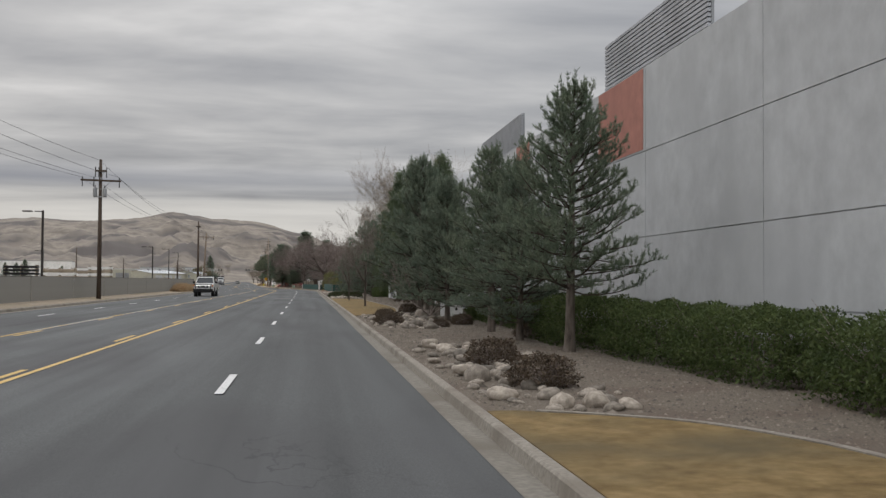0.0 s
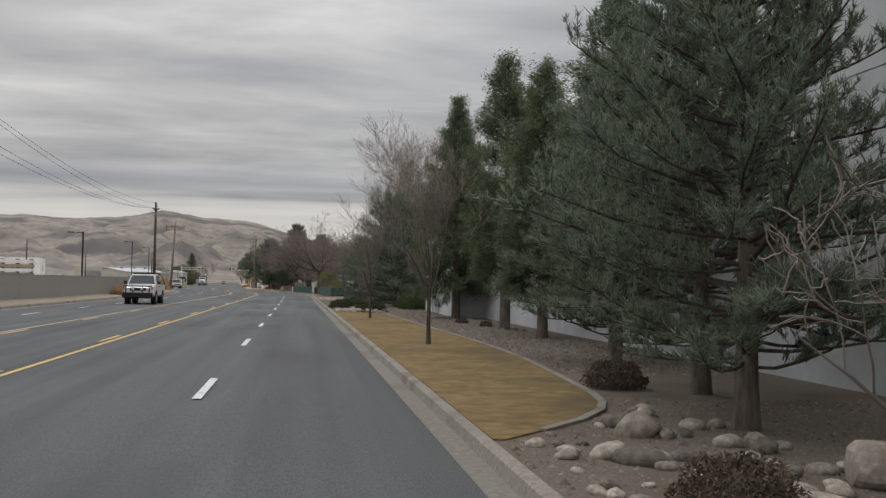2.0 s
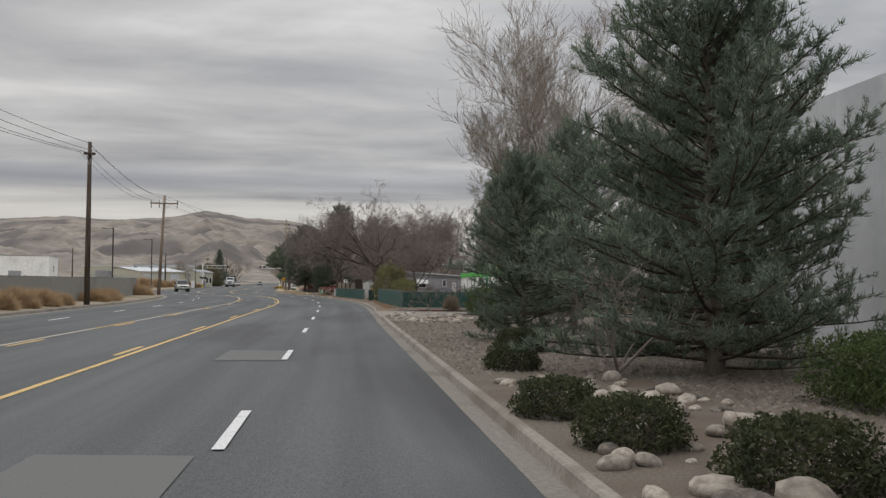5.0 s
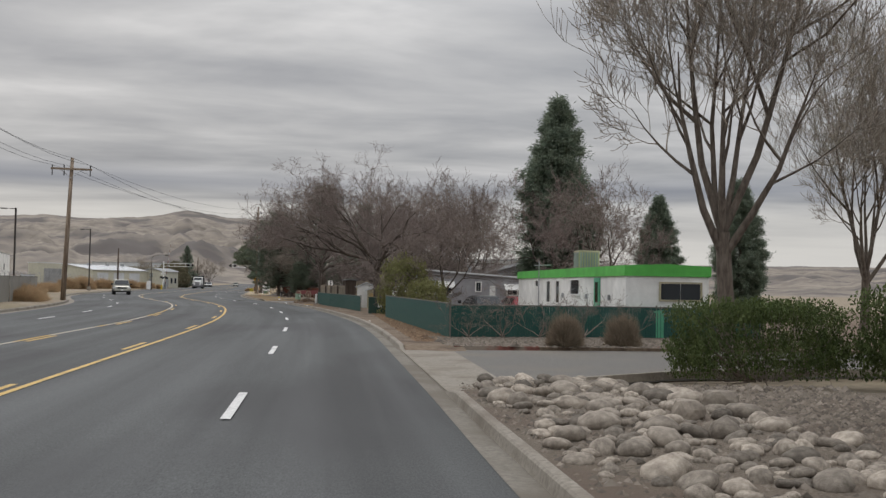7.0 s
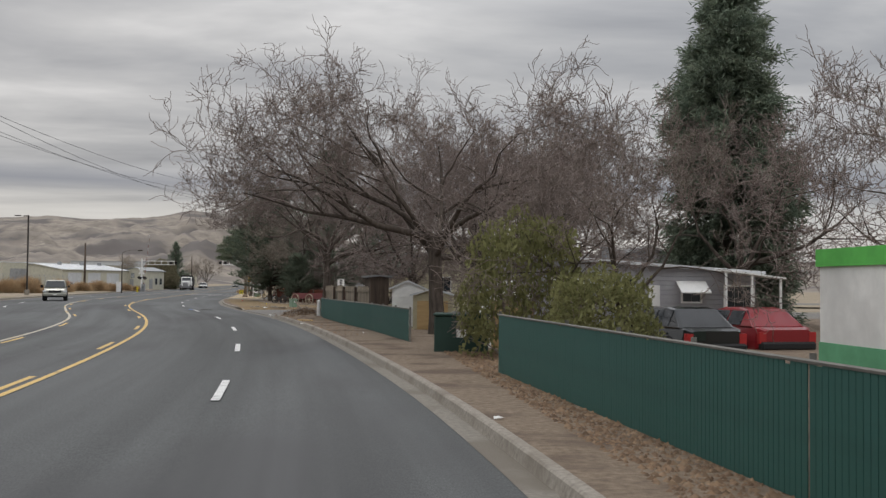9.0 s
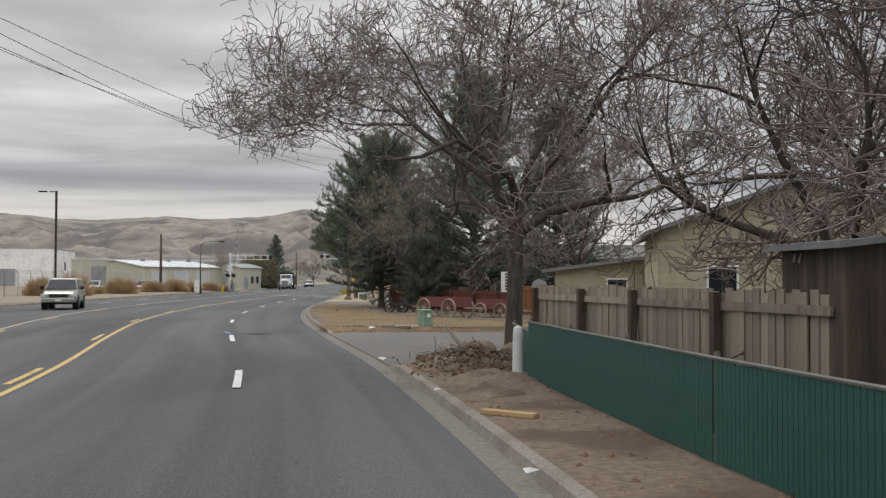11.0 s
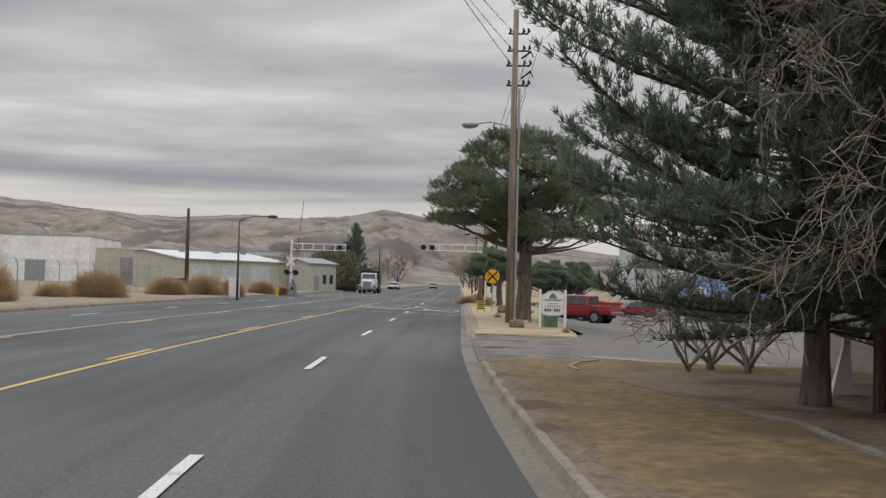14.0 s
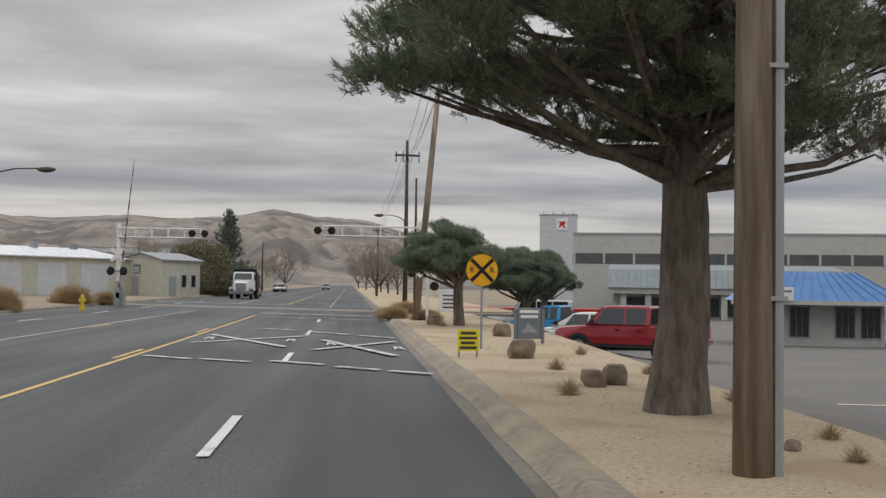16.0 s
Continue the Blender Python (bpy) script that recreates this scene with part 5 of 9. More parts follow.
build_flat_pine(-10.0, 298.5, 0.1, 4.25, 2.1, 61, "low spreading pine with a flat crown on the verge")
build_flat_pine(-6.2, 308.0, -0.9, 4.9, 2.1, 62, "low spreading pine with a flat crown beside the car park")
build_flat_pine(-4.3, 318.0, -1.1, 5.2, 2.2, 63, "low spreading pine with a flat crown beside the car park")
build_flat_pine(-2.6, 328.0, -1.3, 5.6, 2.3, 64, "low spreading pine with a flat crown beside the car park")

DEAD = build_shrub("brown_shrub", 42, 0.55, 0.55, 0.42, "low brown dead-leaved shrub among the stones", "deadleaf", n=3600, size=0.024, stems=90)
for x, y, s in ((4.75, 4.2, 1.0), (4.7, -0.2, 1.0), (4.45, 28.6, 0.85), (4.15, 22.5, 1.05), (6.3, 37.6, 0.9), (6.8, 22.4, 0.8), (5.75, 20.2, 0.6), (7.35, 13.2, 0.9), (8.4, 61.0, 0.5), (8.0, 64.5, 0.5)):
    place(DEAD, x, y, 0.1, s)
GREENBUSH = build_shrub("green_shrub", 43, 0.75, 0.75, 0.58, "rounded dark evergreen shrub among the pale stones", "darkleaf", n=5200, size=0.035, boxy=2.4)
for x, y, s in ((3.75, 87.2, 0.7), (4.0, 84.8, 0.75), (4.75, 82.6, 0.85), (5.6, 81.0, 0.85), (4.3, 94.0, 0.7), (6.5, 112.0, 0.8), (5.3, 99.0, 0.8)):
    place(GREENBUSH, x, y, 0.1, s)
HEDGE = build_shrub("hedge", 44, 1.0, 2.2, 0.95, "clipped green hedge before the grey wall", "boxleaf", n=24000, size=0.035, boxy=5.0, stems=80, category="hedge")
for x, y, t, s in ((8.6, 1.0, 0, 1.0), (8.5, 5.4, 0, 1.0), (8.2, 10.4, 0, 1.05), (8.7, -4.2, 0, 1.0), (8.8, 19.6, 0, 0.9), (8.8, 23.6, 0, 0.95), (8.8, 27.6, 0, 0.9)):
    place(HEDGE, x, y, 0.1, s, t)
place(HEDGE, 9.2, 127.9, 0.1, 0.8, 100, "clipped green hedge beside the driveway", tall=1.55)
place(HEDGE, 13.2, 127.4, 0.1, 1.0, 92, "clipped green hedge beside the driveway", tall=1.55)
place(HEDGE, 8.5, 87.2, 0.1, 0.85, 8, "clipped dark hedge at the corner of the grey building")
ROUND = build_shrub("dormant_shrub", 45, 0.68, 0.68, 0.62, "rounded dormant grey-brown shrub", None, n=5200, size=0.012, stems=90, stem_mat="dormant", blades=0.28)
for x, y, s in ((7.6, 137.3, 0.85), (9.3, 137.6, 0.85)):
    place(ROUND, x, y, 0.1, s, tall=1.75)
WEED = build_shrub("dry_weed", 46, 1.0, 1.0, 0.75, "dry orange-brown tumbleweed mound on the verge", None, n=8500, size=0.014, stems=50, stem_mat="weed", blades=0.40)
for x, y, s, k in ((-15.45, 124.5, 0.9, 1.0), (-15.5, 128, 1.15, 1.1), (-15.6, 131.5, 1.3, 1.15), (-15.5, 135.5, 1.2, 1.1), (-15.4, 139.0, 1.0, 1.0), (-15.9, 150, 1.3, 0.8), (-16.3, 154, 1.5, 0.8), (-17.4, 160, 1.5, 0.8), (-18.6, 181.0, 1.4, 0.9), (-19.3, 184.5, 1.5, 1.0), (-20.6, 190.0, 1.2, 0.9), (-24.5, 203, 1.5, 0.8), (-27, 214, 1.7, 0.8)):
    place(WEED, x, y, 0.12, s, None, tall=k)
for x, y, s, k in ((-30.3, 232.0, 1.8, 0.8), (-32.5, 243.0, 1.8, 0.8), (-37, 271.5, 1.9, 1.2), (-35.2, 273.5, 2.1, 1.25), (-37, 286, 1.2, 1.0), (-35.4, 289, 2.0, 1.15), (-36, 304, 1.7, 1.1), (-34.6, 309, 1.8, 1.2), (-33.2, 311.5, 1.5, 1.1), (-34.2, 327, 1.5, 1.1), (-32.9, 330.5, 1.1, 1.0),
                   (-12.8, 306.5, 0.9, 0.8), (-11.2, 304.5, 0.8, 0.8), (-12.2, 314.0, 1.0, 0.9)):
    place(WEED, x, y, 0.12, s, None, tall=k)
BAREBUSH = build_bare("bare_bush", 47, 2.0, 3.0, "leafless sprawling bush with pale arching stems", twig="twig_lawn", levels=4, fork=4, trunk_h=0.08, trunk_r=0.06, lift=0.06, upright=0.75, wander=0.2, fine=0.006, bark="twig_lawn")
for x, y, s in ((-4.9, 243.6, 1.35), (-4.3, 243.1, 1.25), (-4.0, 244.3, 1.3), (-5.4, 243.0, 0.9), (6.4, 28.6, 1.1), (5.9, 92.5, 0.9)):
    place(BAREBUSH, x, y, 0.1, s)
for x, y, s in ((5.5, 141.55, 0.62), (6.6, 141.75, 0.7), (7.9, 142.15, 0.66), (9.4, 142.4, 0.7), (10.9, 142.6, 0.62)):
    place(BAREBUSH, x, y, 0.1, s, None, "tangled leafless vine stems over the green fence", tall=0.8)
TUFT = build_shrub("grass_tuft", 48, 0.14, 0.14, 0.2, "dry straw-coloured grass tuft on the granite verge", None, n=260, size=0.008, stems=12, stem_mat="straw", blades=0.22, category="grass")
for x, y, s in ((-9.1, 276.9, 1.3), (-7.3, 271.5, 1.1), (-7.75, 266.3, 0.9), (-9.55, 272.2, 1.4), (-8.8, 262.9, 1.3), (-7.0, 258.2, 1.2), (-10.7, 297.5, 1.4), (-7.5, 276, 1.2), (-7.9, 281.4, 1.2), (-9.0, 291.0, 1.2), (-7.4, 267.8, 1.0)):
    place(TUFT, x, y, 0.12, s * 0.72)
# trees beyond the crossing and across the road
# Far trees take the pale twig colour to imitate haze over distance.
FAR_BARE = build_bare("roadside_tree", 35, 9.5, 6.5, "leafless brown roadside tree beyond the level crossing", levels=5, fork=5, trunk_h=0.2, trunk_r=0.17, lift=0.10, upright=0.85, wander=0.16, fine=0.010, twig="twig_pale")
for x, y, s in ((-46.5, 398.0, 0.92), (-41.5, 505.0, 1.2), (-16.5, 398.0, 0.9), (-14, 420, 0.9), (-16, 445, 1.0), (-18, 470, 1.0), (-20, 500, 1.1), (-24, 540, 1.1), (-29, 600, 1.2), (-55, 560, 1.0), (-58, 590, 1.0), (-62, 640, 1.2)):
    place(FAR_BARE, x, y, -0.2, s, None, "leafless brown roadside tree beyond the level crossing")
FAR_FIR = build_pine("fir_tree", 16, 9.6, 3.6, "dark layered fir beside the level crossing", "needle_veiled", clear=0.03, shape=0.8, tufts=1.0, tuft_len=0.24, per=6, whorl=0.5, width=0.045)
place(FAR_FIR, -35.0, 391.0, 0.0, 1.1)
ROUND_TREE = build_shrub("round_tree", 49, 2.3, 2.3, 2.1, "bushy dull olive tree beside the fir", "olive", n=15000, size=0.07, stems=60, category="tree")
place(ROUND_TREE, -37.6, 386.0, 0.2, 1.85, None, tall=1.35)
for x, y, s in ((-35.2, 385.5, 0.9), (-37.5, 386.0, 1.0), (-39.5, 384.5, 1.0), (-42, 385, 0.9)):
    place(GREENBUSH, x, y, 0.1, s * 2.0, None, "low dark evergreen shrub beside the pale building", tall=0.7)
for x, y, s in ((-66, 250, 0.5), (-70, 258, 0.45), (-84, 300, 0.5), (-60, 262, 0.4)):
    place(FAR_FIR, x, y, 0.0, s * 1.3, None, "small dark fir in the yard")
retire(FAR_BARE, PINE_A, PINE_B, PINE_C, CEDAR_A, CEDAR_B, CEDAR_C, LAWN_TREE, COTTON, DROOP, ELM, ELM_C, ELM_B, SPRUCE, BIG_PINE, CORNER_PINE, YEW, DEAD, GREENBUSH, HEDGE, ROUND, WEED, BAREBUSH, TUFT, FAR_FIR, ROUND_TREE)


# ---------------------------------------------------------------- stones, gravel, grass blades
def rock_mesh(seed, squash=0.6, rough=0.16, sub=2):
    bm = bmesh.new()
    bmesh.ops.create_icosphere(bm, subdivisions=sub, radius=0.5)
    for v in bm.verts:
        n = noise.noise(v.co * 1.7 + Vector((seed * 3.1, seed, 0))) * rough * 2 + noise.noise(v.co * 4.5 + Vector((seed, 0, seed))) * rough * 0.5
        v.co = v.co * (1 + n)
        v.co.z *= squash
    me = bpy.data.meshes.new("rock")
    bm.to_mesh(me)
    bm.free()
    me.materials.append(M["stone"])
    me.polygons.foreach_set("use_smooth", [True] * len(me.polygons))
    return me


ROCKS = [rock_mesh(i, 0.55 + 0.08 * (i % 3)) for i in range(7)]


def rock_bed(seed, x0, x1, y0, y1, n, label, dense=1.0):
    rng = np.random.default_rng(seed)
    top = thing("rock_bed", (x0 + x1) / 2, (y0 + y1) / 2, 0.1, label, "rock bed")
    kept = []
    tries = 0
    while len(kept) < n and tries < n * 30:
        tries += 1
        u, v = rng.uniform(-1, 1, 2)
        if u * u + v * v * 0.9 > 1.15:
            continue
        s = float(np.clip(rng.lognormal(-1.40, 0.40), 0.12, 0.5))
        x, y = u * (x1 - x0) / 2, v * (y1 - y0) / 2
        if back(y + (y0 + y1) / 2)[0] + 0.12 > x + (x0 + x1) / 2 - s * 0.5:
            continue
        wy = y + (y0 + y1) / 2
        if LAWN[0][0] - 0.2 < wy < LAWN[-1][0] and x + (x0 + x1) / 2 - s * 0.6 < hermite(LAWN, max(wy, LAWN[0][0])) + 0.1:
            continue
        if any((x - a) ** 2 + (y - b) ** 2 < (0.40 * (s + c)) ** 2 for a, b, c in kept):
            continue
        kept.append((x, y, s))
        ob = new("rock", ROCKS[int(rng.integers(0, 7))])
        ob.parent = top
        ob.matrix_basis = pose(x, y, 0.16 * s, rng.normal(0, 9), rng.normal(0, 9), rng.uniform(0, 360)) @ Matrix.Diagonal((s * rng.uniform(0.9, 1.35), s * rng.uniform(0.75, 1.1), s, 1))
    return top


rock_bed(1, 3.45, 5.7, -3.2, 9.4, 120, "bed of rounded grey-brown river stones beside the kerb")
rock_bed(2, 3.45, 6.3, 18.6, 36.6, 170, "bed of rounded grey-brown river stones beside the kerb")
rock_bed(3, 3.2, 6.4, 77.6, 92.5, 150, "bed of rounded pale river stones round the shrubs")
rock_bed(4, 3.0, 6.6, 116.4, 126.8, 290, "bed of rounded grey-brown river stones by the driveway")


def big_rock(name, x, y, z, sx, sy, sz, seed, label, mat_name="boulder", turn=0):
    bm = bmesh.new()
    bmesh.ops.create_icosphere(bm, subdivisions=3, radius=0.5)
    for v in bm.verts:
        q = v.co.copy()
        k = noise.noise(q * 1.6 + Vector((seed, 2.3 * seed, 0))) * 0.35 + noise.noise(q * 4 + Vector((0, seed, 1))) * 0.1
        v.co = q * (1 + k)
        v.co = Vector((max(-0.42, min(0.42, v.co.x)) * sx, max(-0.42, min(0.42, v.co.y)) * sy, max(-0.3, min(0.4, v.co.z)) * sz))
    ob = mesh_ob(name, bm, M[mat_name])
    ob.matrix_basis = pose(x, y, z + 0.28 * sz, 0, 0, turn)
    return tagged(ob, label, "rock")


for i, (x, y, a, b, c) in enumerate(((-8.63, 261.4, 0.66, 0.45, 0.42), (-8.1, 267.0, 0.22, 0.18, 0.16), (-8.95, 273.6, 0.55, 0.42, 0.40), (-8.55, 273.9, 0.5, 0.4, 0.5), (-9.45, 280.0, 0.72, 0.5, 0.62), (-11.0, 299.0, 0.85, 0.6, 0.55), (-9.0, 290.0, 0.7, 0.6, 0.6))):
    big_rock("boulder", x, y, 0.12, a, b, c, i + 3, "angular brown boulder on the granite verge", turn=i * 50)
for i, (x, y, s) in enumerate(((4.1, 9.1, 0.45), (4.95, 8.4, 0.38), (6.1, 29.6, 0.75), (5.6, 121.6, 0.5), (6.4, 122.6, 0.55), (4.4, 80.6, 0.42), (5.2, 79.6, 0.45))):
    big_rock("boulder", x, y, 0.1, s, s * 0.75, s * 0.72, i + 21, "large rounded pale boulder in the stone bed", "stone", i * 37)


def scatter_pebbles(name, seed, n, area, size, material, label, z):
    """Small stones or leaves: one mesh of low lumps."""
    rng = np.random.default_rng(seed)
    x = rng.uniform(area[0], area[1], n)
    y = rng.uniform(area[2], area[3], n)
    ys40 = np.linspace(area[2], area[3], 160)
    inner = np.array([back(v)[0] for v in ys40])
    keep = x > np.interp(y, ys40, inner) + 0.05
    for table in (LAWN, LAWN0):
        rim = np.array([hermite(table, v) for v in ys40])
        keep &= ~((y > table[0][0]) & (y < table[-1][0]) & (x < np.interp(y, ys40, rim) + 0.08))
    x, y = x[keep], y[keep]
    n = len(x)
    s = size * rng.lognormal(0, 0.4, n)
    a = rng.uniform(0, 6.283, n)
    dirs = np.stack([a, a + 2.1, a + 4.2], 1) + rng.normal(0, 0.3, (n, 3))
    V = np.empty((n, 4, 3))
    for k in range(3):
        V[:, k, 0], V[:, k, 1], V[:, k, 2] = x + np.cos(dirs[:, k]) * s, y + np.sin(dirs[:, k]) * s, z - 0.004
    V[:, 3] = np.stack([x, y, z + s * rng.uniform(0.4, 0.8, n)], 1)
    b = np.arange(n)[:, None] * 4
    F = np.concatenate([b + [[0, 1, 3]], b + [[1, 2, 3]], b + [[2, 0, 3]]], 0)
    return tagged(tri_mesh(name, V.reshape(-1, 3), F, M[material]), label, "", "", "stuff")


scatter_pebbles("gravel", 71, 34000, (3.4, 10, -12, 36), 0.022, "pebble", "loose grey-brown gravel", 0.116)
scatter_pebbles("gravel", 72, 26000, (6.3, 9.6, 40, 126), 0.036, "pebble", "loose grey-brown gravel", 0.116)
scatter_pebbles("gravel", 73, 16000, (3.2, 9, 93, 126), 0.034, "pebble", "loose grey-brown gravel", 0.116)
scatter_pebbles("gravel", 74, 9000, (4.3, 13, 136.8, 142), 0.035, "pebble", "loose grey-brown gravel and leaves", 0.12)
scatter_pebbles("fallen_leaves", 75, 9000, (3.65, 4.95, 139.2, 168), 0.03, "leaflitter", "fallen brown leaves along the fence", 0.108)
scatter_pebbles("fallen_leaves", 76, 1500, (-3.4, 2.0, 176, 196), 0.028, "leaflitter", "fallen brown leaves and grit along the fence", 0.108)
scatter_pebbles("fallen_leaves", 77, 1500, (-4.4, 3.0, 209.7, 210.9), 0.03, "leaflitter", "fallen brown leaves along the lawn's edge", 0.05)
scatter_pebbles("fallen_leaves", 79, 900, (-5.0, 3.0, 210.7, 211.6), 0.03, "leaflitter", "fallen brown leaves on the lawn's edge", 0.145)
M["grit"] = mat("tan_grit", [(0.24, 0.20, 0.155), (0.34, 0.29, 0.225)], 6, 0.95, island=0.3)
scatter_pebbles("grit", 78, 2600, (-10.2, -6.9, 258.3, 300), 0.015, "grit", "loose grit on the granite verge", 0.126)


# ---------------------------------------------------------------- building materials
def plain(name, color, rough=0.6, metal=0.0, var=0.12, scale=2.0, bump=0.0, coat=0.0, stain=0.25, **kw):
    c = [tuple(v * (1 - var) for v in color), color, tuple(min(1, v * (1 + var)) for v in color)]
    return mat(name, c, scale, rough, metal, bump, patch=tuple(v * (1 - stain) for v in color), patch_scale=scale * 0.22, patch_at=(0.5, 0.72), coat=coat, **kw)


M.update({
    "tilt": plain("grey_white_wall_paint", (0.50, 0.51, 0.52), 0.85, scale=1.2, bump=0.1, stain=0.12),
    "tilt_trim": plain("grey_trim_paint", (0.30, 0.31, 0.32), 0.8, stain=0.1),
    "salmon": plain("salmon_wall_paint", (0.42, 0.19, 0.15), 0.85, stain=0.1),
    "louver": plain("grey_louver_metal", (0.40, 0.41, 0.43), 0.55, 0.3),
    "glass": glass("window_glass"),
    "white": plain("white_painted_siding", (0.84, 0.84, 0.82), 0.7, scale=1.5),
    "green_trim": plain("bright_green_paint", (0.12, 0.50, 0.10), 0.6),
    "skirt_green": plain("pale_green_skirting", (0.14, 0.40, 0.22), 0.7),
    "mint": plain("mint_green_paint", (0.12, 0.42, 0.26), 0.6),
    "grey_siding": plain("grey_siding", (0.36, 0.36, 0.38), 0.75),
    "cream": plain("cream_siding", (0.44, 0.40, 0.28), 0.8),
    "roof_grey": plain("grey_shingle_roof", (0.20, 0.20, 0.20), 0.9, scale=6, bump=0.4),
    "metal_roof": plain("white_metal_roof", (0.62, 0.64, 0.66), 0.45, 0.1, stain=0.12),
    "beige": plain("beige_metal_siding", (0.47, 0.46, 0.38), 0.7, stain=0.12),
    "pale_grey": plain("pale_grey_wall", (0.52, 0.54, 0.56), 0.8, stain=0.08),
    "stucco": plain("pale_stucco", (0.46, 0.45, 0.42), 0.9, scale=4, bump=0.2, stain=0.12),
    "band_dark": plain("dark_window_and_doorway_shade", (0.10, 0.10, 0.105), 0.5),
    "mansard": plain("grey_green_mansard_metal", (0.22, 0.25, 0.25), 0.55, stain=0.15),
    "blue_roof": plain("blue_metal_roof", (0.085, 0.20, 0.42), 0.45, stain=0.15),
    "slat": plain("green_fence_slats", (0.022, 0.085, 0.072), 0.6, scale=3, stain=0.3),
    "slat_grey": plain("grey_fence_slats", (0.27, 0.26, 0.235), 0.7, scale=1.2, stain=0.15),
    "galv": plain("galvanised_steel", (0.36, 0.37, 0.38), 0.5, 0.6),
    "dark_metal": plain("dark_bronze_metal", (0.045, 0.04, 0.037), 0.5, 0.3),
    "pole_wood": mat("weathered_pole_wood", [(0.13, 0.10, 0.076), (0.235, 0.18, 0.135), (0.36, 0.295, 0.235)], 7, 0.95, bump=0.6, bump_scale=16, stretch=(1, 1, 0.08)),
    "pole_dark": mat("dark_creosoted_wood", [(0.045, 0.034, 0.027), (0.080, 0.060, 0.047), (0.125, 0.095, 0.074)], 7, 0.95, bump=0.6, bump_scale=16, stretch=(1, 1, 0.08)),
    "board": mat("weathered_fence_boards", [(0.20, 0.165, 0.125), (0.29, 0.245, 0.19), (0.37, 0.315, 0.245)], 6, 0.95, bump=0.6, bump_scale=20, stretch=(1, 1, 0.1), obj_var=0.22),
    "board_pale": mat("new_pale_lumber", [(0.40, 0.27, 0.13), (0.52, 0.37, 0.19)], 8, 0.85, stretch=(0.15, 1, 1)),
    # Fence and wagon reds are darkened to hold the shade under the pines.
    "rust_board": mat("shaded_rust_red_boards", [(0.085, 0.030, 0.020), (0.125, 0.042, 0.027), (0.165, 0.062, 0.04)], 5, 0.9, bump=0.4, stretch=(1, 1, 0.15), obj_var=0.15),
    "wagon_red": plain("faded_shaded_red_wagon_paint", (0.19, 0.068, 0.07), 0.85),
    "iron": plain("old_dark_iron", (0.05, 0.048, 0.045), 0.7, 0.3),
    "util_sage": plain("faded_sage_box_paint", (0.20, 0.29, 0.215), 0.65, scale=5, stain=0.25),
    "pad_green": mat("green_stained_concrete", [(0.22, 0.24, 0.18), (0.30, 0.32, 0.245), (0.36, 0.37, 0.29)], 6, 0.95, bump=0.3, bump_scale=40),
    "rusty_post": plain("dull_weathered_steel", (0.16, 0.155, 0.14), 0.7, scale=6, stain=0.3),
    "util_green": plain("green_utility_box_paint", (0.10, 0.20, 0.135), 0.55, scale=5, stain=0.25),
    "util_dark": plain("dark_green_box_paint", (0.028, 0.06, 0.048), 0.5),
    "sign_white": plain("white_sign_paint", (0.74, 0.74, 0.73), 0.5, stain=0.08),
    "sign_grey": plain("blue_grey_sign_paint", (0.16, 0.185, 0.205), 0.6),
    "sign_yellow": plain("yellow_sign_sheeting", (0.78, 0.40, 0.02), 0.45, stain=0.05, var=0.04),
    "sign_lime": plain("bright_yellow_sign", (0.72, 0.62, 0.02), 0.5, stain=0.05),
    "black": plain("black_paint", (0.015, 0.015, 0.016), 0.5),
    "ink": plain("dark_grey_ink", (0.05, 0.05, 0.055), 0.6),
    "red_paint": mat("faded_red_kerb_paint", [(0.17, 0.075, 0.062), (0.24, 0.105, 0.088)], 10, 0.9, bump=0.3, patch=(0.25, 0.215, 0.18), patch_scale=1.3, patch_at=(0.46, 0.58)),
    "red_plain": plain("red_enamel", (0.42, 0.03, 0.03), 0.4),
    "orange": plain("amber_lens", (0.70, 0.22, 0.03), 0.3),
    "lens": glass("clear_lens", (0.55, 0.56, 0.57), 0.15),
    "dark_lens": glass("dark_signal_lens", (0.03, 0.012, 0.012), 0.3),
    "hydrant": plain("yellow_hydrant_paint", (0.62, 0.47, 0.04), 0.5),
    "car_red": plain("deep_red_car_paint", (0.26, 0.016, 0.022), 0.28, 0.1, var=0.04, stain=0.06, coat=0.6),
    "car_white": plain("white_car_paint", (0.68, 0.68, 0.67), 0.3, var=0.03, stain=0.05, coat=0.5),
    "car_blue": plain("bright_blue_car_paint", (0.03, 0.25, 0.48), 0.3, var=0.04, stain=0.05, coat=0.5),
    "car_silver": plain("grey_beige_car_paint", (0.32, 0.32, 0.28), 0.35, 0.3, var=0.04, stain=0.08, coat=0.4),
    "car_black": plain("black_car_paint", (0.015, 0.017, 0.018), 0.25, var=0.03, coat=0.6),
    "rubber": plain("black_rubber", (0.018, 0.018, 0.018), 0.85),
    "rim": plain("alloy_rim", (0.30, 0.30, 0.31), 0.4, 0.7),
    "trim_black": plain("black_plastic_trim", (0.022, 0.022, 0.023), 0.6),
    "rail": plain("rail_steel", (0.20, 0.17, 0.15), 0.4, 0.7),
    "paper": plain("white_litter_paper", (0.70, 0.70, 0.68), 0.8),
    "dirt_pile": M["dirt"],
})


def frame_box(bm, w, h, t, d, axis_y=0.0):
    """A rectangular frame in the x-z plane."""
    for a in ((-w / 2, -w / 2 + t, 0, h), (w / 2 - t, w / 2, 0, h), (-w / 2 + t, w / 2 - t, 0, t), (-w / 2 + t, w / 2 - t, h - t, h)):
        box(bm, a[0], a[1], axis_y - d / 2, axis_y + d / 2, a[2], a[3])
    return bm


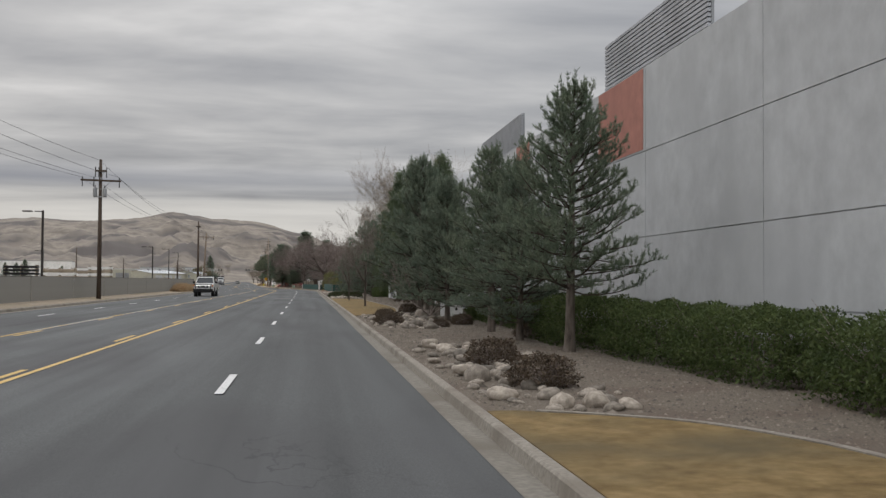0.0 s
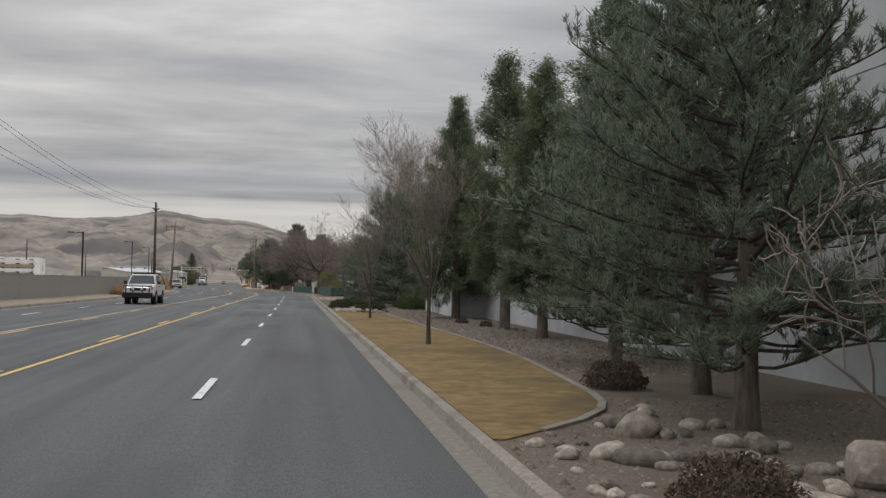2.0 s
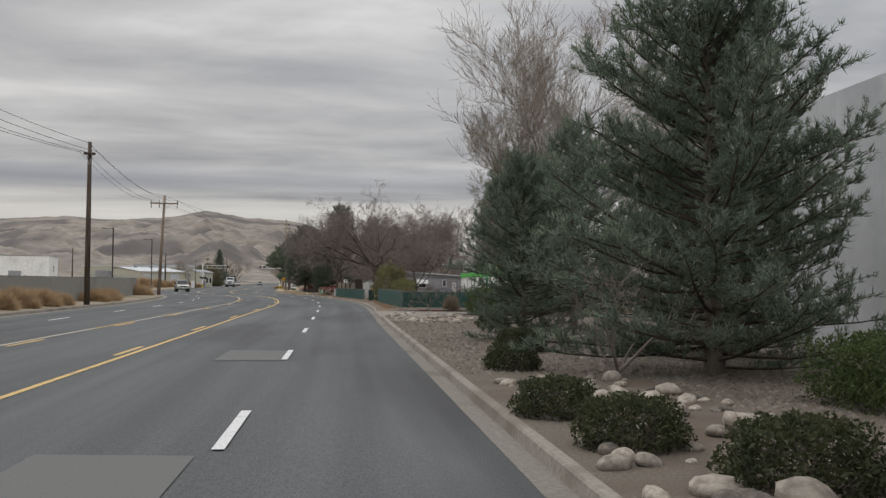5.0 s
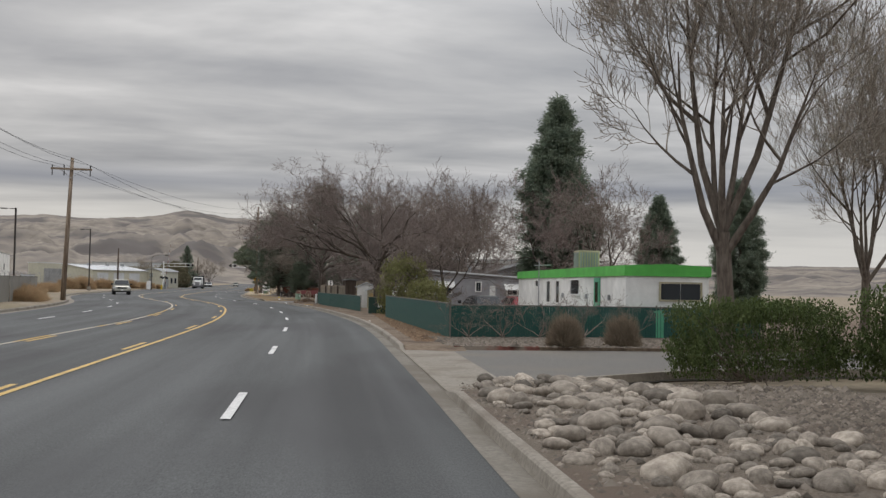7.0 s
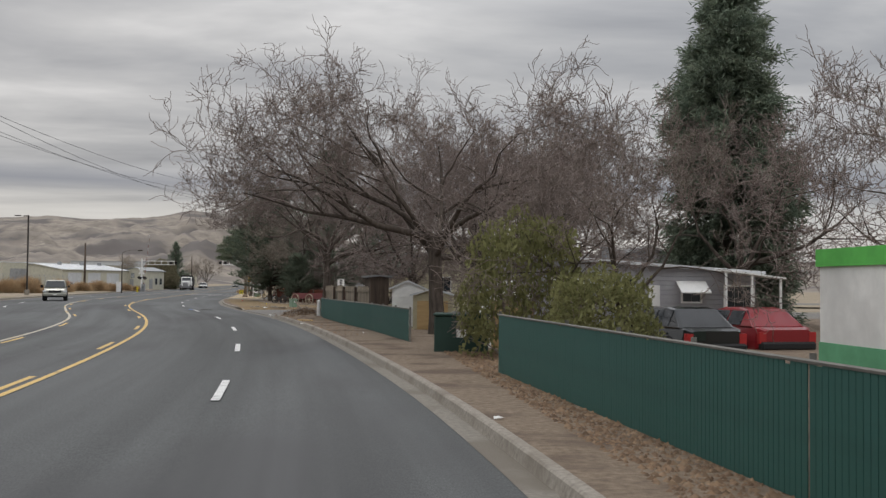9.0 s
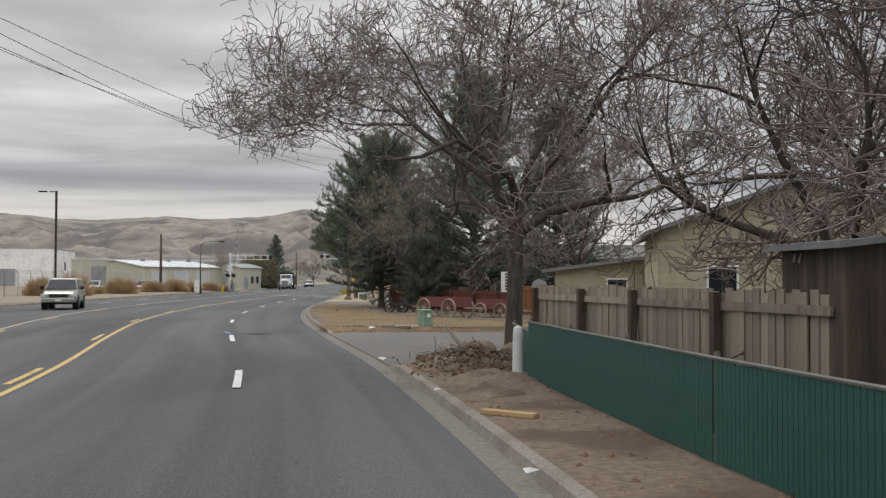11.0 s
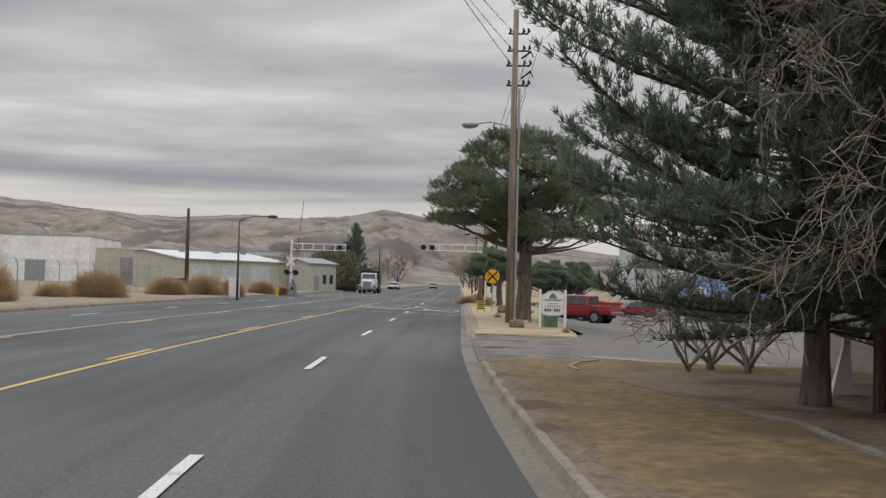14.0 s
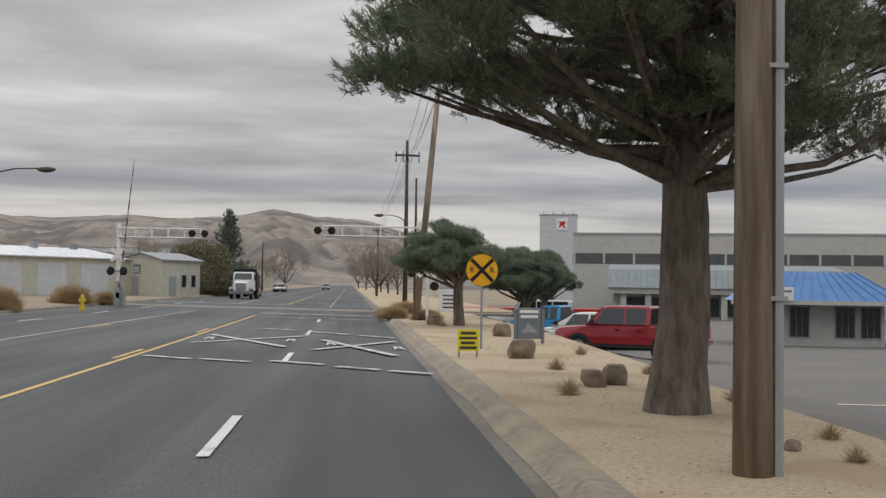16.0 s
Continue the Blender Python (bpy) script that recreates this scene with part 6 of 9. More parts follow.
def window(parent, x, y, z, w, h, turn, frame_mat="white", cols=1, depth=0.08):
    """A framed window with panes, hung on a wall; turn names the way that it faces (0: towards -y)."""
    fr = part("window", frame_box(bmesh.new(), w, h, 0.06, depth), M[frame_mat], parent)
    fr.matrix_basis = pose(x, y, z, 0, 0, turn)
    n = cols
    for i in range(n):
        a, b = -w / 2 + 0.06 + (w - 0.12) * i / n, -w / 2 + 0.06 + (w - 0.12) * (i + 1) / n
        bm = boxm(a + 0.012, b - 0.012, -0.01, 0.01, 0.062, h - 0.062)
        part("pane", bm, M["glass"], fr)
    return fr


def text_mesh(name, body, size, material, parent, m, align="CENTER", thick=0.004):
    cu = bpy.data.curves.new(name, "FONT")
    cu.body, cu.size, cu.align_x, cu.align_y, cu.extrude = body, size, align, "CENTER", thick
    tmp = bpy.data.objects.new(name, cu)
    me = bpy.data.meshes.new_from_object(tmp)
    bpy.data.objects.remove(tmp)
    bpy.data.curves.remove(cu)
    me.materials.clear()
    me.materials.append(material)
    ob = new(name, me)
    ob.parent = parent
    ob.matrix_basis = m
    return ob


# ---------------------------------------------------------------- grey warehouse behind the pines
def grey_building():
    top = thing("warehouse", 10.2, 0, 0, "large grey-white tilt-up warehouse with rooftop screens and reveal lines", "building")
    bm = bmesh.new()
    y = -40.0
    # panels with reveals between them
    while y < 71.5:
        z0 = -0.1
        for z1 in (1.2, 2.9, 5.2, 7.5):
            box(bm, 0.0, 0.3, y + 0.012, min(y + 7.4, 71.5) - 0.012, z0, z1 - 0.025)
            z0 = z1
        y += 7.4
    box(bm, 0.04, 30, -40, 71.5, -0.1, 7.3)
    part("wall", bm, M["tilt"], top)
    part("panel", boxm(-0.012, 0.0, 12.0, 16.4, 5.25, 7.45), M["salmon"], top, "salmon painted wall panel")
    part("panel", boxm(-0.012, 0.0, 26.8, 29.5, 5.25, 7.45), M["salmon"], top, "salmon painted wall panel")
    for y0, y1 in ((8.0, 16.6), (29.8, 40.2), (62.0, 66.0)):
        scr = part("roof_screen", boxm(0.35, 0.42, y0, y1, 7.3, 9.05), M["tilt_trim"], top, "grey louvred rooftop screen")
        for k in range(14):
            part("louver", boxm(0.25, 0.34, y0, y1, 7.42 + k * 0.118, 7.5 + k * 0.118), M["louver"], scr)
        part("louver_end", boxm(0.36, 3.2, y1 - 0.06, y1, 7.3, 9.05), M["louver"], scr)
    # office bay with cornice
    bay = part("office_bay", boxm(-1.35, 12, 71.6, 84.2, -0.1, 4.75), M["tilt"], top, "grey-white office bay")
    for k, (z0, z1, o) in enumerate(((4.45, 4.62, 0.08), (4.62, 4.80, 0.22), (4.80, 5.02, 0.42), (5.02, 5.2, 0.5))):
        part("cornice_step", boxm(-1.35 - o, 12, 71.6 - o, 84.2 + o, z0, z1 - 0.002 * k), M["tilt_trim"], bay)
    part("parapet", boxm(-0.6, 12, 72.2, 83.4, 5.2, 5.9), M["tilt"], bay)
    for y in (74.0, 77.0, 80.0, 83.0):
        w = window(top, -1.38, y, 2.75, 1.0, 1.25, -90, "tilt_trim", 2)
    for z in (1.2, 2.4):
        part("reveal", boxm(-1.362, -1.35, 71.6, 84.2, z, z + 0.03), M["tilt_trim"], bay)
    part("wall", boxm(4, 30, 84.3, 112, -0.1, 6.9), M["tilt"], top)
    scr = part("roof_screen", boxm(4.2, 4.3, 86, 98, 6.7, 8.6), M["louver"], top, "grey louvred rooftop screen")
    top.location.x = 10.2


grey_building()


def meter_bank():
    """Gas meters in a row on pipes against the office bay."""
    top = thing("gas_meter_bank", 8.83, 78.3, 0.1, "row of grey gas meters on dark pipes against the wall", "gas meter")
    for z, a, b in ((1.0, -0.55, 1.3), (0.86, -0.55, 1.3), (0.80, -1.4, 0.0), (0.70, -1.4, -0.5)):
        part("pipe", tubem([(-0.12, a, z), (-0.12, b, z)], 0.022, 7), M["dark_metal"], top)
    for k in range(5):
        y = 1.15 - k * 0.29
        m = part("meter", boxm(-0.26, -0.08, y - 0.09, y + 0.09, 0.42, 0.68, bevel=0.02), M["galv"], top)
        part("dial", boxm(-0.27, -0.261, y - 0.05, y + 0.05, 0.55, 0.64), M["dark_metal"], m)
        part("riser", tubem([(-0.12, y, 0.66), (-0.12, y, 1.0)], 0.016, 6), M["dark_metal"], m)
    part("regulator_box", boxm(-0.3, -0.05, -0.5, -0.12, 0.42, 0.88, bevel=0.02), M["galv"], top)
    part("riser_pipe", tubem([(-0.12, 1.3, -0.15), (-0.12, 1.3, 1.0)], 0.025, 7), M["dark_metal"], top)


meter_bank()


def pale_cabinet():
    """A low equipment box with two round vents on a slab."""
    top = thing("utility_box", 7.55, 30.7, 0.1, "low off-white utility cabinet with round vents among the pines", "utility box", "", -6)
    part("slab", boxm(-0.62, 0.62, -0.4, 0.5, -0.1, 0.05, bevel=0.01), M["concrete"], top)
    body = part("cabinet", boxm(-0.48, 0.48, -0.28, 0.4, 0.05, 0.60, bevel=0.02), M["sign_white"], top)
    part("lid", boxm(-0.51, 0.51, -0.31, 0.43, 0.60, 0.65, bevel=0.015), M["sign_white"], top)
    for sx in (-0.2, 0.2):
        part("vent", tubem([(sx, -0.30, 0.36), (sx, -0.281, 0.36)], 0.06, 14), M["dark_metal"], body)


pale_cabinet()


# ---------------------------------------------------------------- fences
def slat_fence(name, pts, h, label, slat_w=0.085, gap=0.008, material="slat", z=0.1, post_every=2.6, lean=0.0):
    """Chain-link fence filled with upright plastic slats: posts, top rail and each slat."""
    x0, y0 = pts[0]
    top = thing(name, x0, y0, z, label, "fence")
    total = 0
    rail = bmesh.new()
    slats, posts = [], []
    rng = np.random.default_rng(int(abs(x0 * 100 + y0)))
    dist = 0.0
    for (ax, ay), (bx, by) in zip(pts, pts[1:]):
        ln = math.hypot(bx - ax, by - ay)
        ux, uy = (bx - ax) / ln, (by - ay) / ln
        tube(rail, [(ax - x0, ay - y0, h + 0.02), (bx - x0, by - y0, h + 0.02)], 0.02, 6)
        n = int(ln / (slat_w + gap))
        for i in range(n):
            s = (i + 0.5) * (slat_w + gap)
            slats.append((ax + ux * s - x0, ay + uy * s - y0, math.atan2(uy, ux)))
        k = max(1, round(ln / post_every))
        for i in range(k + 1):
            posts.append((ax + ux * ln * i / k - x0 + (uy * 0.04 if uy > 0.7 and x0 > -5 else -uy * 0.04), ay + uy * ln * i / k - y0 + ux * 0.04))
    steel = M["rusty_post"]
    part("top_rail", rail, steel, top)
    for px, py in posts:
        part("post", tubem([(px, py, -0.15), (px, py, h + 0.08)], 0.028, 7), steel, top)
    me = bpy.data.meshes.new("slat")
    bm = boxm(-slat_w / 2, slat_w / 2, -0.006, 0.006, 0.0, 1.0)
    bm.to_mesh(me)
    bm.free()
    me.materials.append(M[material])
    for i, (sx, sy, a) in enumerate(slats[:300]):
        ob = new("slat", me)
        ob.parent = top
        d = h * (1 - abs(rng.normal(0, 0.012)))
        ob.matrix_basis = Matrix.Translation((sx, sy, 0.02)) @ Matrix.Rotation(a, 4, "Z") @ Matrix.Diagonal((1, 1, d, 1))
    if len(slats) > 300:
        bm = bmesh.new()
        for sx, sy, a in slats[300:]:
            b2 = box(bm, -slat_w / 2, slat_w / 2, -0.006, 0.006, 0.02, h)
            bm.verts.ensure_lookup_table()
            for v in bm.verts[-8:]:
                v.co = Matrix.Translation((sx, sy, 0)) @ Matrix.Rotation(a, 4, "Z") @ v.co
        tagged(part("slats", bm, M[material], top), "", "", "", "stuff")
    return top


slat_fence("slat_fence", [(4.9, 141.6), (4.55, 150), (4.05, 161.8)], 1.05, "green slatted chain-link fence beside the dirt verge", z=0.1)
slat_fence("slat_fence", [(4.95, 141.65), (8.0, 142.5), (12.0, 143.0), (15.8, 143.3)], 1.0, "green slatted chain-link fence behind the bare shrubs", z=0.1)
slat_fence("slat_fence", [(3.12, 172.0), (2.32, 179.2), (1.42, 185), (0.46, 193.0)], 0.9, "green slatted chain-link fence beside the dirt verge", z=0.1, slat_w=0.075)
slat_fence("slat_fence", [(0.52, 193.3), (0.46, 197.0)], 0.72, "green slatted fence at the side street's corner", z=0.1)
slat_fence("slat_fence", [at_line(y, left(y) - 2.6) for y in span(18, 218, 16)], 1.6, "long grey slatted fence across the road", slat_w=0.42, gap=0.004, material="slat_grey", z=0.22, post_every=3.2)
slat_fence("slat_fence", [at_line(y, left(y) - 4.2) for y in span(219, 232, 3)], 1.9, "grey slatted gate panel across the road", slat_w=0.42, gap=0.004, material="pale_grey", z=0.22, post_every=3.2)


def chain_fence(pts, h, label, z=0.25):
    """Open chain-link: posts with barbed-wire arms, rails, strands and a coarse diamond mesh."""
    x0, y0 = pts[0]
    top = thing("chain_link_fence", x0, y0, z, label, "fence")
    mesh = Twigs()
    for (ax, ay), (bx, by) in zip(pts, pts[1:]):
        ln = math.hypot(bx - ax, by - ay)
        a, b = Vector((ax - x0, ay - y0, 0)), Vector((bx - x0, by - y0, 0))
        up = Vector((0, 0, 1))
        for zz in (0.05, h, h + 0.14, h + 0.28):
            mesh.bar([a + up * zz, b + up * zz], [0.012, 0.012], 3)
        n = int(ln / 0.45)
        for i in range(n):
            p, q = a.lerp(b, i / n), a.lerp(b, min(1, (i + 1) / n))
            for j in range(int(h / 0.45)):
                mesh.bar([p + up * (j * 0.45), q + up * (j * 0.45 + 0.45)], [0.004, 0.004], 3)
                mesh.bar([q + up * (j * 0.45), p + up * (j * 0.45 + 0.45)], [0.004, 0.004], 3)
        k = max(1, round(ln / 3.0))
        for i in range(k + 1):
            p = a.lerp(b, i / k)
            part("post", tubem([p - up * 0.2, p + up * h, p + up * (h + 0.3) + Vector((-0.2, 0, 0))], 0.035, 6), M["galv"], top)
    tagged(tri_mesh("wire_mesh", mesh.V, mesh.F, M["galv"], top), "", "", "", "stuff")


chain_fence([at_line(y, left(y) - 8.5) for y in span(236, 318, 8)], 2.0, "tall chain-link fence with barbed wire before the yard")


def board_fence(pts, h, label, material="board", z=0.05, bw=0.14, rail_side=-1):
    """A wooden fence: posts, two rails, each board by itself."""
    x0, y0 = pts[0]
    top = thing("board_fence", x0, y0, z, label, "fence")
    rng = np.random.default_rng(int(abs(x0 * 77 + y0 * 3)))
    me = bpy.data.meshes.new("board")
    bm = boxm(-bw / 2, bw / 2, -0.01, 0.01, 0, 1.0)
    bm.to_mesh(me)
    bm.free()
    me.materials.append(M[material])
    for (ax, ay), (bx, by) in zip(pts, pts[1:]):
        ln = math.hypot(bx - ax, by - ay)
        a = math.atan2(by - ay, bx - ax)
        base = Matrix.Translation((ax - x0, ay - y0, 0)) @ Matrix.Rotation(a, 4, "Z")
        for i in range(int(ln / (bw + 0.008))):
            ob = new("board", me)
            ob.parent = top
            ob.matrix_basis = base @ Matrix.Translation(((i + 0.5) * (bw + 0.008), rng.normal(0, 0.006), 0)) @ Matrix.Rotation(rng.normal(0, 0.006), 4, "Y") @ Matrix.Diagonal((1, 1, h * (1 + rng.normal(0, 0.012)), 1))
        for zz in (h * 0.22, h * 0.86):
            r = part("rail", boxm(0, ln, 0.012 * rail_side - 0.035, 0.012 * rail_side - 0.001, zz, zz + 0.09), M[material], top)
            r.matrix_basis = base
        for i in range(int(ln / 2.3) + 1):
            p = part("post", boxm(-0.05, 0.05, -0.13, -0.04, -0.2, h * 0.98), M["pole_dark"], top)
            p.matrix_basis = base @ Matrix.Translation((min(i * 2.3, ln), 0, 0))


board_fence([(0.68, 193.4), (1.55, 189.2), (2.45, 184.9)], 1.55, "weathered grey wooden board fence with posts")
board_fence([(-3.9, 236.9), (-0.5, 229.5), (2.0, 224.7)], 1.15, "rust-red wooden board fence behind old wagons", "rust_board")
M["orange_board"] = mat("orange_stained_boards", [(0.17, 0.075, 0.035), (0.25, 0.11, 0.05), (0.33, 0.16, 0.075)], 5, 0.9, bump=0.4, stretch=(1, 1, 0.15), obj_var=0.15)
board_fence([(2.05, 224.5), (4.0, 223.7)], 1.4, "newer orange-brown wooden fence panel beside the low house", "orange_board")


# ---------------------------------------------------------------- poles, lamps, wires
def utility_pole(x, y, h, r, label, arms=(), wood="pole_wood", lean=(0, 0), transformer=False, z=0.1, pins=True):
    top = thing("utility_pole", x, y, z, label, "pole")
    part("pole", tubem([(0, 0, -0.3), (lean[0] * 0.5, lean[1] * 0.5, h * 0.5), (lean[0], lean[1], h)], [r * 1.15, r * 0.95, r * 0.7], 12), M[wood], top, smooth=True)
    for zz, half, turn in arms:
        f = zz / h
        arm = part("crossarm", boxm(-half, half, -0.17 - r * 0.7, -r * 0.7, zz - 0.07, zz + 0.07, bevel=0.01), M[wood], top)
        arm.matrix_basis = pose(lean[0] * f, lean[1] * f, 0, 0, 0, turn)
        part("brace", tubem([(0, -r - 0.05, zz - 0.7), (-half * 0.5, -r - 0.08, zz - 0.08)], 0.02, 5), M["galv"], arm)
        part("brace", tubem([(0, -r - 0.05, zz - 0.7), (half * 0.5, -r - 0.08, zz - 0.08)], 0.02, 5), M["galv"], arm)
        if pins:
            for q in (-half * 0.92, -half * 0.35, half * 0.92):
                bm = tubem([(q, -0.1 - r, zz + 0.07), (q, -0.1 - r, zz + 0.18), (q, -0.1 - r, zz + 0.27)], [0.02, 0.055, 0.03], 7)
                part("insulator", bm, M["iron"], arm)
                part("insulator", tubem([(q, -0.1 - r, zz - 0.07), (q, -0.1 - r, zz - 0.5)], [0.03, 0.045], 6), M["iron"], arm)
    if transformer:
        for sx in (-0.36, 0.36):
            can = part("transformer", tubem([(sx, -0.18, 8.0), (sx, -0.18, 8.06), (sx, -0.18, 8.6), (sx, -0.18, 8.68)], [0.13, 0.16, 0.16, 0.1], 12), M["galv"], top, "grey steel transformer can")
            part("bushing", tubem([(sx, -0.18, 8.68), (sx, -0.18, 8.86)], 0.03, 6), M["iron"], can)
        part("bracket", boxm(-0.5, 0.5, -0.2, -0.12, 7.95, 8.03), M["galv"], top)
    return top


utility_pole(-14.77, 69.5, 10.9, 0.16, "dark wooden utility pole with crossarm and transformers", [(9.25, 1.5, 18), (10.0, 0.45, 18)], "pole_dark", transformer=True)
utility_pole(-14.5, 141.9, 10.1, 0.16, "dark bare wooden utility pole by the far kerb", [(9.35, 0.35, 10)], "pole_dark", pins=False)
utility_pole(-18.4, 190.6, 10.6, 0.17, "brown leaning wooden utility pole with a crossarm", [(9.75, 1.45, 8)], "pole_wood", lean=(0.62, -0.9))
utility_pole(-38.0, 315.0, 7.6, 0.17, "short dark wooden utility pole before the yard", [], "pole_dark")
utility_pole(-39.8, 456, 9.2, 0.16, "dark wooden utility pole beyond the crossing", [], "pole_dark")
utility_pole(-11.72, 304.0, 12.0, 0.15, "brown wooden utility pole on the verge", [], "pole_wood", lean=(1.05, 0.0))
utility_pole(-12.35, 333.0, 12.0, 0.15, "dark wooden utility pole with a crossarm", [(10.9, 0.9, 8)], "pole_dark")
utility_pole(-11.6, 352.0, 11.2, 0.13, "dark bare wooden utility pole down the road", [], "pole_dark")
utility_pole(-17.8, 440.0, 12.0, 0.15, "dark wooden utility pole down the road", [(10.9, 0.9, 8)], "pole_dark")
utility_pole(-27.5, 262.0, 7.0, 0.12, "thin dark wooden pole in the yard", [], "pole_dark").location.x = -45
utility_pole(-52.0, 240.0, 9.0, 0.14, "dark wooden pole in the far yard", [], "pole_dark")


def verge_pole():
    top = utility_pole(-8.95, 265.6, 12.6, 0.152, "tall brown wooden utility pole with grey conduit and lamp arm", [], "pole_wood", z=0.12)
    part("conduit", tubem([(0.20, -0.05, -0.2), (0.20, -0.05, 9.4)], 0.05, 8), M["galv"], top, "grey steel riser conduit")
    for zz in (1.5, 3.5, 5.6, 7.8):
        part("strap", boxm(-0.02, 0.26, -0.12, 0.02, zz, zz + 0.04), M["galv"], top)
    for zz, w in ((10.3, 0.6), (10.9, 0.55), (11.6, 0.5), (9.5, 0.55)):
        br = part("insulator_bracket", boxm(-w * 0.6, w, -0.03, 0.03, zz, zz + 0.06), M["iron"], top)
        for q in (-w * 0.5, w * 0.55, w * 0.95):
            part("insulator", tubem([(q, 0, zz + 0.05), (q + 0.06, 0, zz + 0.14), (q + 0.02, 0, zz + 0.26)], [0.025, 0.065, 0.03], 7), M["iron"], br)
    for zz in (9.8, 10.6):
        part("cutout", tubem([(0.25, -0.1, zz), (0.62, -0.16, zz + 0.28), (0.72, -0.16, zz + 0.05)], [0.04, 0.05, 0.03], 6), M["iron"], top)
    arm = part("lamp_arm", tubem([(0, 0, 7.6), (-0.35, 0.15, 7.95), (-0.95, 0.5, 8.12), (-1.55, 0.8, 8.1)], [0.03, 0.03, 0.028, 0.026], 8), M["galv"], top, smooth=True)
    bm = bmesh.new()
    bmesh.ops.create_uvsphere(bm, u_segments=14, v_segments=8, radius=0.5)
    for v in bm.verts:
        v.co = Vector((v.co.x * 0.72 * (1 + 0.3 * v.co.x) - 1.85, v.co.y * 0.3 + 0.95, v.co.z * (0.24 if v.co.z > 0 else 0.34) + 8.08))
    part("lamp_head", bm, M["galv"], arm, "grey cobra-head street lamp", smooth=True)


verge_pole()


def area_lamp(x, y, h, label, side=-1, z=0.2):
    top = thing("area_lamp", x, y, z, label, "lamp")
    part("base", tubem([(0, 0, -0.3), (0, 0, 0.55)], 0.26, 14), M["concrete"], top)
    part("pole", boxm(-0.07, 0.07, -0.07, 0.07, 0.5, h), M["dark_metal"], top)
    part("arm", boxm(min(0, side * 0.55), max(0, side * 0.55), -0.03, 0.03, h - 0.1, h - 0.03), M["dark_metal"], top)
    part("lamp_head", boxm(side * 1.05 - 0.32, side * 1.05 + 0.32 - 0.0, -0.17, 0.17, h - 0.1, h - 0.01, bevel=0.02), M["dark_metal"], top)
    return top


for x, y, h in ((-17.25, 62.0, 6.3), (-17.75, 119.3, 5.6), (-27.1, 208.9, 7.9), (-31.05, 258.2, 8.4), (-44.0, 175.0, 6.5)):
    area_lamp(x, y, h, "dark square-pole area lamp on a concrete base")


M["lamp_bronze"] = plain("weathered_bronze_lamp_pole", (0.12, 0.105, 0.09), 0.6, 0.3)


def cobra_lamp(x, y, h, reach, label, turn=0.0, z=0.15):
    top = thing("street_lamp", x, y, z, label, "street lamp")
    part("pole", tubem([(0, 0, -0.2), (0, 0, h * 0.5), (0, 0, h - 0.25)], [0.10, 0.08, 0.055], 10), M["lamp_bronze"], top, smooth=True)
    arm = part("arm", tubem([(0, 0, h - 0.35), (reach * 0.18, 0, h - 0.05), (reach * 0.5, 0, h + 0.12), (reach * 0.85, 0, h + 0.14)], [0.045, 0.04, 0.032, 0.03], 8), M["lamp_bronze"], top, smooth=True)
    bm = bmesh.new()
    bmesh.ops.create_uvsphere(bm, u_segments=12, v_segments=8, radius=0.5)
    for v in bm.verts:
        v.co = Vector((v.co.x * 0.8 + reach, v.co.y * 0.32, v.co.z * (0.2 if v.co.z > 0 else 0.3) + h + 0.12))
    part("lamp_head", bm, M["lamp_bronze"], arm, smooth=True)
    top.rotation_euler.z = radians(turn)
    return top


cobra_lamp(-29.5, 300.6, 6.0, 2.5, "grey cobra-head street lamp on the far verge", 0)
cobra_lamp(-12.5, 339.0, 6.8, -2.0, "grey cobra-head street lamp beyond the crossing", 0)


def wire(a, b, sag, r=0.012):
    pts = []
    for i in range(13):
        u = i / 12
        p = Vector(a).lerp(Vector(b), u)
        p.z -= sag * 4 * u * (1 - u)
        pts.append(p)
    o = Vector(a)
    ob = mesh_ob("overhead_wire", tubem([p - o for p in pts], r, 5), M["black"])
    ob.location = o
    return tagged(ob, "thin black overhead power line between poles", "wire")


for dx, zz in ((-1.4, 9.6), (-0.5, 9.6), (1.4, 9.6), (0.0, 10.9)):
    wire((-14.77 + dx, 69.0, zz), (-16.0 + dx * 1.1, -25, zz + 0.4), 1.1)
    wire((-14.77 + dx, 69.0, zz), (-14.5 + dx * 0.4, 141.7, 9.55 if dx else 10.1), 1.2)
    wire((-14.5 + dx * 0.4, 141.7, 9.55 if dx else 10.1), (-17.8 + dx, 189.7, 10.15 if dx else 10.7), 0.8)
for dx, z0, z1, q in ((-1.4, 10.15, 11.9, -0.3), (-0.4, 10.15, 11.2, -0.35), (1.3, 10.15, 10.6, -0.4), (0.0, 10.7, 12.6, 0.0)):
    wire((-17.8 + dx, 189.7, z0), (-8.58 + q, 266.8, z1), 1.3)
for q, zz, z2 in ((0.3, 11.9, 11.9), (0.5, 11.2, 11.5), (-0.3, 10.6, 11.0), (0.1, 9.6, 9.8)):
    wire((-8.58 + q, 266.8, zz), (-11.1 + q, 304.0, z2), 0.5)
    wire((-11.1 + q, 304.0, z2), (-12.35 + q, 333.0, 11.2), 0.4)
    wire((-12.35 + q, 333.0, 11.2), (-14.9 + q, 380.0, 11.2), 0.6)
    wire((-14.9 + q, 380.0, 11.2), (-17.8 + q, 440.0, 11.2), 0.8)


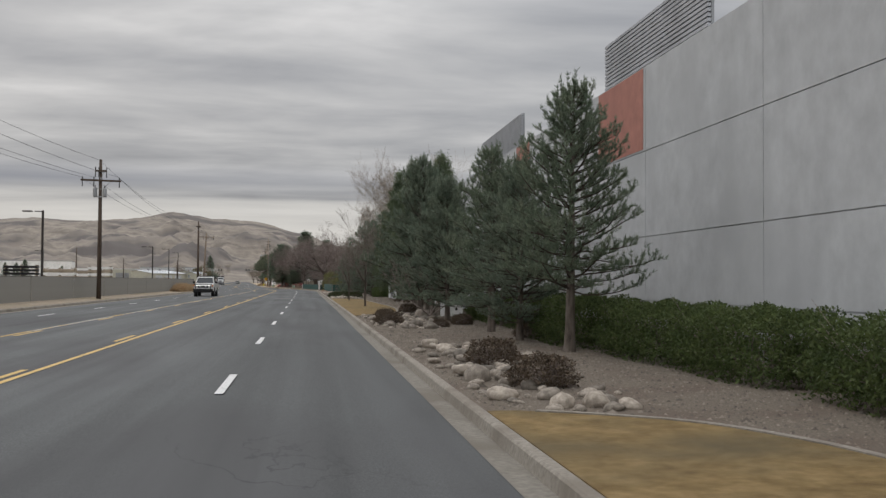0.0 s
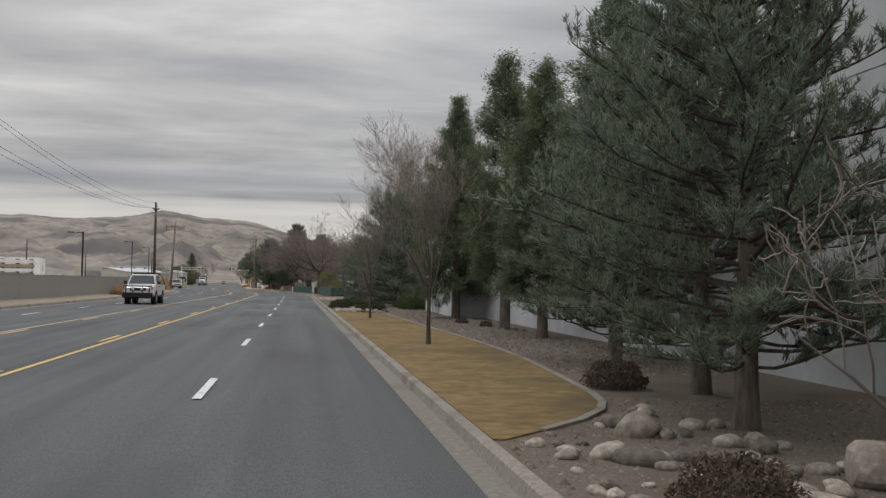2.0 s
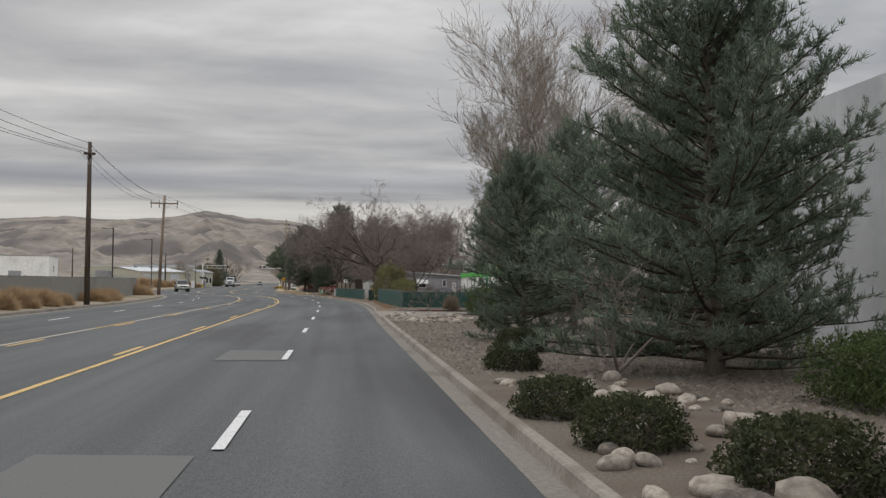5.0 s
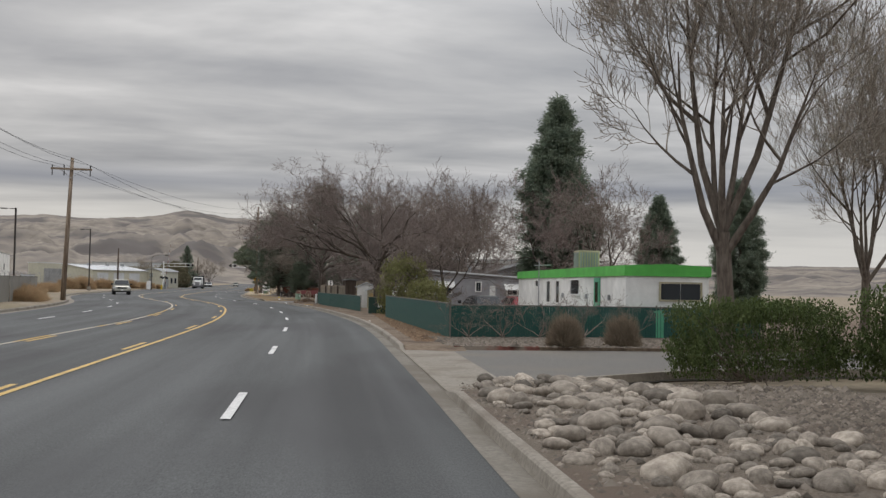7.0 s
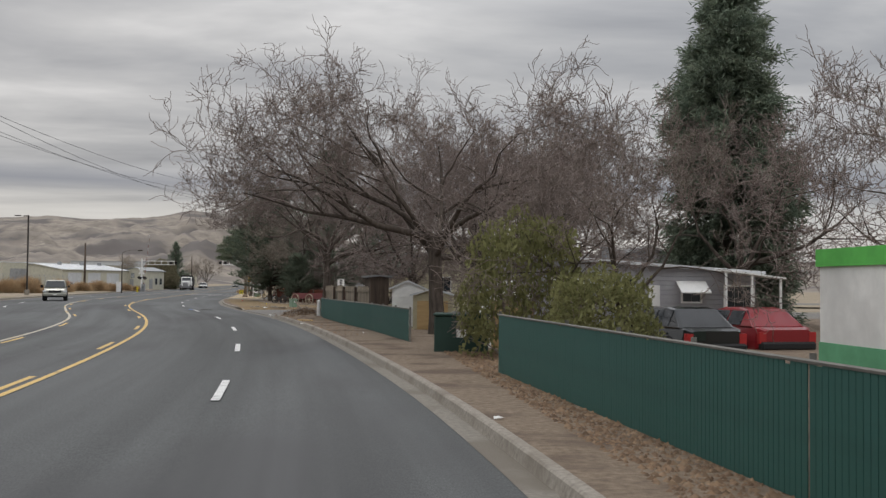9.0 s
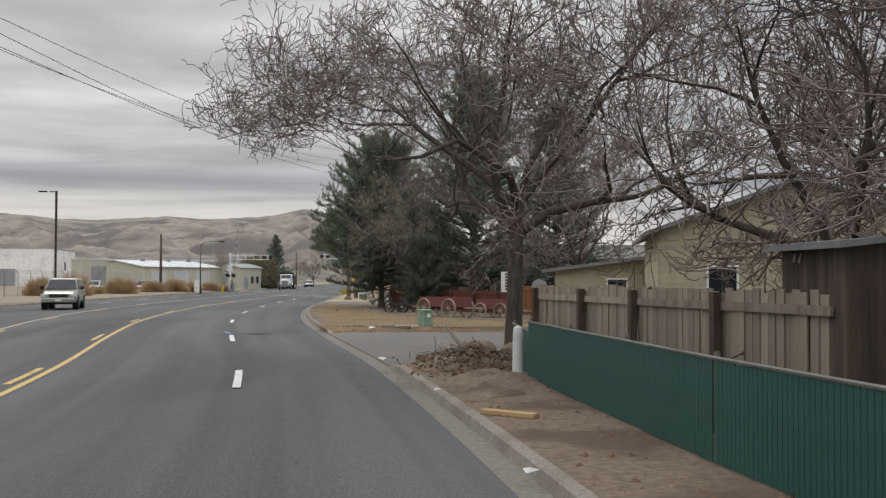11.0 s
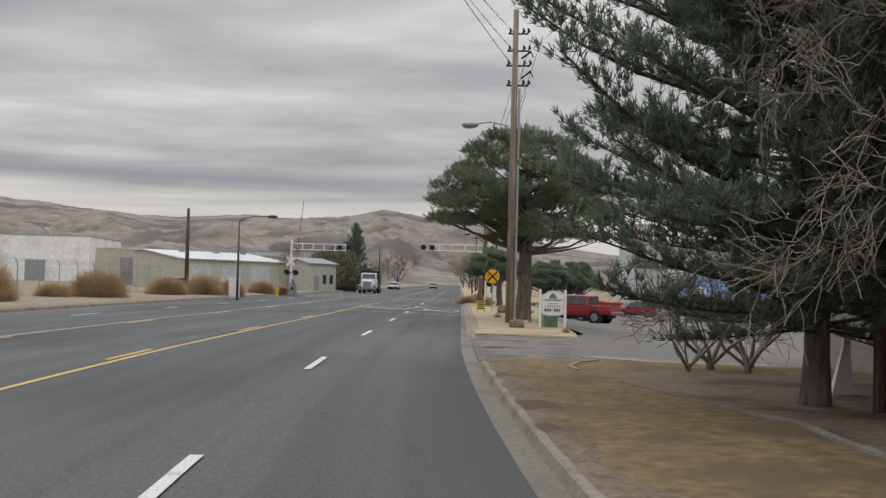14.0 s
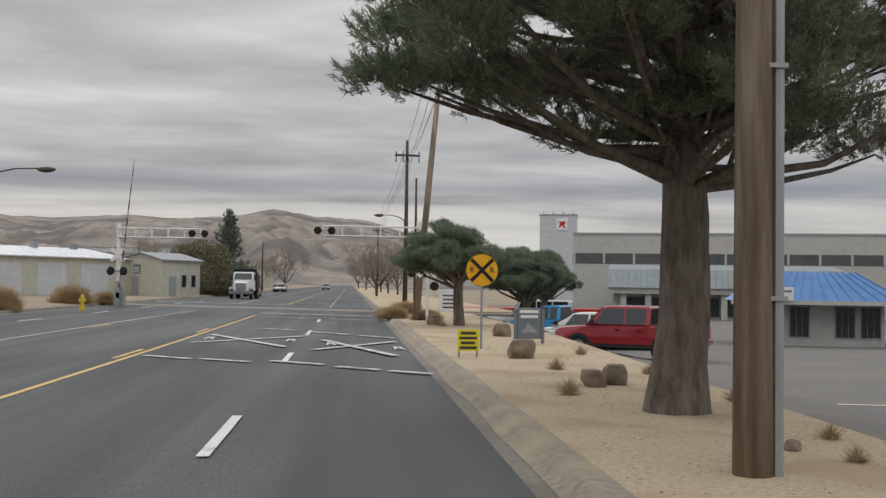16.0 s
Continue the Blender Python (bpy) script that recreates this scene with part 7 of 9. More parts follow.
# ---------------------------------------------------------------- mobile homes, sheds, houses
def white_home():
    top = thing("mobile_home", 11.1, 143.6, 0.0, "white mobile home with a bright green roof band and mint trim", "mobile home")
    L, W, H = 20.0, 2.9, 2.22
    part("wall", boxm(0, W, 0, L, 0.15, H, bevel=0.02), M["white"], top)
    part("skirt", boxm(-0.015, W + 0.015, -0.015, L + 0.015, -0.15, 0.60), M["skirt_green"], top, "pale green skirting")
    bm = bmesh.new()
    prism(bm, [(-0.06, 0.0), (W + 0.06, 0.0), (W + 0.06, 0.36), (W * 0.5, 0.42), (-0.06, 0.36)], -0.06, L + 0.06, "y")
    for v in bm.verts:
        v.co.z += H - 0.06
    part("roof", bm, M["green_trim"], top, "bright green roof band")
    cool = part("roof_cooler", boxm(0.6, 1.5, 9.2, 10.1, H + 0.2, H + 1.1, bevel=0.03), M["cream"], top, "beige slatted evaporative cooler")
    for k in range(7):
        part("slat", boxm(0.57, 0.6, 9.26 + k * 0.118, 9.32 + k * 0.118, H + 0.38, H + 1.02), M["tilt_trim"], cool)
        part("slat", boxm(0.66 + k * 0.115, 0.72 + k * 0.115, 9.17, 9.2, H + 0.38, H + 1.02), M["tilt_trim"], cool)
    for y, w, z, h in ((14.94, 0.75, 1.72, 0.38), (12.3, 0.85, 1.02, 1.05), (10.4, 0.8, 1.02, 1.05), (7.2, 1.6, 1.42, 0.68)):
        window(top, -0.02, y, z, w, h, -90, "white", 1)
    dr = part("door", boxm(-0.05, -0.002, 3.3, 4.1, 0.3, 2.12), M["mint"], top, "mint green door")
    part("pane", boxm(-0.06, -0.05, 3.5, 3.9, 1.2, 1.95), M["glass"], dr)
    part("door_handle", boxm(-0.1, -0.05, 3.36, 3.42, 1.05, 1.12), M["galv"], dr)
    rail = part("porch_rail", boxm(-1.0, -0.95, 4.5, 7.0, 0.95, 1.0), M["mint"], top, "mint green porch railing")
    for k in range(18):
        part("picket", boxm(-0.99, -0.96, 4.52 + k * 0.14, 4.63 + k * 0.14, 0.22, 0.95), M["mint"], rail)
    part("porch_step", boxm(-0.95, -0.05, 3.2, 7.0, -0.05, 0.22), M["concrete"], top)
    window(top, 1.9, -0.02, 1.32, 1.5, 0.66, 0, "cream", 2)
    gate = part("gate_panel", boxm(0.25, 1.15, -0.62, -0.58, 0.95, 1.0), M["mint"], top, "mint green picket gate")
    for k in range(8):
        part("picket", boxm(0.26 + k * 0.112, 0.35 + k * 0.112, -0.61, -0.585, 0.05, 1.03), M["mint"], gate)
    part("mast", tubem([(-0.25, 13.45, -0.1), (-0.25, 13.45, 2.95)], 0.025, 7), M["galv"], top, "thin grey antenna mast")
    part("antenna", tubem([(-0.55, 13.2, 2.72), (0.35, 13.75, 2.76)], 0.018, 5), M["galv"], top)
    for k in range(3):
        part("antenna_bar", tubem([(-0.35 + k * 0.25, 13.55 + k * 0.1, 2.72 + 0.02 * k), (-0.2 + k * 0.25, 13.2 + k * 0.1, 2.78)], 0.012, 5), M["galv"], top)
    for y in (9.3, 5.2, 1.9):
        part("wall_light", boxm(-0.09, -0.01, y, y + 0.12, 1.3, 1.5, bevel=0.01), M["galv"], top)


white_home()


def grey_home():
    top = thing("mobile_home", 7.0, 178.0, -0.1, "grey lap-sided mobile home with white awnings", "mobile home")
    L, D = 8.6, 4.4

    def eave(x):
        return 2.82 - 0.062 * x

    part("wall", prismm([(0, 0), (L, 0), (L, eave(L)), (0, eave(0))], 0, D, "y"), M["grey_siding"], top)
    for k in range(16):
        z = 0.1 + k * 0.16
        x1 = min(L, (2.80 - z - 0.16) / 0.062)
        if x1 > 0.5:
            part("siding_board", boxm(0.0, x1, -0.035, -0.004, z, z + 0.147, bevel=0.008), M["grey_siding"], top)
    part("roof", prismm([(-0.25, eave(-0.25)), (L + 0.25, eave(L + 0.25)), (L + 0.25, eave(L + 0.25) + 0.1), (-0.25, eave(-0.25) + 0.1)], -0.3, D + 0.3, "y"), M["metal_roof"], top, "pale metal roof edge")
    window(top, 4.05, -0.05, 1.45, 0.42, 0.68, 0, "white", 2)
    window(top, 6.3, -0.05, 1.25, 0.75, 0.7, 0, "white", 2)
    window(top, 1.9, -0.05, 1.3, 0.8, 0.75, 0, "white", 2)
    for x0, x1, z in ((5.75, 6.8, 2.02), (1.35, 2.45, 2.12)):
        part("awning", prismm([(-0.05, z), (-0.65, z - 0.38), (-0.65, z - 0.42), (-0.05, z - 0.05)], x0, x1, "x"), M["white"], top, "white metal window awning")
    dr = part("door", boxm(4.8, 5.18, -0.07, -0.036, 0.25, 1.86), M["white"], top, "narrow white door")
    part("door_handle", boxm(4.84, 4.88, -0.11, -0.07, 1.0, 1.06), M["galv"], dr)
    part("vent", tubem([(3.6, 1.2, 2.5), (3.6, 1.2, 3.15)], 0.14, 10), M["galv"], top)
    part("vent_cap", tubem([(3.6, 1.2, 3.15), (3.6, 1.2, 3.2)], 0.2, 10), M["galv"], top)
    part("porch_roof", prismm([(7.0, 2.42), (9.2, 2.16), (9.2, 2.1), (7.0, 2.36)], -1.2, -0.31, "y"), M["white"], top, "white porch roof")
    for x in (7.1, 8.0, 9.0):
        part("porch_post", boxm(x, x + 0.07, -1.15, -1.08, 0.0, 2.42 - 0.118 * (x - 6.9)), M["white"], top)
    window(top, 8.0, -0.05, 1.0, 1.1, 0.9, 0, "white", 3)


grey_home()


def shed(x, y, w, d, h, peak, turn, wall, roof, label, z=0.05, door=None, ribs=0):
    """A gabled shed; its gable end faces -y before it is turned."""
    top = thing("shed", x, y, z, label, "shed", "", turn)
    bm = bmesh.new()
    prism(bm, [(-w / 2, 0), (w / 2, 0), (w / 2, h), (0, h + peak), (-w / 2, h)], 0, d, "y")
    part("wall", bm, M[wall], top)
    for s in (-1, 1):
        bm = bmesh.new()
        prism(bm, [(s * (w / 2 + 0.12), h - 0.06 * peak * 2), (0, h + peak + 0.01), (0, h + peak + 0.06), (s * (w / 2 + 0.12), h - 0.06 * peak * 2 + 0.06)], -0.12, d + 0.12, "y")
        part("roof", bm, M[roof], top)
    if ribs:
        for k in range(ribs):
            part("siding_board", boxm(-w / 2 + 0.02, w / 2 - 0.02, -0.03, -0.004, 0.05 + k * (h - 0.05) / ribs, 0.02 + (k + 1) * (h - 0.05) / ribs), M[wall], top)
    if door:
        part("door", boxm(-0.55, 0.55, -0.045, -0.005, 0.05, h * 0.85), M[door], top)
    return top


shed(3.85, 182.9, 1.2, 2.6, 1.48, 0.28, -4, "white", "metal_roof", "small white wooden shed behind the green fence", ribs=9)
shed(4.55, 180.2, 1.4, 1.9, 1.26, 0.22, -6, "cream", "metal_roof", "tan ribbed metal shed with a plywood door", door="board_pale")
# Near-black wood on this shed's walls stands for the deep shadow there.
shed(2.85, 184.8, 0.75, 1.1, 1.92, 0.04, 10, "pole_dark", "roof_grey", "flat-topped wooden shed with walls darkened for the shadow there")
shed(5.6, 169.4, 1.1, 1.4, 1.5, 0.22, 5, "white", "metal_roof", "small weathered white shed behind the fence", door="board_pale")


def house(name, x, y, w, d, h, peak, turn, wall, roof, label, windows=()):
    top = thing(name, x, y, 0.0, label, "house", "", turn)
    part("wall", prismm([(-w / 2, 0), (w / 2, 0), (w / 2, h), (0, h + peak), (-w / 2, h)], 0, d, "y"), M[wall], top)
    for k in range(int((h + peak) / 0.2)):
        z0 = k * 0.2
        half = w / 2 if z0 + 0.19 < h else w / 2 * (h + peak - z0 - 0.19) / peak
        if half > 0.2:
            part("siding_board", boxm(-half, half, -0.022, -0.002, z0, z0 + 0.185), M[wall], top)
        if z0 + 0.19 < h:
            part("siding_board", boxm(-w / 2 - 0.022, -w / 2 - 0.002, 0.0, d, z0, z0 + 0.185), M[wall], top)
    for s in (-1, 1):
        bm = bmesh.new()
        e = w / 2 + 0.5
        dz = peak / (w / 2) * 0.5
        prism(bm, [(s * e, h - dz), (0, h + peak + 0.02), (0, h + peak + 0.16), (s * e, h - dz + 0.14)], -0.4, d + 0.4, "y")
        part("roof", bm, M[roof], top)
    for wx, wz, ww, wh in windows:
        window(top, wx, -0.05, wz, ww, wh, 0, "white", 2)
    return top


house("house", 10.5, 209.5, 9.0, 9.0, 3.3, 1.6, -8, "cream", "roof_grey", "cream lap-sided house behind the board fence", ((-2.5, 1.2, 1.0, 1.0), (1.5, 1.2, 1.0, 1.0)))
house("house", 8.6, 220.5, 9.6, 7.0, 2.1, 0.6, -6, "cream", "roof_grey", "low cream house on the corner lot", ((-2.2, 1.0, 0.9, 0.8), (0.2, 1.0, 1.3, 0.85), (2.8, 1.0, 1.0, 0.8)))
house("house", 3.5, 240.0, 7.5, 7.0, 2.5, 1.2, 20, "stucco", "roof_grey", "low pale house behind the pines", ((-2.0, 1.0, 1.0, 0.8), (1.0, 1.0, 1.3, 0.8)))
house("house", 20.0, 205.0, 10, 8, 2.6, 1.4, 0, "grey_siding", "roof_grey", "low grey house behind the trees", ((0, 1.0, 1.2, 0.9),))


# ---------------------------------------------------------------- across the road
def flat_building(name, x, y, w, d, h, turn, wall, label, cap="tilt_trim", z=0.0, bands=(), category="building"):
    """A plain block building with a parapet cap; x, y is its near road-side corner."""
    top = thing(name, x, y, z, label, category, "", turn)
    part("wall", boxm(-w, 0, 0, d, -0.3, h), M[wall], top)
    part("parapet_cap", boxm(-w - 0.08, 0.08, -0.08, d + 0.08, h, h + 0.18), M[cap], top)
    for z0, z1, m in bands:
        part("band", boxm(-w - 0.03, 0.03, -0.03, d + 0.03, z0, z1), M[m], top)
    return top


wh = flat_building("warehouse", -92.0, 423.0, 110.0, 28.0, 8.9, 9, "white", "long pale grey-white warehouse behind the yard")
for k in range(9):
    part("dock_door", boxm(-12 - k * 10, -8.2 - k * 10, -0.06, 0.0, 0.0, 4.2), M["tilt_trim"], wh, "grey roll-up dock door")
part("side_window", boxm(-0.0, 0.05, 14, 16, 4.0, 6.0), M["band_dark"], wh)
bE = flat_building("warehouse", -67.0, 370.0, 3.0, 44.0, 5.4, -31, "beige", "low beige metal building with a dark doorway", "metal_roof")
part("roll_door", boxm(0.0, 0.06, 2.0, 9.0, 0, 4.2), M["galv"], bE, "pale roll-up door")
# Dark panel on the wall imitates the shade inside the doorway.
part("doorway", boxm(0.0, 0.05, 10.6, 13.3, 0.0, 4.3), M["band_dark"], bE, "flat dark panel standing for the shade inside a doorway")


def road_shed():
    """Two joined metal buildings: a long one with its eave to the road, and a gabled one at its end."""
    top = thing("metal_building", -50.3, 351.0, 0.0, "long low beige metal building with a white ribbed roof", "building", "", -31)
    bm = bmesh.new()
    prism(bm, [(0, -0.2), (0, 3.85), (-7.0, 4.9), (-9.0, 4.7), (-9.0, -0.2)], 0, 18.2, "y")
    part("wall", bm, M["beige"], top)
    bm = bmesh.new()
    prism(bm, [(0.35, 3.83), (0.35, 3.95), (-7.0, 5.06), (-9.2, 4.86), (-9.2, 4.76), (-7.0, 4.94)], -0.3, 18.4, "y")
    rf = part("roof", bm, M["metal_roof"], top, "white ribbed metal roof")
    for k in range(18):
        bm = bmesh.new()
        prism(bm, [(0.36, 3.955), (0.36, 3.995), (-7.0, 5.10), (-7.0, 5.06)], k + 0.1, k + 0.16, "y")
        part("roof_rib", bm, M["metal_roof"], rf)
    for k in range(3):
        part("wall_panel", boxm(0.0, 0.03, 1.5 + k * 5.2, 5.0 + k * 5.2, 0.3, 3.3), M["pale_grey"], top)
    for y in (5, 11, 16):
        part("roof_vent", boxm(-6.4, -5.8, y, y + 0.6, 4.8, 5.5), M["galv"], top)
    end = thing("metal_building", -36.99, 364.23, 0.0, "beige metal building with a low gable, door and sign", "building", "", -31)
    bm = bmesh.new()
    prism(bm, [(0, -0.2), (0, 3.85), (-2.9, 4.55), (-6.4, 3.85), (-6.4, -0.2)], 0, 5.5, "y")
    part("wall", bm, M["beige"], end)
    for a, b in (((0.3, 3.80), (-2.9, 4.58)), ((-6.7, 3.81), (-2.9, 4.58))):
        bm = bmesh.new()
        prism(bm, [a, b, (b[0], b[1] + 0.1), (a[0], a[1] + 0.1)], -0.3, 5.8, "y")
        part("roof", bm, M["tilt_trim"], end)
    part("door", boxm(0.0, 0.05, 1.0, 2.0, 0, 2.2), M["tilt_trim"], end, "grey steel door")
    part("door", boxm(-4.2, -3.2, -0.05, 0.0, 0, 2.2), M["tilt_trim"], end, "grey steel door")
    sg = part("sign_panel", boxm(-3.9, -3.0, -0.07, -0.005, 2.45, 3.4), M["sign_grey"], end, "small dark blue sign panel")
    for k in range(3):
        part("text_bar", boxm(-3.8, -3.1, -0.08, -0.072, 2.6 + k * 0.22, 2.68 + k * 0.22), M["sign_white"], sg)
    for y in (3.1, 4.5):
        w = window(end, 0.03, y, 1.1, 0.7, 1.3, 90, "tilt_trim", 1)


road_shed()
flat_building("warehouse", -42.5, 418.0, 22.0, 32.0, 6.6, 4, "pale_grey", "plain white block building beyond the crossing")
flat_building("warehouse", -46.0, 470.0, 26.0, 40.0, 4.6, 4, "stucco", "low grey building beyond the crossing", bands=((3.2, 4.0, "band_dark"),))
flat_building("warehouse", -52.0, 540.0, 30.0, 60.0, 5.0, 4, "beige", "low beige building far down the road")
flat_building("warehouse", -104.0, 250.0, 60.0, 30.0, 5.2, 6, "pale_grey", "long low white shed in the yard", "metal_roof")
flat_building("warehouse", -72.0, 196.0, 40.0, 16.0, 4.2, 10, "white", "white trailer-like building in the yard", "metal_roof")


def pallet_stack(x, y, rows, w, label, dark=False):
    top = thing("lumber_stack", x, y, 0.1, label, "stack")
    for k in range(rows):
        part("layer", boxm(-w / 2, w / 2, -0.6, 0.6, k * 0.42, k * 0.42 + 0.3, bevel=0.01), M["black" if dark else "sign_white" if k % 2 else "board"], top)
        for q in (-w / 2 + 0.1, 0, w / 2 - 0.2):
            part("bearer", boxm(q, q + 0.1, -0.6, 0.6, k * 0.42 + 0.3, k * 0.42 + 0.42), M["board"], top)
    return top


for i, (x, y, r, w) in enumerate(((-29.0, 120, 5, 4.0), (-34.0, 122, 6, 4.0), (-39.5, 124, 5, 4.2), (-26.0, 130, 6, 3.0), (-45.0, 126, 5, 4.5), (-31.5, 150, 6, 4.0), (-37, 156, 6, 4.0))):
    pallet_stack(x, y, r + 2, w, "strapped stack of lumber in the yard", dark=i in (1, 4))


# ---------------------------------------------------------------- level crossing
def signal_pair(parent, x, y, z, turn=0.0):
    g = part("signal_bar", boxm(-0.55, 0.55, -0.04, 0.04, -0.03, 0.03), M["galv"], parent)
    g.matrix_basis = pose(x, y, z, 0, 0, turn)
    for s in (-0.42, 0.42):
        part("signal_disc", tubem([(s, -0.08, 0), (s, -0.05, 0)], 0.24, 18), M["black"], g, "round black signal target")
        part("signal_lens", tubem([(s, -0.13, 0), (s, -0.08, 0)], 0.12, 14), M["dark_lens"], g)
        bm = tubem([(s, -0.34, 0.02), (s, -0.08, 0.02)], 0.15, 12)
        part("signal_hood", bm, M["black"], g)


def cantilever(x, y, tip, turn, label):
    """A crossing mast with a two-rail cantilever over the road."""
    top = thing("crossing_signal", x, y, 0.1, label, "crossing signal", "", turn)
    part("mast", tubem([(0, 0, -0.2), (0, 0, 5.5)], 0.14, 12), M["sign_white"], top)
    part("base", tubem([(0, 0, -0.2), (0, 0, 0.35)], 0.3, 12), M["galv"], top)
    s = 1 if tip > 0 else -1
    for zz in (4.55, 5.15):
        for yy in (-0.22, 0.22):
            part("rail", tubem([(0, yy, zz), (tip, yy, zz)], 0.045, 8), M["sign_white"], top)
    n = int(abs(tip) / 1.0)
    for i in range(n + 1):
        q = tip * i / n
        part("strut", boxm(q - 0.025, q + 0.025, -0.24, 0.24, 4.52, 5.2), M["sign_white"], top)
    part("walkway", boxm(min(0, tip), max(0, tip), -0.2, 0.2, 4.50, 4.53), M["galv"], top)
    signal_pair(top, tip - s * 0.1, -0.3, 4.85)
    signal_pair(top, 0, -0.25, 2.3)
    for sg in (-1, 1):
        bm = boxm(-0.6, 0.6, -0.02, 0.02, -0.11, 0.11)
        cb = part("crossbuck", bm, M["sign_white"], top)
        cb.matrix_basis = pose(0, -0.28 - 0.022 * (sg + 1), 3.35, 0, sg * 45, 0)
    return top


cantilever(-31.6, 328.5, 5.4, 3, "white crossing mast with a cantilever and signals across the road")
cantilever(-11.5, 322.5, -5.9, 3, "white crossing mast with a cantilever and signals by the verge")


# Arm colours are set duller than plain white and red.
M["arm_pale"] = plain("dull_arm_white", (0.42, 0.41, 0.39), 0.7)
M["arm_red"] = plain("dull_arm_red", (0.20, 0.075, 0.06), 0.7)


def crossing_gate(x, y, label):
    top = thing("crossing_gate", x, y, 0.1, label, "crossing gate")
    part("mechanism", boxm(-0.3, 0.3, -0.35, 0.35, 0.0, 1.25, bevel=0.03), M["galv"], top)
    part("pillar", boxm(-0.12, 0.12, -0.5, -0.36, 0.0, 1.6), M["galv"], top)
    n = 16
    for i in range(n):
        f0, f1 = i / n, (i + 1) / n
        a, b = Vector((0.05, -0.4, 0.9)), Vector((1.15, -1.5, 9.4))
        bm = tubem([a.lerp(b, f0), a.lerp(b, f1)], [0.075 - 0.045 * f0, 0.075 - 0.045 * f1], 6)
        part("arm_stripe", bm, M["arm_pale" if i % 2 else "arm_red"], top)
    part("counterweight", boxm(-0.25, 0.2, -0.5, -0.3, 0.5, 0.85), M["galv"], top)
    signal_pair(top, 0.0, -0.7, 2.2)
    return top


crossing_gate(-30.9, 326.4, "raised red and white crossing gate arm by the far kerb")


def cross_post():
    top = thing("crossbuck_sign", -11.2, 303.2, 0.1, "white crossbuck sign on a white post", "sign")
    part("post", boxm(-0.06, 0.06, -0.06, 0.06, -0.2, 2.75), M["sign_white"], top)
    for sg in (-1, 1):
        cb = part("blade", boxm(-0.55, 0.55, -0.015, 0.015, -0.1, 0.1), M["sign_white"], top)
        cb.matrix_basis = pose(0, -0.08 - 0.016 * (sg + 1), 2.35, 0, sg * 42, 0)
        bar = part("text_bar", boxm(-0.42, 0.42, -0.006, 0.0, -0.035, 0.035), M["black"], cb)
        bar.matrix_basis = pose(0, -0.018, 0)
    part("flasher", tubem([(0.3, -0.2, 1.55), (0.3, -0.1, 1.55)], 0.2, 14), M["black"], top)


cross_post()


def crossing_surface():
    top = thing("rail_crossing", -22.0, 327.5, 0.0, "railway track set flush in pale concrete panels across the road", "railway")
    ux, uy = -0.86, 0.51
    a = math.degrees(math.atan2(uy, ux))
    for k in range(-7, 8):
        p = part("panel", boxm(-1.21, 1.21, -0.62, 0.62, -0.05, 0.036), M["concrete"], top)
        p.matrix_basis = pose(ux * k * 2.44, uy * k * 2.44, 0, 0, 0, a)
    for s in (-0.72, 0.72):
        r = part("rail", boxm(-19, 19, -0.035, 0.035, -0.05, 0.042), M["rail"], top)
        r.matrix_basis = pose(-uy * -s, ux * -s, 0, 0, 0, a)
    for s in (-1.3, 1.3):
        r = part("side_panel", boxm(-17, 17, -0.55, 0.55, -0.05, 0.034), M["concrete"], top)
        r.matrix_basis = pose(uy * s, -ux * s, 0, 0, 0, a)


crossing_surface()


M["thin_line"] = mat("worn_thin_road_paint", [(0.36, 0.36, 0.35), (0.52, 0.52, 0.51), (0.66, 0.66, 0.65)], 22, 0.75, bump=0.2, patch=(0.16, 0.16, 0.16), patch_scale=3.0, patch_at=(0.50, 0.66))


def stroke(name, a, b, width, material, label, z=0.03):
    d = Vector((b[0] - a[0], b[1] - a[1], 0)).normalized()
    s = Vector((-d.y, d.x, 0)) * width / 2
    va, vb = Vector((*a, z)), Vector((*b, z))
    ob = raw(name, [tuple(va - s), tuple(va + s), tuple(vb + s), tuple(vb - s)], [(0, 1, 2, 3)], material)
    return tagged(ob, label, "", "", "structure")


for xa, ya, xb, yb, xc, yc, xd, yd in ((-17.95, 286.2, -15.15, 290.6, -18.3, 290.9, -15.2, 284.6), (-14.35, 283.6, -12.35, 287.9, -14.5, 288.2, -12.25, 281.6)):
    stroke("road_marking", (xa, ya), (xb, yb), 0.24, M["thin_line"], "white painted crossing symbol on the asphalt", 0.042)
    stroke("road_marking", (xc, yc), (xd, yd), 0.24, M["thin_line"], "white painted crossing symbol on the asphalt", 0.046)
for a, b in (((-17.9, 280.8), (-16.7, 279.9)), ((-16.5, 280.0), (-15.3, 279.2)), ((-14.9, 279.6), (-13.7, 278.7)), ((-13.4, 278.2), (-12.5, 277.5)), ((-12.3, 277.3), (-11.5, 276.7)),
             ((-17.5, 296.0), (-15.9, 294.4)), ((-15.4, 293.6), (-13.9, 291.8)), ((-13.6, 291.3), (-12.4, 289.9)),
             ((-18.9, 309.0), (-16.2, 307.4)), ((-15.8, 307.2), (-13.0, 305.6))):
    stroke("road_marking", a, b, 0.22, M["thin_line"], "white painted transverse line on the asphalt", 0.042)
for x, y in ((-17.9, 288.6), (-15.4, 287.9), (-14.1, 286.2), (-12.2, 284.6)):
    holder = thing("road_letter", x, y, 0.0, "white painted letter on the asphalt", "road marking")
    text_mesh("letter", "R", 1.7, M["white_line"], holder, pose(0, 0, 0.04, 0, 0, 3) @ Matrix.Diagonal((0.35, 1.0, 1, 1)), thick=0.002)
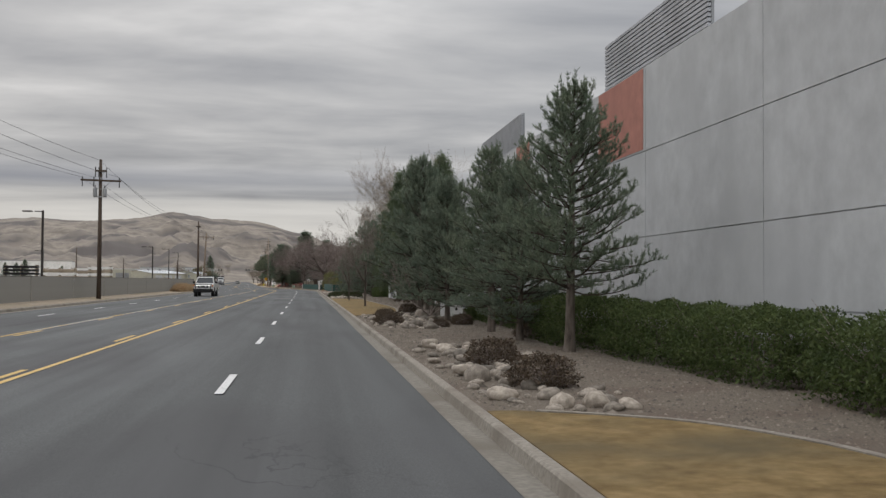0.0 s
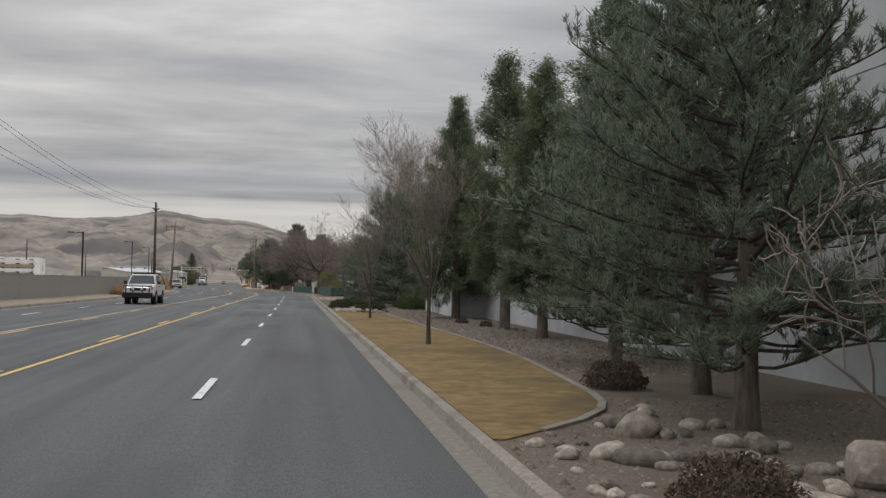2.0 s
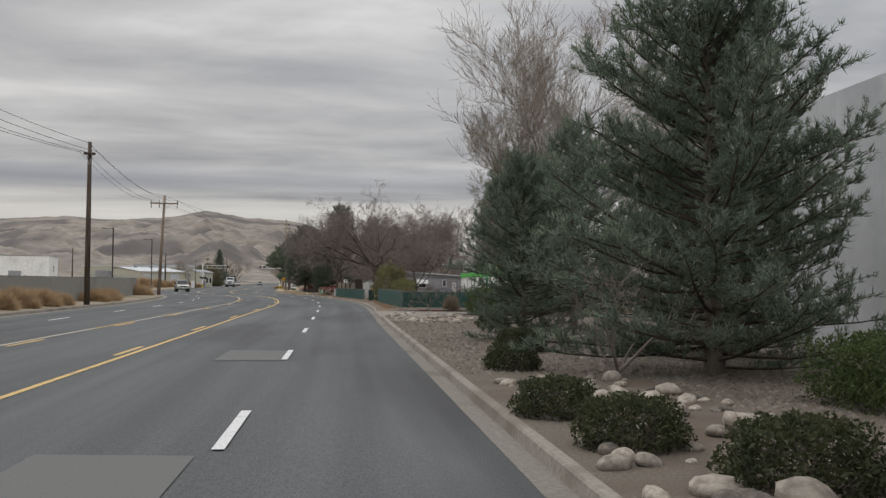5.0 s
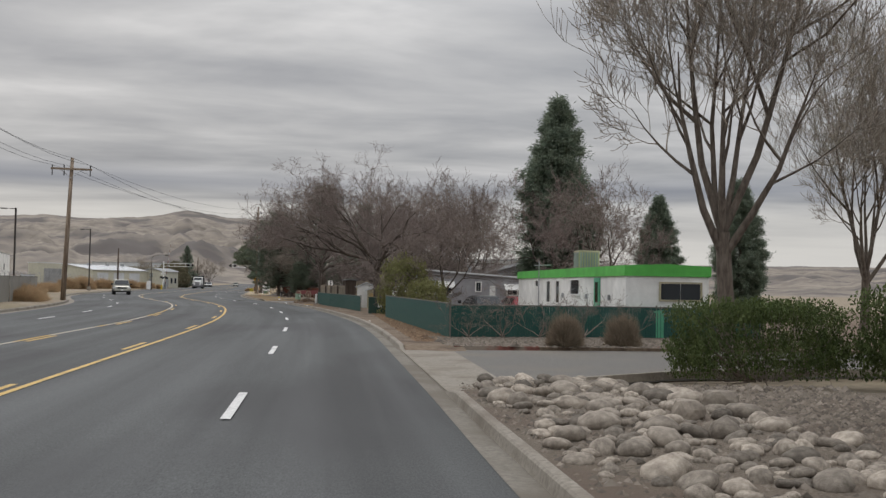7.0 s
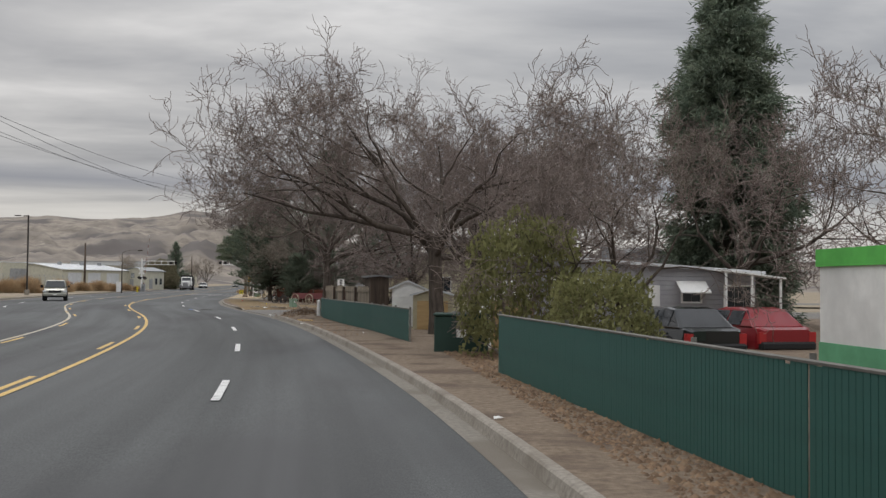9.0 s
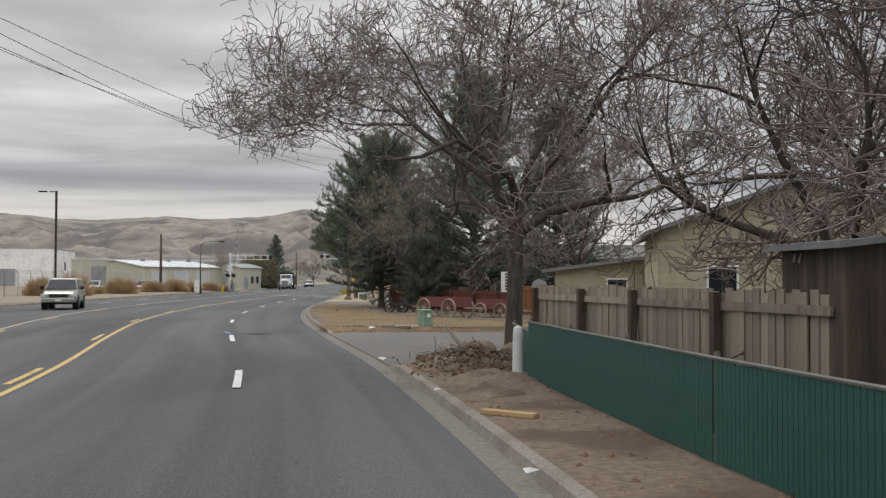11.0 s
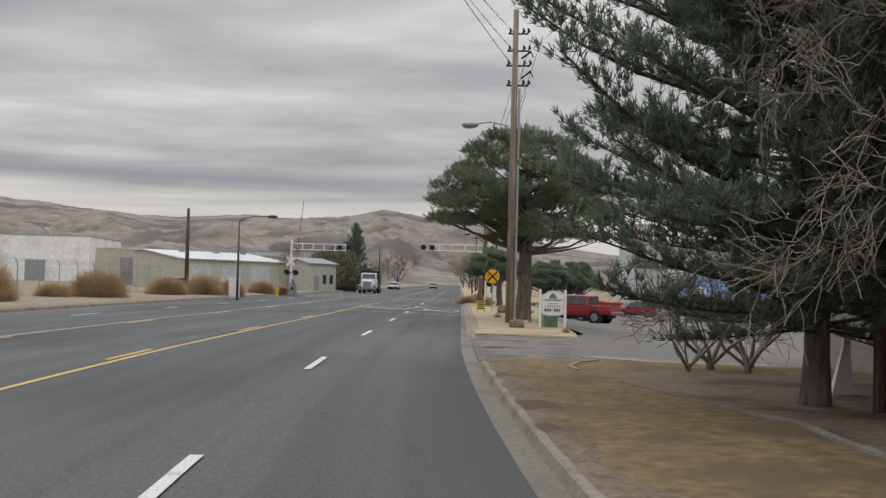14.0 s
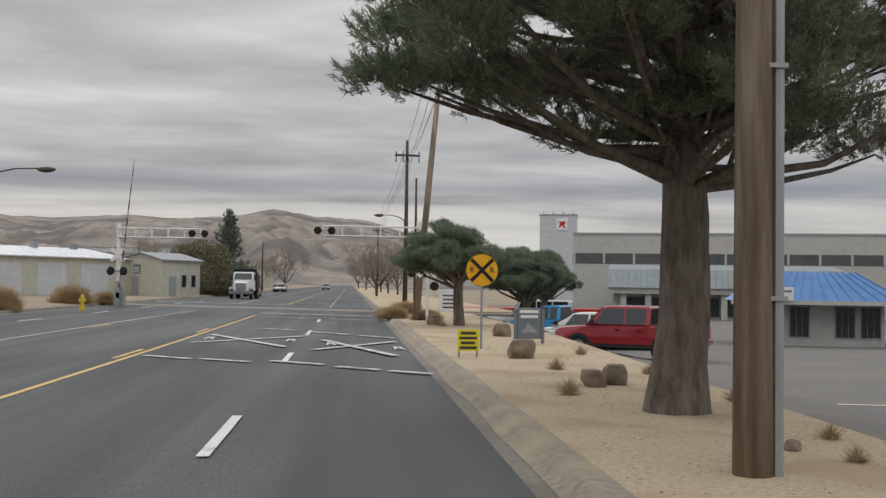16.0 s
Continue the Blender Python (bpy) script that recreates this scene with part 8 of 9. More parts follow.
stroke("stop_line", (-13.0, 311.5), (-20.2, 315.5), 0.5, M["thin_line"], "white painted stop line before the rails", 0.044)
stroke("stop_line", (-21.5, 338.0), (-33.0, 345.0), 0.5, M["thin_line"], "white painted stop line before the rails", 0.044)


# ---------------------------------------------------------------- signs and boxes by the verge
def rr_sign():
    top = thing("warning_sign", -10.13, 283.2, 0.1, "round yellow crossing warning sign with a black cross on a post", "sign", "", 2)
    part("post", boxm(-0.03, 0.03, 0.0, 0.04, -0.2, 2.35), M["galv"], top)
    disc = part("sign_face", tubem([(0, -0.02, 2.0), (0, 0.0, 2.0)], 0.40, 40), M["sign_yellow"], top, "round yellow sign face")
    part("rim", tubem([(0, -0.018, 2.0), (0, 0.002, 2.0)], 0.405, 40), M["black"], top)
    for sg in (-1, 1):
        b = part("cross_bar", boxm(-0.385, 0.385, -0.008, 0.0, -0.042, 0.042), M["black"], disc)
        b.matrix_basis = pose(0, -0.024 - 0.003 * sg, 2.0, 0, sg * 45, 0)
    for sx in (-0.25, 0.25):
        text_mesh("letter", "R", 0.20, M["black"], disc, pose(sx, -0.026, 2.0, 90, 0, 0), thick=0.003)


rr_sign()


def small_sign():
    top = thing("yard_sign", -10.63, 280.0, 0.1, "small bright yellow sign with dark lettering on two stakes", "sign", "", 4)
    for sx in (-0.2, 0.2):
        part("stake", boxm(sx - 0.012, sx + 0.012, 0.0, 0.02, -0.15, 0.64), M["iron"], top)
    face = part("sign_face", boxm(-0.235, 0.235, -0.012, 0.0, 0.17, 0.64), M["sign_lime"], top)
    for k, w in enumerate((0.19, 0.16, 0.2, 0.17)):
        part("text_bar", boxm(-w, w, -0.016, -0.0125, 0.21 + k * 0.107, 0.27 + k * 0.107), M["ink"], face)


small_sign()


def lease_sign():
    top = thing("lease_sign", -7.35, 261.9, 0.1, "white painted lease sign with a scrolled top between two posts", "sign", "", 6)
    for sx in (-0.46, 0.46):
        p = part("post", boxm(sx - 0.04, sx + 0.04, -0.04, 0.04, -0.2, 1.36), M["sign_white"], top)
        part("post_cap", tubem([(sx, 0, 1.36), (sx, 0, 1.42)], [0.05, 0.02], 8), M["sign_white"], p)
    pts = [(-0.41, 0.52), (-0.2, 0.46), (0.2, 0.46), (0.41, 0.52), (0.42, 1.18), (0.36, 1.24), (0.3, 1.25), (0.18, 1.34), (0, 1.38), (-0.18, 1.34), (-0.3, 1.25), (-0.36, 1.24), (-0.42, 1.18)]
    board = part("board", prismm(pts, -0.03, 0.02, "y"), M["sign_white"], top)
    inner = [(x * 0.96, 0.93 + (z - 0.93) * 0.955) for x, z in pts]
    part("line", prismm(inner, -0.033, -0.0305, "y"), M["ink"], board)
    part("panel", prismm([(x * 0.975, 0.93 + (z - 0.93) * 0.985) for x, z in inner], -0.036, -0.0335, "y"), M["sign_white"], board)
    part("emblem", prismm([(-0.16, 1.08), (0.16, 1.08), (0.11, 1.2), (0.04, 1.27), (-0.02, 1.29), (-0.09, 1.22)], -0.040, -0.0365, "y"), M["sign_grey"], board)
    part("text_bar", boxm(-0.33, 0.33, -0.040, -0.0365, 1.0, 1.06), M["tilt_trim"], board)
    text_mesh("text", "MANAGED & LEASED", 0.075, M["ink"], board, pose(0, -0.04, 0.80, 90, 0, 0) @ Matrix.Diagonal((0.88, 1.1, 1, 1)), thick=0.002)
    part("text_bar", boxm(-0.17, 0.17, -0.040, -0.0365, 0.885, 0.905), M["ink"], board)
    for k in range(7):
        if k != 3:
            part("text_bar", boxm(-0.3 + k * 0.086, -0.24 + k * 0.086, -0.040, -0.0365, 0.61, 0.72), M["ink"], board)
    part("text_bar", boxm(-0.035, 0.015, -0.040, -0.0365, 0.655, 0.675), M["ink"], board)
    box2 = thing("utility_box", -7.42, 262.5, 0.1, "faded sage-green ribbed utility box behind the white sign", "utility box", "", 6)
    part("cabinet", boxm(-0.27, 0.27, -0.22, 0.22, -0.05, 0.46, bevel=0.02), M["util_sage"], box2)
    for k in range(6):
        part("rib", boxm(-0.25, 0.25, -0.235, -0.222, 0.05 + k * 0.065, 0.085 + k * 0.065), M["util_sage"], box2)
    part("lid", boxm(-0.29, 0.29, -0.24, 0.24, 0.46, 0.5, bevel=0.01), M["util_sage"], box2)


lease_sign()


def grey_sign():
    top = thing("street_sign_board", -8.62, 286.0, 0.05, "blue-grey painted business sign board between two posts", "sign", "", 2)
    for sx in (-0.385, 0.385):
        part("post", boxm(sx - 0.04, sx + 0.04, -0.05, 0.05, -0.2, 1.02), M["sign_grey"], top)
    board = part("board", boxm(-0.345, 0.345, -0.03, 0.03, 0.2, 1.06, bevel=0.02), M["sign_grey"], top)
    for z, w in ((0.92, 0.26), (0.78, 0.24)):
        part("text_bar", boxm(-w, w, -0.036, -0.031, z, z + 0.08), M["sign_white"], board)
    part("emblem", prismm([(-0.24, 0.38), (0.24, 0.38), (0.15, 0.48), (0.04, 0.58), (-0.05, 0.66), (-0.1, 0.5)], -0.036, -0.031, "y"), M["tilt_trim"], board)
    top2 = thing("lease_sign", -10.2, 305.5, 0.0, "small white sign on two white posts", "sign", "", 2)
    for sx in (-0.4, 0.4):
        part("post", boxm(sx - 0.05, sx + 0.05, -0.05, 0.05, -0.2, 1.5), M["sign_white"], top2)
    b2 = part("board", boxm(-0.38, 0.38, -0.03, 0.03, 0.5, 1.5, bevel=0.02), M["sign_white"], top2)
    for k in range(4):
        part("text_bar", boxm(-0.25, 0.25, -0.036, -0.031, 0.65 + k * 0.18, 0.72 + k * 0.18), M["ink"], b2)


grey_sign()


def corner_things():
    ub = thing("utility_box", -1.55, 212.05, 0.12, "weathered grey-green utility box on a concrete pad", "utility box", "", -72)
    part("pad", boxm(-0.75, 0.75, -1.05, 0.32, -0.1, 0.03, bevel=0.01), M["pad_green"], ub, "pale green-stained concrete pad")
    part("cabinet", boxm(-0.42, 0.42, -0.15, 0.15, 0.03, 0.52, bevel=0.02), M["util_sage"], ub)
    part("lid", boxm(-0.44, 0.44, -0.17, 0.17, 0.52, 0.58, bevel=0.02), M["util_sage"], ub)
    part("warning_label", boxm(0.422, 0.426, -0.05, 0.06, 0.32, 0.44), M["sign_white"], ub)
    part("hasp", boxm(0.02, 0.1, -0.18, -0.152, 0.40, 0.48), M["galv"], ub)
    for i, (x, y, w, a) in enumerate(((-4.15, 211.25, 0.26, 12), (-3.78, 211.12, 0.3, -6), (-3.3, 211.02, 0.42, 4), (-2.72, 210.95, 0.44, -3), (-2.22, 210.88, 0.46, 2))):
        blk = thing("concrete_block", x, y, 0.1, "broken grey concrete edging block among leaves", "block", "broken edging blocks", a)
        part("block", boxm(-w / 2, w / 2, -0.09, 0.09, -0.08, 0.10 + 0.02 * (i % 2), bevel=0.02), M["concrete"], blk)
    bd = thing("sign_board", 1.55, 217.0, 0.05, "white notice board with vertical dark lettering on a post", "sign", "", -4)
    part("post", boxm(0.1, 0.22, 0.0, 0.1, -0.2, 1.5), M["board"], bd)
    face = part("board", boxm(-0.24, 0.24, -0.03, 0.0, 1.2, 1.98), M["sign_white"], bd)
    for k in range(6):
        part("text_bar", boxm(-0.09, 0.09, -0.035, -0.031, 1.27 + k * 0.115, 1.35 + k * 0.115), M["ink"], face)
    st = thing("road_sign", 2.85, 217.7, 0.05, "grey back of a road sign on a post", "sign", "", 10)
    part("post", boxm(-0.03, 0.03, -0.03, 0.03, -0.2, 1.6), M["iron"], st)
    part("sign_back", tubem([(0, -0.06, 1.38), (0, -0.04, 1.38)], 0.34, 8), M["galv"], st)
    bol = thing("bollard", 0.34, 193.75, 0.05, "cracked white plastic marker post at the fence's end", "bollard", "", 0)
    part("post", tubem([(0, 0, -0.1), (0, 0, 0.1), (0, 0, 0.74), (0, 0, 0.84), (0, 0, 0.87)], [0.10, 0.095, 0.085, 0.07, 0.035], 14), M["sign_white"], bol)
    tx = thing("utility_box", 4.15, 168.2, 0.1, "dark green metal transformer box behind the fence gap", "utility box", "", -8)
    part("cabinet", boxm(-0.65, 0.65, -0.5, 0.5, -0.1, 0.86, bevel=0.03), M["util_dark"], tx)
    part("lid", boxm(-0.68, 0.68, -0.53, 0.53, 0.86, 0.92, bevel=0.02), M["util_dark"], tx)
    part("warning_label", boxm(-0.12, 0.12, -0.505, -0.5, 0.35, 0.55), M["sign_white"], tx)
    lum = thing("lumber_piece", -0.15, 188.2, 0.105, "broken pale timber plank lying in the dirt", "plank", "", -38)
    part("plank", boxm(-0.38, 0.38, -0.07, 0.07, 0, 0.06, bevel=0.008), M["board_pale"], lum)
    for i, (x, y, a, s) in enumerate(((-3.25, 210.6, 20, 0.12), (-0.9, 195.6, 50, 0.14), (-1.0, 191.0, 10, 0.05), (3.0, 155.0, 0, 0.06), (2.0, 177, 80, 0.06), (-0.2, 184.5, 30, 0.07), (-2.2, 198.0, 70, 0.12))):
        lt = raw("litter", [(-s, -s * 0.6, 0), (s, -s * 0.5, s * 0.25), (s * 0.8, s * 0.6, s * 0.1), (-s * 0.9, s * 0.5, s * 0.4), (0, 0, s * 0.55)], [(0, 1, 4), (1, 2, 4), (2, 3, 4), (3, 0, 4)], M["paper"])
        lt.matrix_basis = pose(x, y, 0.12 if y < 196 or y > 209 else 0.03, 0, 0, a)
        tagged(lt, "crumpled white paper litter on the ground", "litter")
    for i, (x, y, s) in enumerate(((-0.25, 197.0, 0.95), (0.55, 197.5, 0.8), (-1.3, 197.0, 0.4))):
        big_rock("boulder", x, y, 0.03, s, s * 0.8, s * 0.7, 40 + i, "dark brown boulder in the debris heap", turn=i * 70)
    def mound(parent, sx, sy, h, cx, cy, seed):
        bm = bmesh.new()
        bmesh.ops.create_grid(bm, x_segments=30, y_segments=24, size=1)
        for v in bm.verts:
            r = math.hypot(v.co.x, v.co.y)
            q = Vector((v.co.x * 2.3 + seed, v.co.y * 2.3, 1))
            lift = max(0.0, 1 - r) ** 0.8
            v.co = Vector((v.co.x * sx + cx, v.co.y * sy + cy, h * lift * (0.75 + 0.6 * noise.noise(q)) + 0.10 * lift * noise.noise(q * 3.1) - 0.02 if r < 0.97 else -0.5))
        part("soil", bm, M["dirt"], parent, smooth=True)
    heap = thing("debris_heap", -0.45, 195.7, 0.08, "low heap of dirt, leaves and broken sticks", "debris")
    mound(heap, 1.3, 1.4, 0.27, 0, 0, 1)
    mound(heap, 0.9, 2.6, 0.26, 0.35, -3.3, 7)
    st = Twigs()
    rng = np.random.default_rng(5)
    for _ in range(70):
        p = Vector((rng.normal(0, 0.55), rng.normal(-0.1, 0.6), 0.0))
        p.z = 0.06 + 0.3 * max(0.0, 1 - math.hypot(p.x / 1.4, p.y / 1.5)) + rng.uniform(0, 0.08)
        d = Vector((rng.normal(), rng.normal(), rng.normal(0, 0.4))).normalized() * rng.uniform(0.08, 0.34)
        st.bar([p - d, p, p + d], [0.011, 0.013, 0.005], 4)
    tagged(tri_mesh("stick_litter", st.V, st.F, M["twig_lawn"], heap), "", "", "", "stuff")
    part("branch", tubem([(0.05, 0.0, 0.2), (-0.25, 0.25, 0.5), (-0.42, 0.4, 0.74)], [0.05, 0.04, 0.03], 7), M["twig_pale"], heap, "broken pale branch")
    C = np.stack([rng.normal(0, 0.5, 900), rng.normal(-0.6, 1.0, 900), np.zeros(900)], 1)
    C[:, 2] = 0.04 + 0.32 * np.maximum(0, 1 - np.hypot(C[:, 0] / 1.4, C[:, 1] / 1.8)) + rng.uniform(0, 0.04, 900)
    V, F = quad_leaves(rng, C, 0.045, 0.5)
    tagged(tri_mesh("leaf_litter", V, F, M["leaflitter"], heap), "", "", "", "stuff")
    # a narrow white wedge that stands by the red fence
    mk = thing("yard_marker", -3.76, 239.2, 0.1, "narrow white wedge-shaped yard marker by the fence", "marker")
    bm = bmesh.new()
    lo = [bm.verts.new(c) for c in ((-0.16, -0.1, 0), (0.16, -0.1, 0), (0.16, 0.1, 0), (-0.16, 0.1, 0))]
    hi = [bm.verts.new(c) for c in ((0.03, -0.03, 0.8), (0.12, -0.03, 0.8), (0.12, 0.03, 0.8), (0.03, 0.03, 0.8))]
    bm.faces.new(lo[::-1])
    bm.faces.new(hi)
    for k in range(4):
        bm.faces.new((lo[k], lo[(k + 1) % 4], hi[(k + 1) % 4], hi[k]))
    part("wedge", bm, M["sign_white"], mk)
    part("cap", boxm(0.02, 0.13, -0.04, 0.04, 0.8, 0.88, bevel=0.01), M["sign_white"], mk)


corner_things()


def wagon(x, y, turn, body, label, L=1.9, bw=0.9, dark=False, wheel=0.34):
    """An old farm wagon: box, axles, spoked wheels, tongue."""
    top = thing("farm_wagon", x, y, 0.1, label, "wagon", "", turn)
    z0 = wheel + 0.1
    if dark:
        # only the running gear is left
        for a in ((-L / 2, L / 2, -0.05, 0.05, wheel, wheel + 0.08), (-L * 0.4, -L * 0.26, -bw / 2, bw / 2, wheel + 0.03, wheel + 0.14), (L * 0.26, L * 0.4, -bw / 2, bw / 2, wheel + 0.03, wheel + 0.14), (-L * 0.36, -L * 0.3, -bw / 2, -bw / 2 + 0.06, wheel, wheel + 0.42), (-L * 0.36, -L * 0.3, bw / 2 - 0.06, bw / 2, wheel, wheel + 0.42), (L * 0.3, L * 0.36, -bw / 2, -bw / 2 + 0.06, wheel, wheel + 0.38)):
            part("bolster", boxm(*a), M["pole_dark"], top)
    else:
        for a in ((-L / 2, L / 2, -bw / 2, -bw / 2 + 0.04, z0, z0 + 0.36), (-L / 2, L / 2, bw / 2 - 0.04, bw / 2, z0, z0 + 0.36), (-L / 2, -L / 2 + 0.04, -bw / 2 + 0.04, bw / 2 - 0.04, z0, z0 + 0.36), (L / 2 - 0.04, L / 2, -bw / 2 + 0.04, bw / 2 - 0.04, z0, z0 + 0.36), (-L / 2, L / 2, -bw / 2, bw / 2, z0 - 0.05, z0 - 0.002)):
            part("side_board" if a[4] >= z0 else "floor_board", boxm(*a), M[body], top)
    for sx in (-L * 0.33, L * 0.33):
        part("axle", tubem([(sx, -bw / 2 - 0.12, wheel), (sx, bw / 2 + 0.12, wheel)], 0.03, 6), M["iron"], top)
        for sy in (-bw / 2 - 0.1, bw / 2 + 0.1):
            w = part("wheel", tubem([(0, -0.05, 0), (0, 0.05, 0)], 0.055, 10), M["board"], top)
            w.matrix_basis = pose(sx, sy, wheel)
            ring = bmesh.new()
            n = 28
            vs = []
            for i in range(n):
                a = 2 * math.pi * i / n
                vs.append([ring.verts.new((math.cos(a) * r, yy, math.sin(a) * r)) for r, yy in ((wheel, -0.03), (wheel, 0.03), (wheel - 0.05, 0.03), (wheel - 0.05, -0.03))])
            for i in range(n):
                for k in range(4):
                    ring.faces.new((vs[i][k], vs[i][(k + 1) % 4], vs[(i + 1) % n][(k + 1) % 4], vs[(i + 1) % n][k]))
            part("rim", ring, M["iron" if dark else "board"], w)
            for i in range(10):
                a = 2 * math.pi * i / 10
                part("spoke", tubem([(0, 0, 0), (math.cos(a) * (wheel - 0.03), 0, math.sin(a) * (wheel - 0.03))], 0.014, 5), M["iron" if dark else "board"], w)
    part("tongue", boxm(L / 2, L / 2 + 1.1, -0.04, 0.04, wheel - 0.02, wheel + 0.06), M["board"], top)
    return top


wagon(-0.85, 221.35, -46, "wagon_red", "old faded red farm wagon with spoked wheels on the lawn", L=2.3, wheel=0.42)
wagon(1.35, 220.2, -40, "wagon_red", "old faded red farm wagon with spoked wheels on the lawn", L=1.6)
wagon(-2.9, 227.3, -36, "iron", "old dark wooden-wheeled cart beside the red fence", L=1.2, dark=True, wheel=0.32)


def flag(x, y, material, label):
    top = thing("marker_flag", x, y, 0.12, label, "flag")
    part("wire", tubem([(0, 0, -0.1), (0, 0, 0.2)], 0.004, 5), M["iron"], top)
    part("pennant", boxm(0.0, 0.07, -0.003, 0.003, 0.13, 0.19), M[material], top)


for x, y, m in ((-6.04, 226.5, "red_plain"), (-3.6, 216.6, "sign_lime"), (-1.6, 216.0, "sign_lime")):
    flag(x, y, m, "small survey marker flag in the lawn")
M["seal"] = plain("tan_crack_filler", (0.30, 0.26, 0.17), 0.9)
for p, q in (((-10.49, 224.80), (-10.2, 224.98)), ((-10.2, 224.98), (-9.80, 225.0)), ((-9.88, 224.44), (-9.63, 224.19)), ((-9.63, 224.19), (-9.3, 223.6)), ((-9.3, 223.6), (-8.77, 222.9)), ((-9.9, 225.0), (-9.88, 224.44))):
    stroke("crack_filler", p, q, 0.014, M["seal"], "thin tan filler in an asphalt crack", 0.036)
stroke("survey_mark", (-7.50, 208.5), (-7.95, 210.0), 0.15, M["blue_paint"], "blue survey paint mark on the asphalt", 0.034)
mh = thing("manhole", -6.72, 209.0, 0.0, "round cast-iron manhole cover set in worn asphalt", "manhole")
part("ring", tubem([(0, 0, -0.02), (0, 0, 0.030)], 0.40, 28), M["asphalt_patch"], mh)
part("cover", tubem([(0, 0, -0.02), (0, 0, 0.036)], 0.31, 28), M["iron"], mh)
dr = thing("drain_cover", -9.15, 250.4, 0.0, "dark iron drain grate in the apron", "drain")
part("grate", tubem([(0, 0, -0.02), (0, 0, 0.044)], 0.27, 20), M["iron"], dr)
for x0, x1, y0, y1, m in ((-1.72, -0.2, 82.0, 85.0, "asphalt_patch"), (-1.5, -0.1, 97.3, 100.6, "asphalt_patch")):
    pt = raw("asphalt_repair", [(x0, y0, 0.024), (x1, y0 + 0.1, 0.020), (x1, y1, 0.020), (x0, y1 + 0.1, 0.024)], [(0, 1, 2, 3)], M[m])
    tagged(pt, "lighter rectangular asphalt repair patch", "", "", "structure")
bm = bmesh.new()
for (ax, ay), (bx, by) in zip([(4.5, 136.8), (6.5, 136.95), (10, 137.25)], [(6.5, 136.95), (10, 137.25), (16, 137.7)]):
    prism(bm, [(ax, ay), (bx, by), (bx, by + 0.16), (ax, ay + 0.16)], -0.02, 0.125 + ay * 0.00001)
tagged(mesh_ob("kerb", bm, M["red_paint"]), "faded red painted kerb along the driveway", "", "", "structure")
bm = bmesh.new()
for (ax, ay), (bx, by) in zip([(4.2, 126.1), (5.3, 127.0), (8.0, 128.95)], [(5.3, 127.0), (8.0, 128.95), (14, 130.2)]):
    prism(bm, [(ax, ay), (bx, by), (bx, by + 0.15), (ax, ay + 0.15)], -0.02, 0.13 + ay * 0.00001)
tagged(mesh_ob("kerb", bm, M["concrete"]), "pale concrete kerb along the driveway", "", "", "structure")
hy = thing("fire_hydrant", -29.9, 315.3, 0.15, "yellow fire hydrant on the far verge", "hydrant")
part("barrel", tubem([(0, 0, -0.1), (0, 0, 0.1), (0, 0, 0.12), (0, 0, 0.6), (0, 0, 0.75), (0, 0, 0.8)], [0.16, 0.16, 0.11, 0.11, 0.08, 0.03], 12), M["hydrant"], hy)
part("cap", tubem([(-0.2, 0, 0.45), (0.2, 0, 0.45)], 0.06, 8), M["hydrant"], hy)
part("cap", tubem([(0, -0.2, 0.42), (0, 0, 0.42)], 0.075, 8), M["hydrant"], hy)
cb = thing("control_cabinet", -30.2, 302.3, 0.15, "white signal control cabinet on the far verge", "cabinet")
part("cabinet", boxm(-0.35, 0.35, -0.3, 0.3, 0.0, 1.5, bevel=0.02), M["sign_white"], cb)
part("door", boxm(-0.3, 0.3, -0.32, -0.301, 0.1, 1.4), M["sign_white"], cb)


